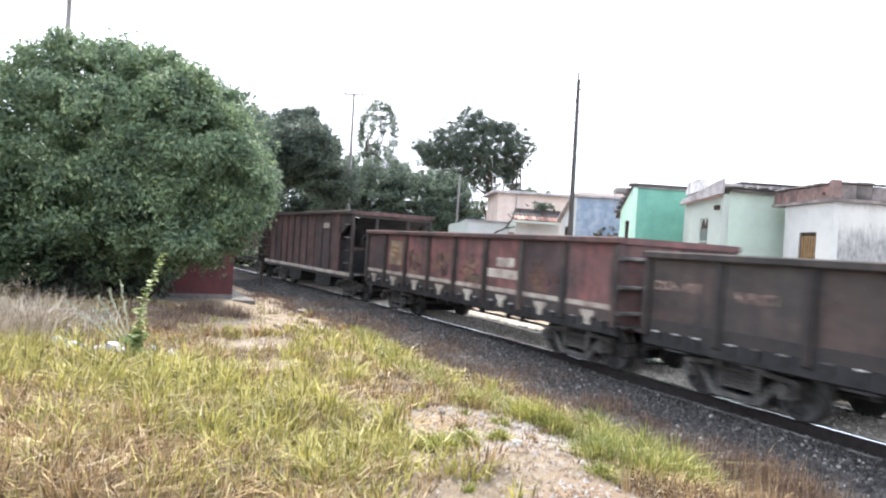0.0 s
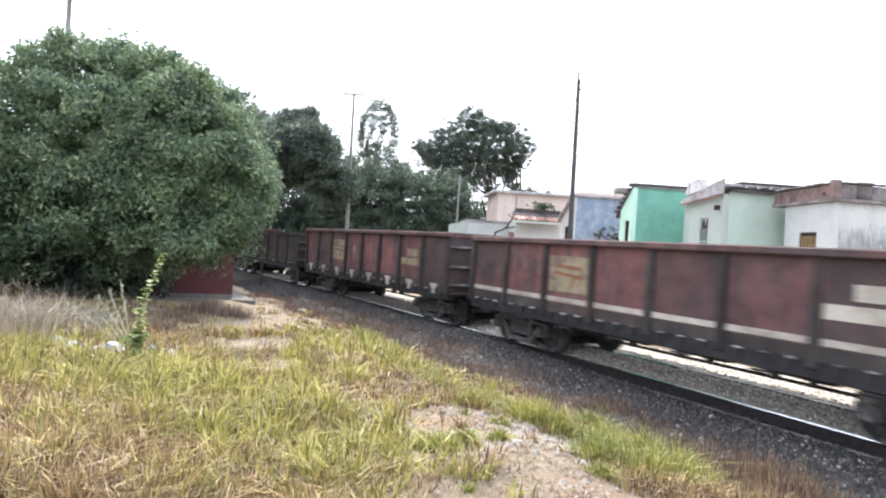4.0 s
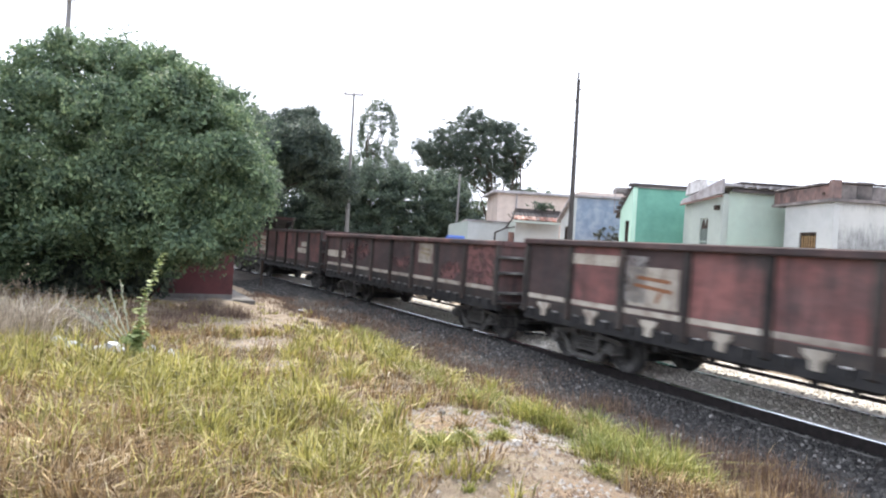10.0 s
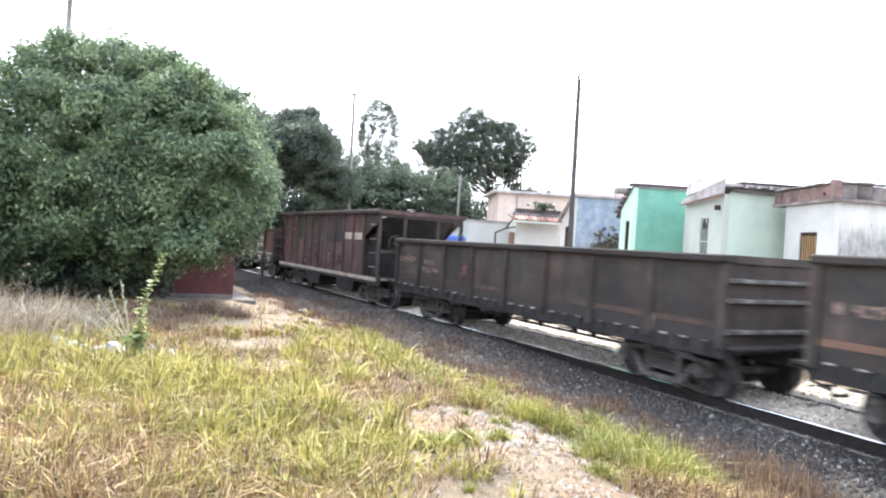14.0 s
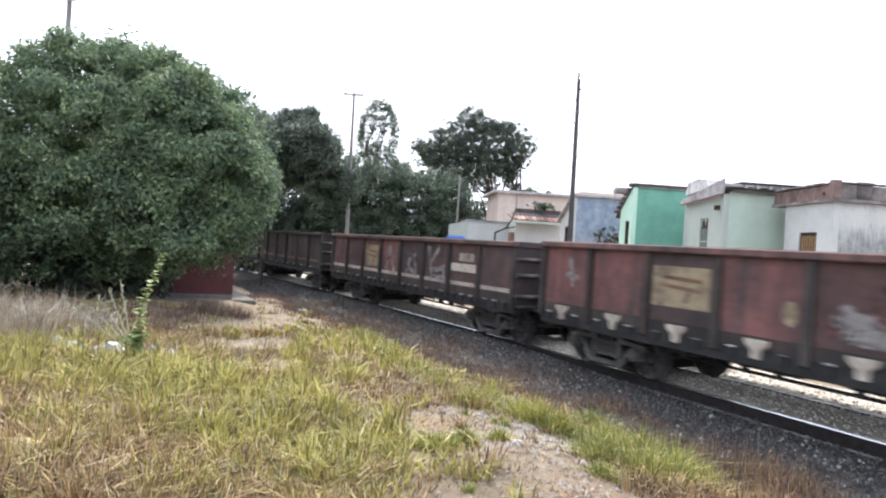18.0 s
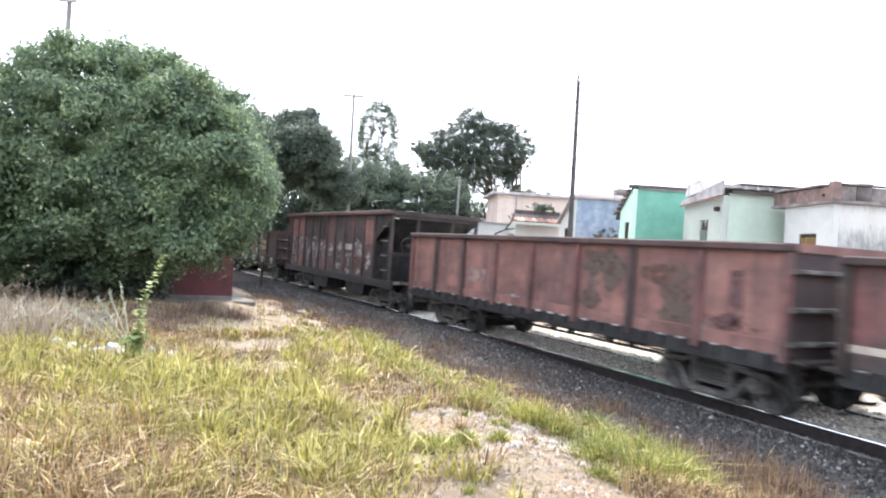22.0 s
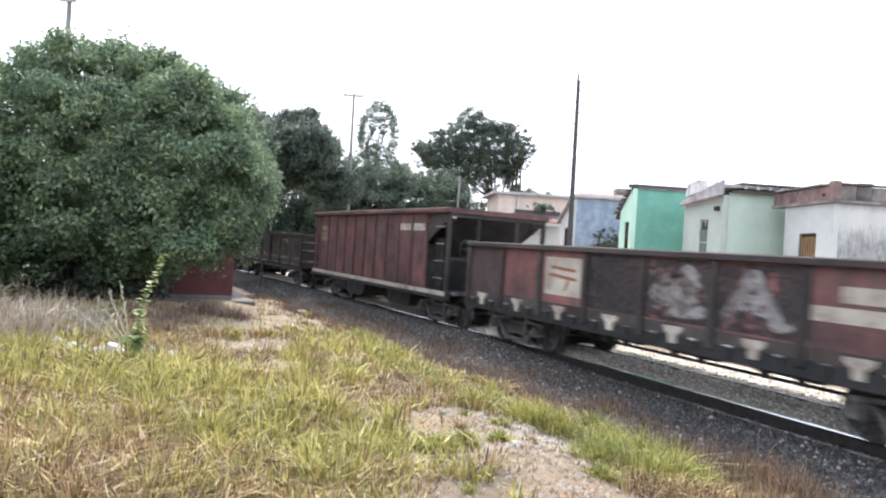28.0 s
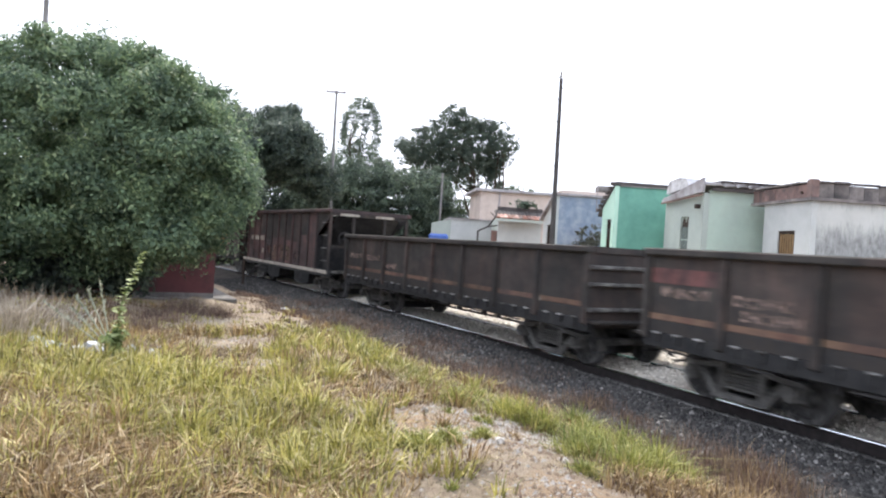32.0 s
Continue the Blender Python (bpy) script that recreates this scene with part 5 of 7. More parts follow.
# pale green house
h2 = empty("house", pose(8.06, 20.0, BASE, 0, 0, 2), "pale green house with an off-white front and fibre-cement roof", "house", "houses along the line")
flank(h2, "wall", 2.95, -0.6, 3.44, OFFWHITE, [(1.02, 1.62, 1.10, 2.78)], slope=0.0, label="off-white painted wall")
part("wall", (lambda bm: (bmesh.ops.translate(bm, verts=bm.verts[:], vec=(0.152, 0, 0)), bm)[1])(wall(bmesh.new(), 5.0, -0.6, 3.52, 0.15)), PALE, h2, "pale green painted wall")
part("wall", boxed(0.152, 5.15, 2.80, 2.95, -0.6, 3.40), PALE, h2)
part("pilaster", boxed(-0.03, 0.10, -0.03, -0.002, -0.6, 3.44), OFFWHITE, h2)
part("bargeboard", prism(bmesh.new(), [(-0.18, 3.44), (2.95, 3.30), (2.9, 3.40), (-0.2, 3.86), (-0.22, 3.70)], -0.16, -0.10, "x"), FIBRE, h2, "pale grey bargeboard")
part("roof", prism(bmesh.new(), [(-0.18, 3.66), (2.95, 3.42), (2.95, 3.47), (-0.18, 3.74)], -0.098, 5.3, "x"), FIBRE, h2)
part("roof_sheet", prism(bmesh.new(), [(0.95, 3.69), (2.75, 3.57), (2.6, 3.98), (1.75, 4.04), (1.2, 3.97)], -0.09, 0.30, "x"), LIGHTFIBRE, h2, "broken pale roof sheet")
part("fascia", boxed(0.16, 5.2, -0.16, -0.10, 3.50, 3.58), DARKROOF, h2)
for k in range(12):
    part("tile", boxed(0.35 + k * 0.36, 0.68 + k * 0.36, -0.26, 0.25, 3.745, 3.80, bev=0.01), DARKROOF, h2)
    part("tile_end", disc(bmesh.new(), 0.055, -0.27, -0.20, 0.50 + k * 0.36, 3.67, 10), FIBRE, h2)
part("gutter", prism(bmesh.new(), [(-0.22, 3.34), (2.9, 3.25), (2.9, 3.29), (-0.22, 3.38)], -0.20, -0.161, "x"), BRICK, h2)
part("wall_lamp", boxed(-0.16, -0.002, 0.22, 0.34, 2.98, 3.12, bev=0.02), DARKWOOD, h2)
part("window_surround", boxed(0.062, 0.12, 1.022, 1.618, 2.36, 2.778), OFFWHITE, h2)
for k in range(2):
    y = 1.06 + 0.28 * k
    # dark plate instead of glass: the unlit opening is put in as colour
    win = part("window", prism(bmesh.new(), [(y, 1.10), (y + 0.26, 1.10), (y + 0.26, 2.50), (y + 0.22, 2.66), (y + 0.13, 2.77), (y + 0.04, 2.66), (y, 2.50)], 0.045, 0.06, "x"), DARKWOOD, h2, "dark pointed window head")
    part("shutter", boxed(0.02, 0.043, y + 0.01, y + 0.25, 1.10, 2.46), SHUTTER, win, "grey-green closed shutter")
    for z in (1.55, 2.05):
        part("shutter_rail", boxed(0.010, 0.0195, y + 0.01, y + 0.25, z, z + 0.03), PALE, win)
bm = bmesh.new()
box(bm, 0.03, 0.12, 1.02, 1.058, 1.10, 2.34)
box(bm, 0.03, 0.12, 1.322, 1.338, 1.10, 2.34)
box(bm, 0.03, 0.12, 1.602, 1.62, 1.10, 2.34)
part("window_frame", bm, OFFWHITE, h2)

# green house
h3 = empty("house", pose(6.50, 24.0, BASE, 0, 0, 2), "bright teal house with mint front and lean-to roof", "house", "houses along the line")
flank(h3, "wall", 1.40, -0.6, 3.88, MINT, [(0.28, 0.78, 0.9, 2.72)], slope=0.70, label="pale mint painted wall")
part("wall", (lambda bm: (bmesh.ops.translate(bm, verts=bm.verts[:], vec=(0.152, 0, 0)), bm)[1])(wall(bmesh.new(), 4.0, -0.6, 3.86, 0.15)), TEAL, h3, "teal painted wall")
part("wall", boxed(0.152, 4.15, 1.25, 1.40, -0.6, 3.1), TEAL, h3)
part("roof", prism(bmesh.new(), [(-0.06, 3.93), (1.90, 2.86), (1.95, 2.94), (-0.06, 4.02)], -0.02, 4.3, "x"), DARKROOF, h3, "sooty tiled roof edge")
for k in range(7):
    y = 0.02 + 0.27 * k
    part("verge_tile", boxed(-0.12, 0.06, y, y + 0.25, 3.91 - y * 0.53, 4.03 - y * 0.53, bev=0.012), DARKROOF, h3)
part("coping", boxed(0.16, 4.2, -0.06, 0.14, 3.862, 3.915), CONCRETE, h3)
flank_window(h3, 0.28, 0.9, 0.50, 1.82, DARKWOOD)

part("antenna", rod(bmesh.new(), (-0.1, 1.9, 3.0), (-0.1, 1.9, 4.9), 0.02, 0.015, 6), FIBRE, h3)

# blue house
h4 = empty("house", pose(5.36, 29.0, BASE, 0, 0, 2), "mottled blue house with a white gable front", "house", "houses along the line")
flank(h4, "wall", 2.3, -0.6, 3.80, WHITE, [(0.75, 1.45, 0.6, 2.60)], slope=0.9, label="white painted wall")
part("wall", (lambda bm: (bmesh.ops.translate(bm, verts=bm.verts[:], vec=(0.152, 0, 0)), bm)[1])(wall(bmesh.new(), 3.2, -0.6, 3.80, 0.15)), BLUE, h4, "mottled blue wall")
part("roof", prism(bmesh.new(), [(-0.12, 3.84), (2.6, 2.82), (2.62, 2.90), (-0.12, 3.92)], -0.15, 3.5, "x"), FIBRE, h4)
part("rooftop_store", boxed(0.5, 2.9, 1.2, 2.4, 3.4, 4.18, bev=0.02), BEIGE, h4)
part("water_tank", boxed(2.15, 2.75, 1.3, 1.9, 4.182, 4.5, bev=0.08), CONCRETE, h4)
flank_window(h4, 0.75, 0.6, 0.70, 2.0, DARKWOOD)

# beige two-storey house behind
h5 = empty("house", pose(3.15, 42.0, BASE, 0, 0, 4), "beige two-storey house with flat roof slab", "house", "houses along the line")
part("wall", boxed(0, 9.0, 0, 0.2, -0.6, 4.85), BEIGE, h5)
part("wall", boxed(0, 0.2, 0.202, 5.0, -0.6, 4.85), BEIGE, h5)
part("roof", boxed(-0.35, 9.3, -0.3, 5.3, 4.852, 5.02, bev=0.02), FIBRE, h5, "pinkish grey roof slab")
part("pipe", rod(bmesh.new(), (1.15, -0.05, 0.5), (1.15, -0.05, 4.8), 0.05), FIBRE, h5)
part("beam", boxed(0.0, 4.5, -0.05, -0.002, 2.95, 3.1), BEIGE, h5)
for x in (1.6, 3.0):
    window(h5, pose(x, -0.002, 3.3), 0.9, 1.0, DARKWOOD)

# low house with a clay-tiled porch roof
h6 = empty("house", pose(3.70, 36.0, BASE, 0, 0, 4), "small white house with an orange clay-tiled porch roof", "house", "houses along the line")
part("wall", boxed(0, 2.3, 0, 0.2, -0.6, 2.95), WHITE, h6)
part("wall", boxed(0, 0.2, 0.202, 4.0, -0.6, 2.95), OFFWHITE, h6)
part("parapet", boxed(-0.05, 2.35, 0.05, 0.25, 2.952, 3.62), DARKROOF, h6, "sooty upper wall")
part("meter_box", boxed(-0.28, -0.002, 0.2, 0.5, 1.75, 2.35, bev=0.02), BRICK, h6)
for row, (y, z) in enumerate(((-0.85, 2.98), (-0.45, 3.17))):
    for k in range(13):
        bm = prism(bmesh.new(), [(0.11 * math.cos(a), 0.07 * math.sin(a)) for a in np.linspace(0, math.pi, 7)], 0, 0.47)
        part("tile", bm, TILE if row == 0 else DARKROOF, h6, "", pose(-0.15 + 0.2 * k, y, z, 24, 0, 0))
part("fascia", boxed(-0.28, 2.42, -0.86, -0.80, 2.84, 2.96), OFFWHITE, h6)

# long low white shed
h7 = empty("shed", pose(1.30, 38.0, BASE, 0, 0, 4), "low whitewashed shed with a sheet roof", "shed", "houses along the line")
part("wall", boxed(0, 2.3, 0, 0.2, -0.6, 2.90), WHITE, h7)
part("wall", (lambda bm: (bmesh.ops.rotate(bm, verts=bm.verts[:], cent=(0, 0, 0), matrix=Matrix.Rotation(radians(-35), 3, "Z")), bm)[1])(prism(bmesh.new(), [(-1.25, -0.6), (-0.01, -0.6), (-0.01, 2.88), (-1.25, 2.62)], 0.0, 0.2)), OFFWHITE, h7)
part("roof", boxed(-0.1, 2.4, -0.1, 3.2, 2.902, 2.96), FIBRE, h7)
tarp = part("tarpaulin", boxed(0.10, 1.15, 36.6, 37.0, 2.3, 2.75, bev=0.1), BLUETARP)
tarp.matrix_basis = pose(0, 0, 0.0)
tagged(tarp, "blue plastic tarpaulin bundle on a stack by the shed", "tarpaulin")
part("stack", boxed(0.1, 1.2, 36.5, 37.1, 0.9, 2.298, bev=0.03), CONCRETE, tarp)

# red hut by the line
hut = empty("hut", pose(-6.05, 20.05, 0.12, 0, 0, 26), "small dark red plastered hut on a concrete slab", "hut")
part("wall", boxed(-3.6, 0, 0, 0.16, 0.10, 2.5), HUTRED, hut)
part("wall", boxed(-0.16, 0, 0.162, 3.0, 0.10, 2.5), HUTRED, hut)
part("wall", boxed(-3.6, -3.44, 0.162, 3.0, 0.10, 2.5), HUTRED, hut)
part("wall", boxed(-3.438, -0.162, 2.84, 3.0, 0.10, 2.5), HUTRED, hut)
part("roof", boxed(-3.9, 0.3, -0.3, 3.3, 2.502, 2.62, bev=0.02), CONCRETE, hut)
# darker concrete tone for the slab, with the tree's shade put into it
part("slab", boxed(-4.0, 0.60, -0.45, 3.4, -0.25, 0.098, bev=0.015), CONCRETE, hut, "worn grey concrete slab")
part("skirting", boxed(-3.6, 0.0, -0.012, -0.002, 0.102, 0.22), CONCRETE, hut)


# ---------------------------------------------------------------- poles
def pole(x, y, top, r0, r1, mat, label, arms=(), lean=(0, 0)):
    z0 = float(ground_z(x, y)) - 0.3
    p = empty("utility_pole", pose(x, y, z0), label, "utility pole")
    h = top - z0
    part("shaft", rod(bmesh.new(), (0, 0, 0), (lean[0], lean[1], h), r0, r1, 12), mat, p)
    for a, w in arms:
        arm = part("cross_arm", boxed(-w, w, -0.05, 0.05, h - a - 0.05, h - a + 0.05), FIBRE if mat is GREYPOLE else DARKWOOD, p, "", pose(lean[0] * (1 - a / h), -r1 - 0.06, 0))
        for s in (-w * 0.85, 0.0, w * 0.85):
            part("insulator", rod(bmesh.new(), (s, 0, h - a + 0.05), (s, 0, h - a + 0.20), 0.035, 0.02, 8), FIBRE, arm)
    return p


pole(4.78, 26.0, 8.75, 0.12, 0.065, POLEWOOD, "tall dark wooden utility pole beside the houses", lean=(-0.08, 0))
pole(-5.35, 38.0, 10.25, 0.14, 0.065, GREYPOLE, "slim grey concrete utility pole with a cross-arm", [(0.12, 0.55)], lean=(-0.1, 0))
pole(0.80, 46.0, 6.95, 0.09, 0.065, GREYPOLE, "short pale concrete pole before the trees")
pole(-14.1, 25.0, 10.2, 0.11, 0.08, GREYPOLE, "grey concrete pole with a dark cross-arm", [(0.03, 0.30)])
tall = bpy.data.objects["utility_pole"]
for k in range(9):
    part("step_bolt", rod(bmesh.new(), (-0.02, 0, 0), (0.15 if k % 2 else -0.17, 0, 0.02), 0.022, 0.018, 6), DARKWOOD, tall, "", pose(-0.055 - 0.002 * k, -0.03, 5.6 + 0.42 * k))
part("insulator", rod(bmesh.new(), (0, 0, 0), (0.0, 0, 0.22), 0.045, 0.03, 8), DARKWOOD, tall, "", pose(-0.09, 0, 9.0))
post = part("marker_post", rod(bmesh.new(), (0, 0, -0.3), (0, 0, 1.35), 0.06, 0.055, 8), DARKWOOD, None, "", pose(-7.85, 30.1, -0.35))
tagged(post, "thin dark wooden marker post by the track", "post")


# ---------------------------------------------------------------- trees
def leaves(lobes, clumps, per, clump_r, size, rng, shell=(0.72, 1.06), flat=0.6):
    """Leaf quads in clumps over the outer shells of ellipsoids (centre, radii)."""
    lob = np.array([[*c, *r] for c, r in lobes], float)
    area = lob[:, 3] * lob[:, 4] + lob[:, 4] * lob[:, 5] + lob[:, 3] * lob[:, 5]
    pick = rng.choice(len(lob), clumps, p=area / area.sum())
    d = rng.normal(size=(clumps, 3))
    d /= np.linalg.norm(d, axis=1)[:, None]
    k = rng.uniform(*shell, clumps)[:, None]
    c = lob[pick, :3] + d * lob[pick, 3:] * k
    inside = np.zeros(clumps, bool)
    for i in range(len(lob)):
        q = (c - lob[i, :3]) / lob[i, 3:]
        inside |= (np.linalg.norm(q, axis=1) < 0.62) & (pick != i)
    c, d = c[~inside], d[~inside]
    n = len(c) * per
    r = clump_r * rng.uniform(0.55, 1.3, len(c))
    o = rng.normal(size=(n, 3))
    o *= (rng.uniform(0.02, 1.35, n) ** 0.8 / np.linalg.norm(o, axis=1))[:, None]
    p = np.repeat(c, per, 0) + o * np.repeat(r, per)[:, None] * (1.0, 1.0, 0.72)
    off = p - np.repeat(c, per, 0)
    nrm = rng.normal(size=(n, 3)) * 0.75 + np.repeat(d, per, 0) * flat + off / np.repeat(r, per)[:, None] * 0.45 + (0, 0, 0.35)
    nrm /= np.linalg.norm(nrm, axis=1)[:, None]
    t = np.cross(nrm, rng.normal(size=(n, 3)))
    t /= np.linalg.norm(t, axis=1)[:, None] + 1e-9
    b = np.cross(nrm, t)
    s = (size * rng.uniform(0.6, 1.35, n))[:, None]
    return np.stack([p - t * s, p - b * s * 0.42 + nrm * s * 0.12, p + t * s, p + b * s * 0.42 + nrm * s * 0.12], 1), c


def tree(name, base, trunk, lobes, clumps, per, clump_r, size, mat, label, seed, limbs=7, **kw):
    rng = np.random.default_rng(seed)
    x, y = base
    z = float(ground_z(x, y)) - 0.15
    ob = empty("tree", pose(x, y, z), label, "tree")
    q, c = leaves([((a[0] - x, a[1] - y, a[2] - z), r) for a, r in lobes], clumps, per, clump_r, size, rng, **kw)
    crown = placed("crown", quads("crown", q, mat), ob)
    h, r0 = trunk
    bm = bmesh.new()
    pts = [Vector((0, 0, 0))]
    for k in range(1, 5):
        pts.append(Vector((rng.normal() * 0.08 * k, rng.normal() * 0.08 * k, h * k / 4)))
    for k in range(4):
        rod(bm, pts[k], pts[k + 1], r0 * (1 - 0.13 * k), r0 * (1 - 0.13 * (k + 1)), 9)
    part("trunk", bm, BARK, ob)
    for k in range(limbs):
        e = Vector(c[rng.integers(len(c))])
        a = pts[int(rng.integers(2, 5))]
        m = (a + e) / 2 + Vector((0, 0, 0.12 * (e - a).length))
        bm = rod(bmesh.new(), a, m, r0 * 0.42, r0 * 0.26, 7)
        rod(bm, m, a.lerp(e, 0.92) + Vector((0, 0, 0.05)), r0 * 0.26, r0 * 0.07, 6)
        part("limb", bm, BARK, ob)
    return ob


tree("tree", (-8.4, 16.9), (2.2, 0.24), [((-8.3, 16.7, 3.9), (2.8, 2.6, 2.55)), ((-6.2, 16.4, 3.55), (1.85, 2.1, 2.2)), ((-10.8, 16.4, 3.5), (2.2, 2.4, 2.3)), ((-9.8, 16.6, 2.7), (2.4, 1.7, 1.15)), ((-7.4, 16.2, 2.9), (1.8, 1.9, 1.2)),
                                         ((-5.25, 16.6, 2.9), (0.9, 1.2, 1.2)), ((-12.5, 16.8, 2.0), (2.0, 1.8, 1.8)), ((-8.9, 16.8, 5.62), (1.6, 1.5, 1.0)), ((-6.9, 16.6, 5.35), (1.5, 1.4, 1.0)), ((-7.3, 17.2, 5.55), (1.0, 1.1, 0.8)), ((-5.7, 17.4, 4.3), (0.8, 1.0, 0.8)), ((-10.6, 14.9, 1.6), (1.2, 1.1, 1.1)), ((-11.8, 15.0, 1.8), (1.8, 1.2, 1.3)), ((-8.2, 15.0, 2.3), (0.7, 0.9, 0.6)), ((-5.6, 15.2, 2.0), (0.6, 0.7, 0.6)), ((-6.9, 15.3, 1.95), (0.45, 0.5, 0.65)), ((-9.2, 15.6, 1.7), (0.55, 0.6, 0.75)), ((-7.6, 16.2, 1.5), (0.4, 0.5, 0.6)), ((-6.2, 16.0, 1.6), (0.4, 0.5, 0.45))],
     1400, 270, 0.42, 0.058, LEAF_BIG, "broad leafy green tree with a dense low crown", 3, 9)
tree("tree", (-12.0, 36.4), (4.6, 0.24), [((-8.5, 36.4, 6.9), (1.8, 1.8, 2.0)), ((-6.8, 36.8, 6.3), (1.3, 1.5, 1.7)), ((-10.3, 36.0, 6.4), (1.8, 1.7, 2.0)), ((-11.9, 35.7, 6.5), (1.7, 1.6, 2.0)), ((-6.9, 33.2, 6.5), (1.3, 1.8, 1.2)), ((-5.9, 37.6, 5.0), (1.0, 1.3, 1.1)), ((-7.9, 36.5, 8.3), (0.9, 1.0, 0.8))],
     1500, 90, 0.36, 0.075, LEAF_DARK, "dark green leafy tree overhanging the track", 5, 6, shell=(0.4, 1.08))
tree("tree", (-12.5, 53.0), (3.0, 0.3), [((-12.2, 53, 4.6), (2.8, 2.0, 2.6)), ((-15.6, 53, 4.6), (2.8, 2.0, 2.8)), ((-9.4, 54, 5.2), (2.4, 2.0, 2.4))],
     600, 70, 0.60, 0.12, LEAF_DARK, "dark green leafy tree behind the track", 6)
tree("tree", (-11.0, 33.4), (3.6, 0.22), [((-9.2, 32.6, 5.9), (1.7, 1.9, 1.7)), ((-10.2, 36.0, 6.3), (2.4, 2.6, 2.0)), ((-8.3, 35.6, 6.2), (1.5, 2.2, 1.6)), ((-11.6, 32.0, 4.6), (1.9, 1.8, 2.2)), ((-12.4, 38.6, 6.4), (2.6, 2.6, 2.0)), ((-9.4, 38.6, 6.6), (2.0, 2.2, 1.5))],
     700, 110, 0.42, 0.085, LEAF_MID, "leafy green tree leaning over the track", 23, 8)
airy = [((-6.3 + 1.45 * math.cos(k), 60.0, 11.3 + 2.7 * math.sin(k)), (0.45, 0.6, 0.62)) for k in np.linspace(-0.2, math.pi + 0.2, 15)]
airy += [((-6.4, 60, 12.6), (0.8, 0.6, 1.0)), ((-6.9, 60, 12.0), (0.30, 0.5, 1.4)), ((-5.8, 60, 12.2), (0.3, 0.5, 1.3)), ((-6.4, 60, 10.3), (0.6, 0.6, 1.4)), ((-7.5, 60, 10.0), (0.8, 0.8, 1.4)), ((-5.3, 60, 9.9), (0.8, 0.8, 1.4)), ((-6.4, 60, 8.6), (2.0, 1.6, 1.7)), ((-4.4, 60, 8.3), (1.2, 1.2, 1.3))]
tree("tree", (-6.5, 60.0), (9.4, 0.18), airy, 1500, 26, 0.26, 0.060, LEAF_MID, "tall airy tree with thin feathery crown", 7, 12, shell=(0.3, 1.05))
wide = [((1.3, 58, 11.2), (2.6, 2.4, 2.0)), ((2.9, 58, 10.6), (2.2, 2.0, 2.2)), ((4.6, 58, 10.8), (2.4, 2.2, 1.9)), ((1.5, 58, 13.4), (0.4, 0.5, 1.0)), ((2.4, 58, 13.1), (0.35, 0.4, 0.9)), ((-1.2, 58, 9.9), (1.9, 2.0, 1.3)), ((6.0, 58, 10.6), (1.0, 0.9, 1.2)), ((1.7, 58, 12.4), (1.3, 1.3, 1.1)),
        ((2.4, 58, 8.8), (2.8, 2.2, 1.7)), ((5.2, 58, 8.6), (0.9, 1.0, 1.0)), ((0.3, 58, 8.6), (1.8, 1.8, 1.5)), ((5.7, 58, 7.5), (0.45, 0.5, 0.6)), ((3.6, 58, 12.1), (1.0, 1.0, 1.1)), ((5.0, 58, 12.2), (0.7, 0.7, 0.8)), ((-2.4, 58, 10.4), (0.7, 0.8, 0.5)), ((3.8, 58, 9.6), (1.8, 1.6, 1.4)), ((-0.9, 58, 11.6), (0.5, 0.5, 0.6))]
tree("tree", (3.9, 58.0), (5.4, 0.24), wide, 2300, 60, 0.34, 0.075, LEAF_DARK, "spreading dark tree with bare lower trunks", 9, 14, shell=(0.30, 1.22))
for k, (x, y) in enumerate(((5.2, 57.4), (5.9, 57.8), (6.5, 57.2))):
    z = float(ground_z(x, y)) - 0.2
    stem = part("trunk", rod(rod(bmesh.new(), (0, 0, 0), (0.12 - 0.2 * k, 0, 4.5), 0.13, 0.10, 8), (0.12 - 0.2 * k, 0, 4.5), (0.35 - 0.45 * k, 0, 9.2), 0.10, 0.05, 8), BARK, None, "", pose(x, y, z))
    tagged(stem, "slim bare grey tree trunk rising into the crown", "tree trunk")
tree("tree", (-6.5, 50.0), (3.0, 0.2), [((-8.0, 50, 5.6), (2.4, 2.0, 2.9)), ((-5.0, 50, 5.4), (2.3, 2.0, 2.5)), ((-2.2, 50, 5.0), (2.3, 2.0, 2.6)), ((0.0, 50.5, 5.0), (1.9, 2.0, 2.2)), ((-3.2, 51.5, 4.6), (4.2, 1.8, 2.4)), ((1.2, 52, 3.2), (1.6, 1.6, 1.8)), ((-4.0, 50, 2.6), (5.0, 1.8, 2.0)), ((-8.5, 53, 3.4), (3.0, 1.6, 2.4)), ((-2.5, 53, 3.2), (4.0, 1.6, 2.4)), ((2.2, 53.5, 2.6), (2.4, 1.6, 1.8)), ((-13.0, 52, 2.8), (3.0, 1.6, 2.2)), ((-1.4, 51, 5.9), (1.3, 1.6, 1.7)), ((0.1, 51, 5.8), (1.2, 1.6, 2.0)), ((1.0, 51, 4.6), (0.9, 1.6, 2.2)), ((-3.7, 51, 6.5), (1.4, 1.6, 1.7))],
     3400, 80, 0.46, 0.095, LEAF_MID, "dense mid-green thicket of small trees", 11, shell=(0.5, 1.06))
tree("tree", (-9.6, 26.0), (2.4, 0.22), [((-9.4, 26.0, 5.6), (2.4, 2.2, 2.2)), ((-7.9, 26.2, 4.2), (1.5, 1.6, 1.3)), ((-11.5, 26.0, 5.2), (2.2, 2.2, 2.2))],
     520, 100, 0.42, 0.085, LEAF_MID, "leafy green tree behind the hut", 19)
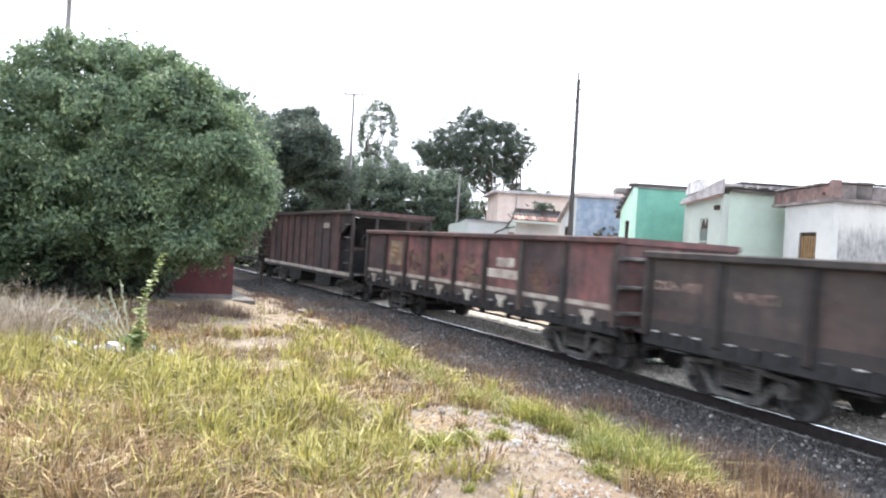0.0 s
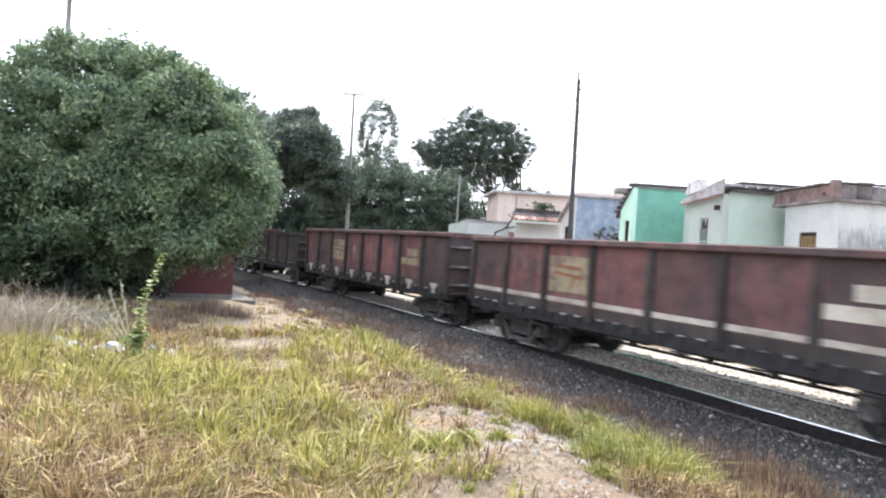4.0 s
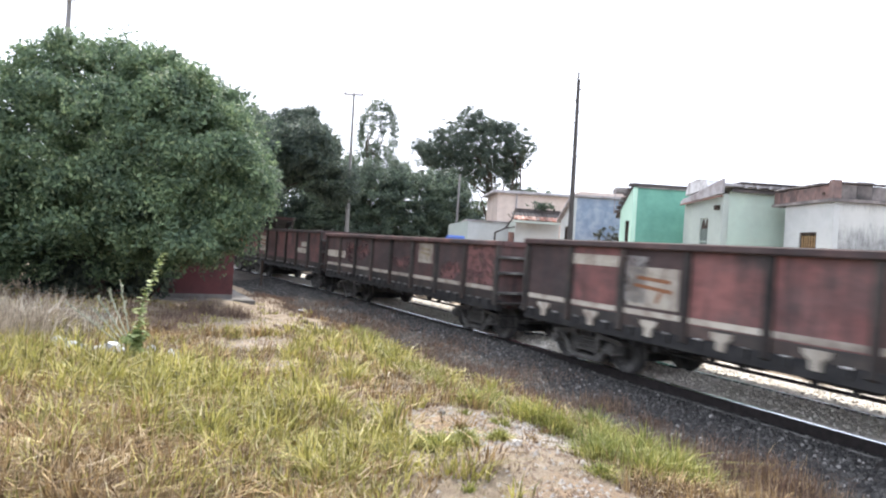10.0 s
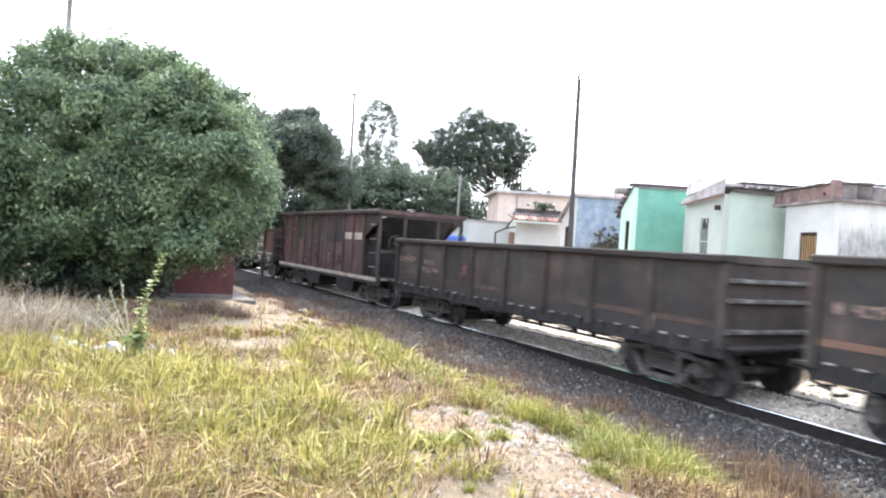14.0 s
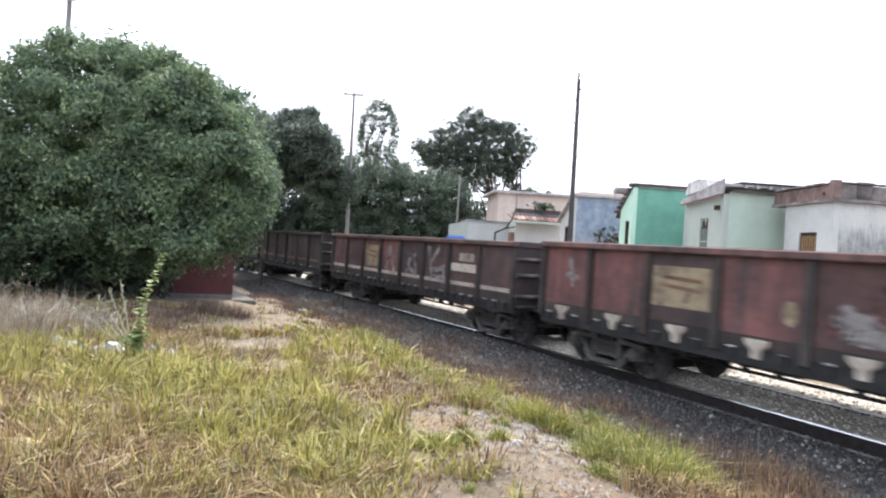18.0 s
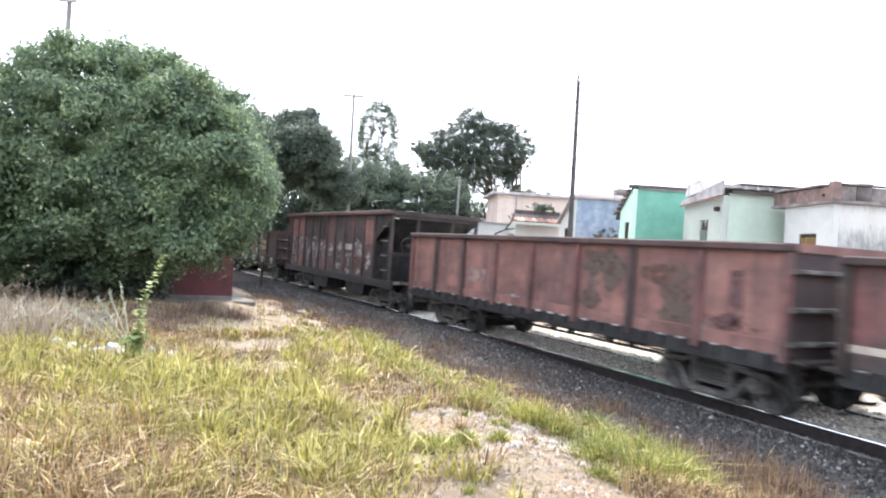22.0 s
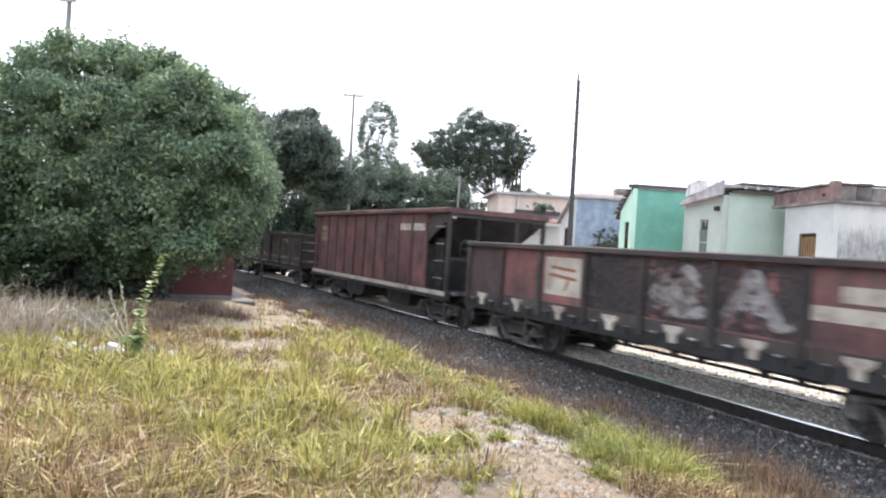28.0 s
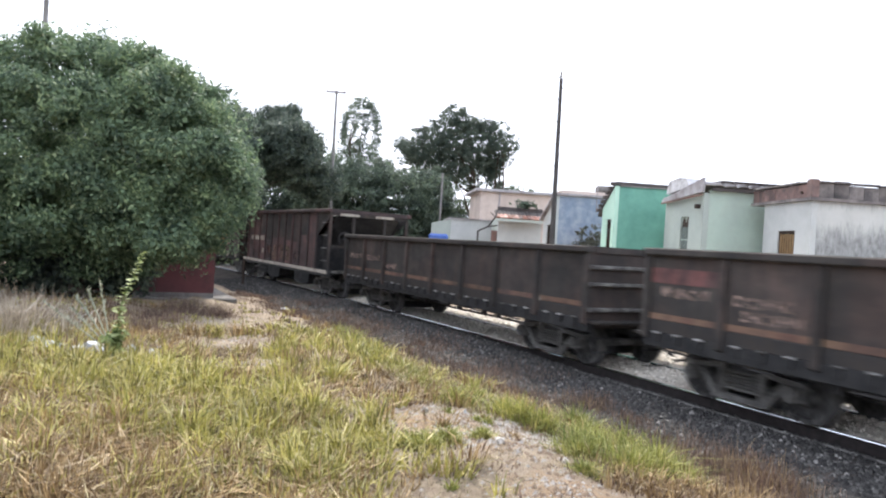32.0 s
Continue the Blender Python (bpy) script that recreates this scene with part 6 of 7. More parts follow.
tree("tree", (5.5, 62.0), (3.0, 0.2), [((4.6, 62, 5.2), (2.2, 2.0, 2.4)), ((7.5, 62, 5.8), (2.0, 2.0, 2.0)), ((9.2, 62, 6.2), (1.2, 1.4, 1.4))],
     260, 36, 0.5, 0.17, LEAF_MID, "green bushy tree behind the houses", 13)
tree("tree", (-18.5, 44.0), (3.0, 0.25), [((-22.0, 46, 5.0), (3.4, 2.4, 4.4)), ((-27.0, 45, 5.0), (3.4, 2.4, 4.2))],
     500, 36, 0.6, 0.2, LEAF_DARK, "dark green tree in deep shade", 15)


def shrub(x, y, r, h, n, size, mat, label, seed):
    rng = np.random.default_rng(seed)
    z = float(ground_z(x, y))
    ob = empty("shrub", pose(x, y, z), label, "shrub")
    q, c = leaves([((0, 0, h * 0.5), (r, r, h * 0.5))], n, 30, r * 0.28, size, rng, shell=(0.3, 1.0))
    placed("foliage", quads("foliage", q, mat), ob)
    for k in range(5):
        e = Vector(c[rng.integers(len(c))])
        part("stem", rod(bmesh.new(), (rng.normal() * 0.05, rng.normal() * 0.05, -0.1), e, 0.03, 0.01, 6), BARK, ob)
    return ob


shrub(6.70, 28.3, 0.66, 3.05, 170, 0.07, LEAF_DRY, "bushy grey-brown shrub against the blue wall", 21)
# dark-leaved bushes added in place of the shaded hollow under the crown
shrub(-14.5, 21.0, 3.2, 3.4, 330, 0.10, LEAF_DARK, "added dark bushes standing for the shade behind the big tree", 26)
shrub(-10.2, 19.5, 2.0, 2.8, 200, 0.10, LEAF_DARK, "added dark bushes standing for the shade under the tree", 27)
shrub(-9.0, 17.0, 1.2, 1.3, 130, 0.08, LEAF_DARK, "dark undergrowth added for the shade beside the hut", 28)
shrub(-11.6, 16.6, 1.5, 1.7, 170, 0.08, LEAF_DARK, "dark undergrowth added for the shade round the trunk", 29)
shrub(-7.6, 17.4, 0.9, 1.5, 110, 0.08, LEAF_DARK, "dark undergrowth added for the shade between tree and hut", 30)
shrub(-11.5, 14.6, 1.3, 1.3, 130, 0.08, LEAF_DARK, "dark undergrowth added for the shade below the big tree", 22)


# roof plants and a dead branch beside the tiled porch
shrub_top = leaves([((0, 0, 0.15), (0.9, 0.25, 0.22))], 40, 24, 0.14, 0.06, np.random.default_rng(61), shell=(0.2, 1.0))[0]
tagged(placed("roof_plants", quads("roof_plants", shrub_top, LEAF_MID), None, "", pose(5.05, 36.1, BASE + 3.62, 0, 0, 4)), "green plants growing on the small roof", "plants")
br = bmesh.new()
for a, b2, r in (((2.6, 3.0), (3.1, 3.25), 0.05), ((3.1, 3.25), (3.45, 3.75), 0.05), ((3.45, 3.75), (3.55, 4.15), 0.04), ((3.1, 3.25), (3.6, 3.35), 0.04), ((3.45, 3.75), (3.2, 4.0), 0.03)):
    rod(br, (a[0], 35.2, a[1]), (b2[0], 35.2, b2[1]), r, r * 0.8, 7)
rod(br, (2.6, 35.2, 0.7), (2.6, 35.2, 3.02), 0.06, 0.05, 7)
tagged(part("dead_branch", br, POLEWOOD), "dark bare dead branch standing before the shed", "branch")


# ---------------------------------------------------------------- grass and weeds
BARE = [(0.45, 6.5, 1.1, 1.25), (0.9, 7.6, 0.5, 0.35), (1.05, 4.5, 1.05, 0.95), (-2.0, 9.0, 0.85, 0.42), (-3.0, 11.3, 0.5, 0.85), (-4.6, 14.8, 1.5, 2.3), (-5.3, 20.5, 1.2, 5.0), (-6.2, 17.2, 1.2, 1.2)]


def off_way(x, y):
    """Distance outside the trodden bare patches."""
    best = np.full(len(x), 99.0)
    wob = 0.22 * np.sin(3.1 * x + 1.2 * y) * np.sin(2.7 * y - 0.8 * x)
    for cx, cy, rx, ry in BARE:
        best = np.minimum(best, (np.hypot((x - cx) / rx, (y - cy) / ry) - 1) * min(rx, ry) + wob)
    return best


def patch(x, y):
    return np.sin(1.3 * x + 0.8 * y + 0.5) * np.sin(1.1 * y - 0.7 * x) + 0.6 * np.sin(2.9 * x - 1.7 * y) * np.sin(2.3 * y + 1.9 * x + 1)


def blades(x, y, length, width, rng, lean=0.45, out=None):
    n = len(x)
    z = ground_z(x, y) - 0.01
    s, u = beside(x, y)
    z = np.where(u < 4.02, np.maximum(z, np.interp(u, [1.75, 2.5, 3.2, 4.0], [-0.20, -0.27, -0.24, -0.14])), z)
    z = z + np.interp(s, [10.5, 15.0], [0.0, 1.0]) * np.interp(u, [0.8, 1.1, 1.8, 2.7, 3.5], [0.0, 0.165, 0.19, 0.13, 0.0])
    a = rng.uniform(0, math.tau, n)
    if out is not None:
        a = out + rng.normal(size=n) * 0.7
    d = np.stack([np.cos(a), np.sin(a), np.zeros(n)], 1)
    f = rng.uniform(0, math.tau, n)
    side = np.stack([np.cos(f), np.sin(f), np.zeros(n)], 1) * (width * rng.uniform(0.6, 1.3, n))[:, None]
    k = np.abs(rng.normal(0, lean, n))[:, None]
    p0 = np.stack([x, y, z], 1)
    L = length[:, None]
    up = np.array([0, 0, 1.0])
    p1 = p0 + L * 0.55 * (up + d * k * 0.45)
    p2 = p1 + L * 0.5 * (up * (1 - 0.55 * np.minimum(k, 1.3)) + d * k * 1.15)
    lo = np.stack([p0 - side, p0 + side, p1 + side * 0.8, p1 - side * 0.8], 1)
    hi = np.stack([p1 - side * 0.8, p1 + side * 0.8, p2 + side * 0.12, p2 - side * 0.12], 1)
    return np.concatenate([lo, hi], 1).reshape(-1, 4, 3)


def field(name, mat, tufts, per, spread, len_range, width, keep, rng, label, category, depth=(3.6, 19.0), lean=0.45):
    """Tufts of blades where keep(x, y) is above a random draw, denser towards the camera."""
    y = depth[0] * (depth[1] / depth[0]) ** rng.uniform(0, 1, tufts)
    x = rng.uniform(-0.78, 0.70, tufts) * (y + 0.6)
    k = keep(x, y) > rng.uniform(0, 1, tufts)
    x, y = x[k], y[k]
    sz = rng.uniform(0.6, 1.25, len(x))
    X = np.repeat(x, per) + rng.normal(size=len(x) * per) * spread * np.repeat(sz, per)
    Y = np.repeat(y, per) + rng.normal(size=len(x) * per) * spread * np.repeat(sz, per)
    L = rng.uniform(*len_range, len(X)) * np.repeat(sz, per)
    out = np.arctan2(Y - np.repeat(y, per), X - np.repeat(x, per))
    q = blades(X, Y, L, width * (0.6 + Y / 9), rng, lean, out)
    ob = placed(name, quads(name, q, mat))
    return tagged(ob, label, category, kind="stuff")


LUSH = [(-0.84, 5.1, 0.55), (-0.5, 6.0, 0.5), (-1.6, 5.6, 0.6), (-1.9, 10.6, 0.55), (-0.4, 9.9, 0.55), (-4.0, 7.6, 0.9),
        (-3.2, 7.4, 0.8), (-2.4, 6.9, 0.8), (-1.6, 6.7, 0.7), (-1.2, 8.7, 0.45), (-2.3, 13.0, 0.5), (-0.9, 11.5, 0.6), (-5.2, 8.6, 0.8)]


def lush(x, y):
    """How far a place lies in one of the tall green clumps, 0 to 1."""
    v = np.zeros(len(x))
    for cx, cy, r in LUSH:
        v = np.maximum(v, np.exp(-((x - cx) ** 2 + (y - cy) ** 2) / (r * r)))
    return v


def grow(kind):
    def keep(x, y):
        s, u = beside(x, y)
        w = off_way(x, y)
        p = patch(x, y)
        g = lush(x, y)
        edge = np.clip((u - 4.0) / 0.5, 0, 1) * np.clip(w / 0.3, 0.015, 1)
        edge = edge * np.where((x > -0.1) & (y < 9.6) & (u < 6.4), 0.09 if kind != "under" else 0.5, 1.0) * np.clip(0.75 + 0.6 * patch(x * 3.1, y * 2.7), 0.3, 1)
        thin = np.where(y > 10, np.clip(1.5 - (y - 9) / 7, 0.2, 1), 1)
        gold = np.clip((-x - 0.8) / 1.2, 0, 1) * np.clip((6.6 - y) / 1.4, 0, 1)
        if kind == "tall":
            return np.clip(edge + g * 0.4 * (u > 4.1), 0, 1) * np.clip(1.5 * g ** 1.3, 0, 1) * (1 - 0.5 * gold)
        if kind == "low":
            return edge * thin * np.clip(0.5 + 0.5 * p, 0.12, 1) * (1 - 0.35 * gold)
        if kind == "straw":
            return np.exp(-(((x + 6.6) / 1.0) ** 2 + ((y - 9.9) / 1.0) ** 2)) * np.clip(0.6 + 0.9 * patch(x * 2.2, y * 2.2), 0.1, 1)
        if kind == "under":
            return edge * thin * np.clip(0.62 - 0.30 * p - 0.35 * g + 0.25 * gold, 0.2, 1)
        return edge * thin * np.clip(0.40 - 0.35 * p - 0.5 * g, 0.06, 1)
    return keep


WEEDY = [(2.7, 10.2, 0.6), (3.35, 7.6, 0.55), (3.1, 6.7, 0.5), (3.75, 6.9, 0.45), (2.6, 8.4, 0.6), (1.2, 11.2, 0.9), (0.3, 13.0, 1.1), (-0.6, 15.0, 1.2), (-1.6, 17.0, 1.2), (-2.3, 19.0, 1.3), (1.9, 9.6, 0.5), (3.1, 8.6, 0.5), (3.6, 8.0, 0.4)]


def strip(x, y):
    """Where brown weeds stand on the ballast's shoulder."""
    s, u = beside(x, y)
    v = 0.22 * np.clip(1 - np.abs(u - 3.9) / 1.3, 0, 1)
    for cx, cy, r in WEEDY:
        v = np.maximum(v, np.exp(-(((x - cx) / r) ** 2 + ((y - cy) / r) ** 2)))
    return v * np.clip((u - 1.9) / 0.5, 0, 1) * np.clip(0.75 + 0.9 * patch(x * 2.3 + 4, y * 1.7), 0.06, 1)


RNG = np.random.default_rng(17)
field("tall_grass", GRASS_GREEN, 5200, 26, 0.050, (0.12, 0.36), 0.0072, grow("tall"), RNG, "tall yellow-green grass clumps", "grass", lean=1.0)
field("grass", GRASS_GREEN, 4000, 24, 0.045, (0.08, 0.26), 0.0066, grow("low"), RNG, "short yellow-green uncut grass", "grass", lean=1.1)
field("dry_grass", GRASS_DRY, 8000, 20, 0.08, (0.05, 0.21), 0.0040, grow("dry"), RNG, "dry straw-coloured grass, matted", "grass", lean=1.2)
field("rusty_grass", GRASS_RUST, 7600, 24, 0.07, (0.06, 0.26), 0.0058, grow("under"), RNG, "rusty brown grass between the green tufts", "grass", lean=1.15)
field("dead_grass", GRASS_BROWN, 9000, 18, 0.09, (0.03, 0.14), 0.0048, grow("under"), RNG, "dead brown grass matted on the soil", "grass", lean=1.3)
field("straw_grass", GREY_STRAW, 11000, 26, 0.14, (0.12, 0.72), 0.0034, grow("straw"), RNG, "pale dead straw below the tree", "grass", depth=(8.0, 14.0), lean=1.25)
field("dead_weeds", GRASS_BROWN, 14000, 14, 0.06, (0.04, 0.20), 0.0030, strip, RNG, "withered brown weeds along the ballast", "weeds", depth=(5.0, 24.0), lean=0.6)
field("short_grass", GRASS_DRY, 5200, 12, 0.10, (0.02, 0.08), 0.003, lambda x, y: np.clip((beside(x, y)[1] - 4.1), 0, 0.6) * np.clip(0.5 + 0.6 * patch(x + 3, y), 0.05, 1), RNG, "sparse short dry stubble", "grass", depth=(3.6, 16.0), lean=1.2)


field("sparse_grass", GRASS_GREEN, 9000, 9, 0.07, (0.03, 0.12), 0.0046, lambda x, y: 0.30 * np.clip((beside(x, y)[1] - 4.4) / 0.6, 0, 1) * np.clip(0.5 + 0.9 * patch(x * 2.1 + 1, y * 1.9), 0.05, 1) * (y > 7.8), RNG,
      "sparse short green grass on the trodden soil", "grass", depth=(7.8, 20.0), lean=0.9)


def around(name, mat, n, per, length, label):
    """The same rough grass beside and behind the viewpoint."""
    x, y = RNG.uniform(-16, 7, n), RNG.uniform(-9, 13, n)
    k = (beside(x, y)[1] > 4.6) & ((y < 3.4) | (x < -0.80 * (y + 0.6)) | (x > 0.72 * (y + 0.6))) & (np.hypot(x, y) > 0.9)
    x, y = np.repeat(x[k], per), np.repeat(y[k], per)
    dx, dy = RNG.normal(size=len(x)) * 0.08, RNG.normal(size=len(x)) * 0.08
    q = blades(x + dx, y + dy, RNG.uniform(*length, len(x)), 0.0065 + 0.0 * x, RNG, 0.9, np.arctan2(dy, dx))
    tagged(placed(name, quads(name, q, mat)), label, "grass", kind="stuff")


around("grass", GRASS_GREEN, 5200, 14, (0.08, 0.28), "rough yellow-green grass")
around("dry_grass", GRASS_RUST, 6500, 12, (0.05, 0.22), "rough dry brown grass")


def tussock(x, y, r, h, n, mat, label):
    """One clump of grass, its blades leaning outwards from the middle."""
    a, k = RNG.uniform(0, math.tau, n), np.abs(RNG.normal(size=n)) * 0.55
    X, Y = x + r * k * np.cos(a), y + r * k * np.sin(a) * 0.8
    q = blades(X, Y, h * RNG.uniform(0.35, 1.1, n) * np.clip(1.15 - 0.35 * k, 0.4, 1.2), 0.0052 + 0.0016 * RNG.uniform(size=n), RNG, 1.05, a)
    tagged(placed("grass_tussock", quads("grass_tussock", q, mat)), label, "grass", kind="stuff")


def weed_clump(x, y, r, h, n, mat=GRASS_BROWN):
    """A loose stand of thin withered weeds on the ballast."""
    X, Y = x + RNG.normal(size=n) * r * 0.6, y + RNG.normal(size=n) * r * 0.6
    q = blades(X, Y, h * RNG.uniform(0.3, 1.1, n), 0.0028 + 0.0012 * RNG.uniform(size=n), RNG, 0.5)
    tagged(placed("withered_weeds", quads("withered_weeds", q, mat)), "withered reddish brown weeds standing on bare ground", "weeds", kind="stuff")


for x, y, r, h in ((2.74, 11.0, 0.45, 0.30), (3.75, 7.9, 0.45, 0.32), (3.45, 7.1, 0.40, 0.30), (3.9, 7.3, 0.40, 0.28), (2.97, 9.4, 0.50, 0.26), (1.04, 12.2, 0.6, 0.26), (3.6, 8.7, 0.45, 0.26), (1.3, 11.4, 0.6, 0.24), (0.4, 13.2, 0.7, 0.26),
                   (-0.1, 14.6, 0.8, 0.24), (-0.9, 15.8, 0.8, 0.24), (-1.8, 18.6, 0.9, 0.22), (2.5, 8.5, 0.45, 0.24), (3.05, 7.7, 0.4, 0.26), (1.9, 10.4, 0.6, 0.22), (3.0, 6.6, 0.35, 0.26), (3.3, 6.3, 0.35, 0.24)):
    weed_clump(x, y, r, h, 210)
for x, y, r, h in ((3.7, 7.8, 0.40, 0.40), (3.45, 7.1, 0.38, 0.40), (3.85, 7.2, 0.36, 0.36), (3.1, 6.6, 0.34, 0.34), (3.5, 6.5, 0.34, 0.32), (2.7, 10.8, 0.3, 0.30), (1.2, 11.6, 0.4, 0.24)):
    weed_clump(x, y, r, h, 60, GRASS_RUST)
    weed_clump(x + 0.1, y, r, h * 0.9, 170)
for x, y, r, h in ((-5.32, 13.1, 0.35, 0.34), (-4.76, 13.1, 0.32, 0.30), (-5.55, 15.6, 0.4, 0.36), (-4.5, 14.6, 0.38, 0.32), (-5.7, 12.6, 0.3, 0.3), (-5.5, 14.2, 0.35, 0.3), (-4.9, 12.2, 0.3, 0.22), (-6.6, 12.4, 0.5, 0.4), (-7.6, 12.6, 0.5, 0.44)):
    weed_clump(x, y, r, h, 260)
for k in range(16):
    p, _ = on_track(9.0 + 1.05 * k, 3.5 + 1.0 * math.sin(k * 2.3))
    weed_clump(p.x, p.y, 0.85, 0.18, 900)
for x, y, r, h in ((0.45, 8.5, 0.30, 0.26), (0.75, 9.0, 0.28, 0.24), (1.25, 7.9, 0.28, 0.30), (1.05, 8.15, 0.25, 0.24), (1.48, 7.7, 0.25, 0.26), (2.02, 7.7, 0.34, 0.30), (1.62, 6.55, 0.24, 0.26), (2.2, 7.1, 0.32, 0.32), (1.85, 6.8, 0.25, 0.28),
                   (2.45, 6.9, 0.30, 0.34), (2.0, 6.3, 0.30, 0.34), (2.3, 6.45, 0.30, 0.36), (1.95, 8.2, 0.22, 0.30), (1.72, 7.15, 0.22, 0.28), (2.62, 6.6, 0.2, 0.26), (0.10, 5.75, 0.14, 0.16), (-0.02, 5.9, 0.14, 0.16), (0.28, 6.0, 0.12, 0.16), (0.62, 6.2, 0.10, 0.10), (1.5, 5.9, 0.14, 0.13),
                   (-0.75, 11.2, 0.4, 0.30), (-0.2, 10.0, 0.3, 0.28), (-1.3, 13.2, 0.5, 0.34), (-1.7, 14.6, 0.5, 0.30), (0.0, 9.2, 0.3, 0.24)):
    tussock(x, y, r * 1.1, h * 1.05, 260, GRASS_LUSH, "bright green grass tussock beside the ballast")
    tussock(x + 0.03, y - 0.04, r * 0.95, h * 0.8, 150, GRASS_GREEN, "yellowing grass tussock beside the ballast")
    # short brown blades double as the shadow depth at the tussock's foot
    tussock(x, y, r * 1.5, h * 0.45, 110, GRASS_BROWN, "dead brown blades darkening a grass tussock's foot like shade")


# ---------------------------------------------------------------- tall weed, litter and stones
def tall_weed(x, y):
    rng = np.random.default_rng(31)
    z = float(ground_z(x, y))
    ob = empty("weed", pose(x, y, z - 0.02), "tall leafy green weed with dry seed stalks", "weed")
    pts = [Vector((0.02 * math.sin(k), 0, 0.16 * k)) + Vector((0.30 * (k / 9) ** 1.7, 0, -0.05 * (k / 9) ** 3)) for k in range(10)]
    bm = bmesh.new()
    rings = [[bm.verts.new(q + Vector((0.011 * (1 - k / 12) * math.cos(i), 0.011 * (1 - k / 12) * math.sin(i), 0))) for i in np.arange(6) * math.tau / 6] for k, q in enumerate(pts)]
    for r0, r1 in zip(rings, rings[1:]):
        for i in range(6):
            bm.faces.new((r0[i], r0[(i + 1) % 6], r1[(i + 1) % 6], r1[i]))
    part("stem", bm, LEAF_WEED, ob)
    for k in range(90):
        t = k / 90 * 8.9
        i = int(t)
        p = pts[i].lerp(pts[i + 1], t - i)
        size = 0.12 * (1.15 - 0.6 * k / 90)
        a = k * 2.4 + rng.normal() * 0.6
        size *= rng.uniform(0.65, 1.25)
        d = Vector((math.cos(a), math.sin(a), rng.uniform(-0.3, 0.6))).normalized()
        w = Vector((-math.sin(a), math.cos(a), 0)) * size * 0.46
        bm = bmesh.new()
        vs = [bm.verts.new(v) for v in (p, p + d * size * 0.5 - w, p + d * size + Vector((0, 0, -0.02)), p + d * size * 0.5 + w)]
        bm.faces.new((vs[0], vs[1], vs[2]))
        bm.faces.new((vs[0], vs[2], vs[3]))
        part("leaf", bm, LEAF_WEED, ob)
    for dx, dz, b0 in ((-0.98, 0.92, 0.2), (-0.66, 0.86, 0.25), (-0.60, 1.02, 0.3), (-0.47, 1.14, 0.3), (-0.33, 1.26, 0.35)):
        a, e = Vector((-0.08, 0.1, b0 * 0.6)), Vector((dx * 1.06 - 0.02, 0.35, dz * 0.86 - 0.14))
        bm = rod(bmesh.new(), a, e, 0.008, 0.006, 5)
        for k in range(14):
            q = a.lerp(e, 0.45 + 0.55 * k / 13)
            o = Vector(rng.normal(size=3)) * 0.012
            rod(bm, q, q + o * 1.6 + Vector((0, 0, 0.03)), 0.011, 0.004, 5)
        part("seed_stalk", bm, STALK, ob, "dry pale seed stalk")
    q, _ = leaves([((0.0, 0, 0.22), (0.15, 0.16, 0.22))], 20, 16, 0.06, 0.045, rng, shell=(0.2, 1.0))
    placed("foliage", quads("foliage", q, LEAF_WEED), ob)


tall_weed(-3.74, 8.5)


def crumpled(name, x, y, w, h, mat, label, category, seed):
    """A crushed, irregular lump resting on the ground."""
    rng = random.Random(seed)
    bm = bmesh.new()
    bmesh.ops.create_icosphere(bm, subdivisions=2, radius=1)
    for v in bm.verts:
        k = 0.72 + 0.5 * noise.noise(v.co * 1.7 + Vector((seed, 0, 0))) + rng.uniform(-0.08, 0.08)
        v.co = Vector((v.co.x * k * w, v.co.y * k * w * 0.7, max(v.co.z * k * h, -h * 0.5)))
    ob = part(name, bm, mat, None, "", pose(x, y, float(ground_z(x, y)) + h * 0.3, 0, 0, rng.uniform(0, 360)))
    return tagged(ob, label, category)


for i, (x, y, w, h) in enumerate(((-4.05, 20.4, 0.26, 0.12), (-4.6, 8.75, 0.22, 0.15), (-4.25, 8.95, 0.26, 0.15), (-4.95, 9.0, 0.18, 0.14), (-3.75, 9.05, 0.13, 0.12), (-3.45, 8.95, 0.10, 0.10), (-0.85, 15.9, 0.12, 0.09), (-0.2, 16.4, 0.12, 0.10), (2.94, 6.95, 0.07, 0.09), (-3.6, 9.6, 0.1, 0.06), (-1.05, 7.8, 0.03, 0.07), (0.55, 7.6, 0.025, 0.06))):
    crumpled("litter", x, y, w, h, LITTER, "crumpled white plastic litter on the ground", "litter", i + 2)
for i, (x, y, w, h) in enumerate(((-1.05, 15.3, 0.17, 0.12), (-0.25, 15.9, 0.16, 0.11), (-1.9, 15.9, 0.2, 0.12), (-2.05, 15.6, 0.13, 0.1), (1.36, 6.1, 0.06, 0.05), (0.75, 6.0, 0.08, 0.05), (0.1, 7.2, 0.06, 0.05), (1.5, 7.2, 0.07, 0.05), (0.9, 7.35, 0.05, 0.04), (-0.2, 6.6, 0.05, 0.04))):
    crumpled("stone", x, y, w, h, STONE, "pale rounded stone lying on the soil", "stone", i + 40)
rngs = random.Random(8)
bm = bmesh.new()
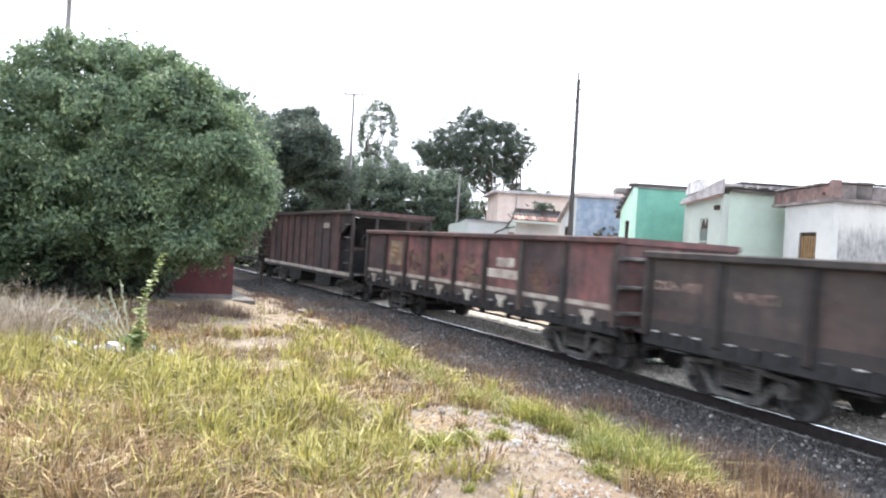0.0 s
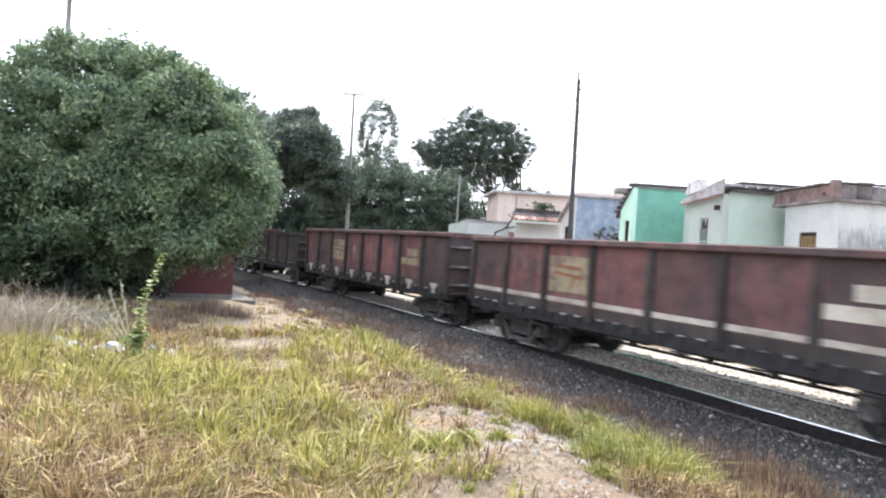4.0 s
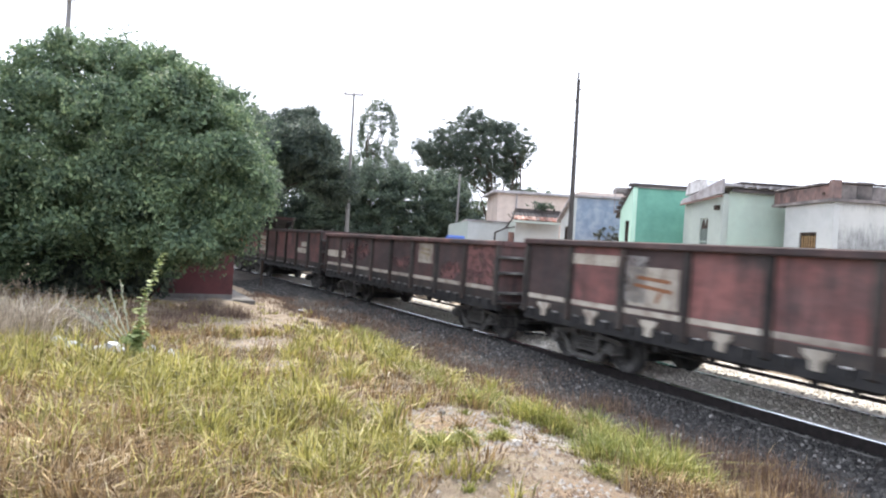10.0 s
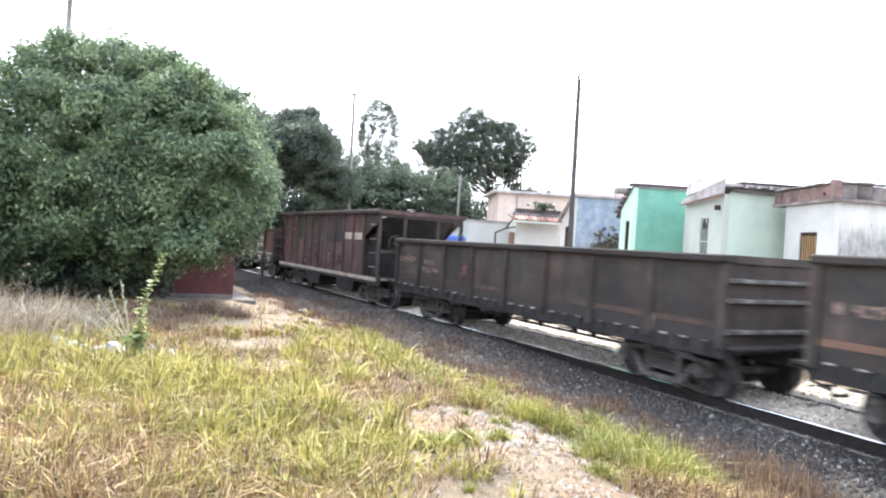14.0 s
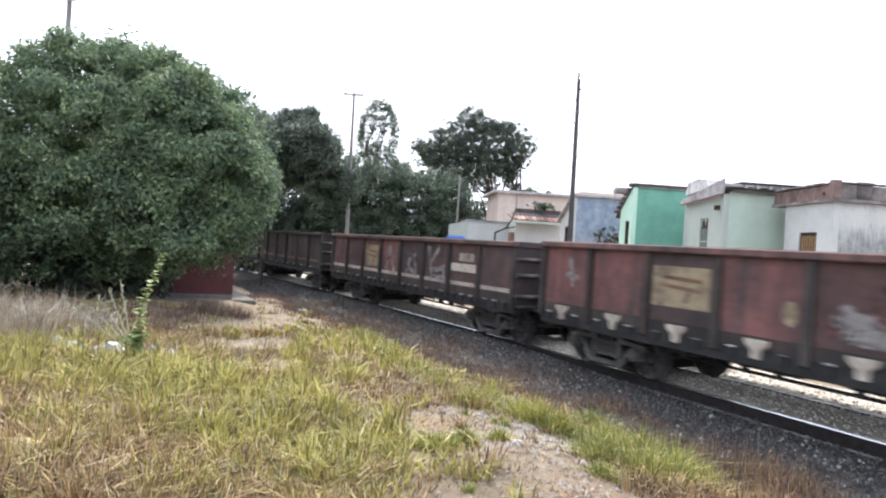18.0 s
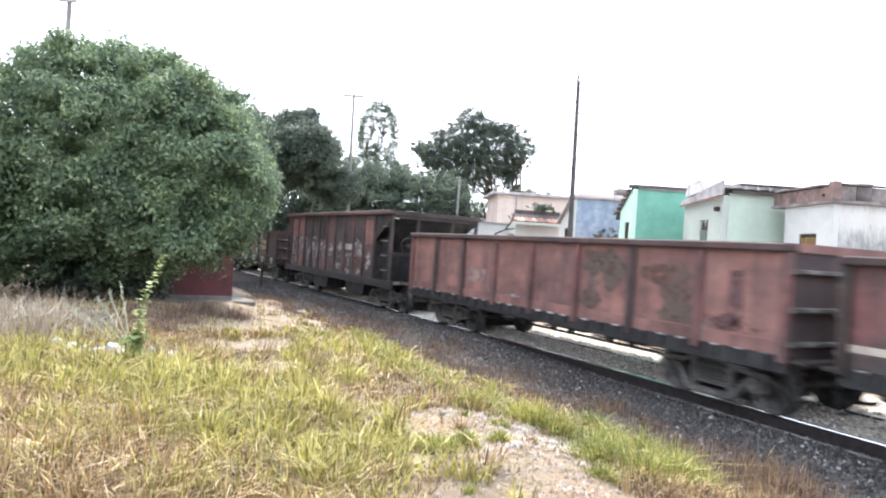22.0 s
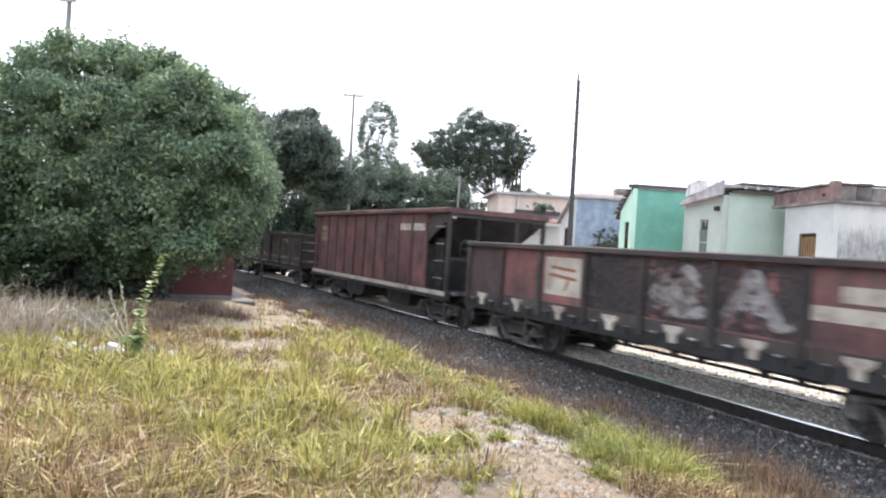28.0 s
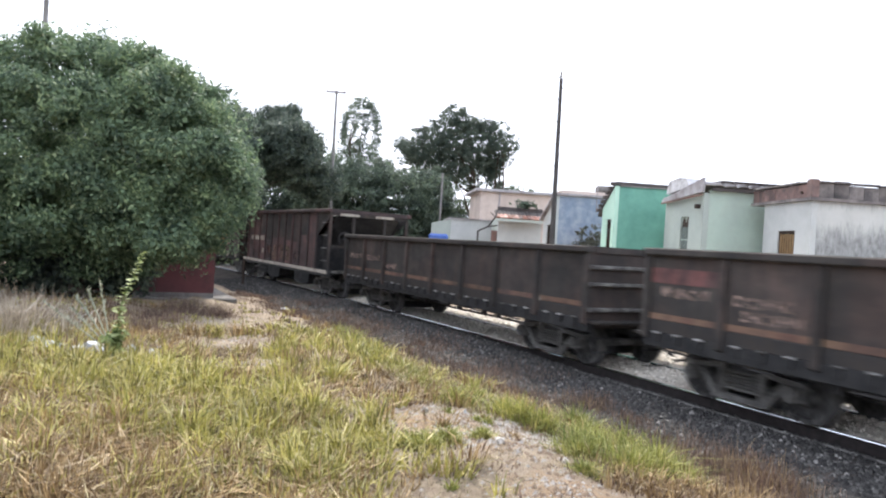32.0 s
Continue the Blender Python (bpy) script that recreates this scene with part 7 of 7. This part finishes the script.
for k in range(4200):
    cx, cy, rx, ry = BARE[rngs.choice((0, 0, 0, 1, 1, 2, 2, 3, 4, 5))]
    x, y, r = cx + rngs.gauss(0, 0.55) * rx, cy + rngs.gauss(0, 0.55) * ry, 0.006 + 0.03 * rngs.random() ** 3
    z = float(ground_z(x, y))
    v = [bm.verts.new((x + r * rngs.uniform(0.6, 1.2) * math.cos(a), y + r * rngs.uniform(0.6, 1.2) * math.sin(a), z - 0.004)) for a in (0.2, 1.6, 2.9, 4.4)]
    t = bm.verts.new((x + rngs.uniform(-0.3, 0.3) * r, y, z + r * rngs.uniform(0.5, 0.9)))
    for i in range(4):
        bm.faces.new((v[i], v[(i + 1) % 4], t))
grit = part("grit", bm, STONE)
bm = bmesh.new()
for k in range(3600):
    cx, cy, rx, ry = BARE[rngs.choice((0, 0, 0, 1, 1, 2, 2, 3, 4))]
    x, y, r = cx + rngs.gauss(0, 0.6) * rx, cy + rngs.gauss(0, 0.6) * ry, 0.008 + 0.028 * rngs.random() ** 2.5
    z = float(ground_z(x, y))
    v = [bm.verts.new((x + r * rngs.uniform(0.6, 1.3) * math.cos(a), y + r * rngs.uniform(0.6, 1.3) * math.sin(a), z - 0.004)) for a in (0.2, 1.3, 2.5, 3.8, 5.0)]
    t = bm.verts.new((x + rngs.uniform(-0.3, 0.3) * r, y, z + r * rngs.uniform(0.4, 0.8)))
    for i in range(5):
        bm.faces.new((v[i], v[(i + 1) % 5], t))
tagged(part("clods", bm, CLOD), "small brown clods of dry soil", "soil", kind="stuff")
for k in range(16):
    cx, cy, rx, ry = BARE[k % 3]
    tussock(cx + rngs.uniform(-0.8, 0.8) * rx, cy + rngs.uniform(-0.8, 0.8) * ry, 0.07, 0.09, 60, GRASS_LUSH if k % 2 else GRASS_RUST, "tiny grass tuft on bare soil")
tagged(grit, "scattered pale grit and small stones on bare soil", "grit", kind="stuff")
rb = np.random.default_rng(44)
for x, y, k in ((-4.35, 10.9, 1.0), (-5.2, 15.4, 1.3), (-4.4, 15.0, 1.1), (-6.2, 14.0, 1.2), (-1.4, 14.4, 0.8), (-4.9, 11.3, 0.8), (-2.9, 9.9, 0.5)):
    m = 420
    q = blades(x + rb.normal(size=m) * 0.16 * k, y + rb.normal(size=m) * 0.14 * k, rb.uniform(0.08, 0.38, m) * k, 0.004 + 0.0 * rb.uniform(size=m), rb, 0.9)
    tagged(placed("dead_bush", quads("dead_bush", q, GRASS_BROWN)), "low withered brown bush of thin twigs on bare soil", "bush")
q, _ = leaves([((0, 0, 0), (0.35, 0.3, 0.3))], 26, 12, 0.1, 0.06, np.random.default_rng(45), shell=(0.2, 1))
part_mat = leafy("orange_withered_leaves", [(0.0, (0.28, 0.09, 0.04)), (0.5, (0.40, 0.17, 0.08)), (1.0, (0.45, 0.28, 0.15))])
spray = placed("withered_spray", quads("withered_spray", q, part_mat), None, "", pose(-5.2, 17.2, 2.0))
tagged(spray, "withered orange leaf spray hanging in the tree", "foliage")

motions()
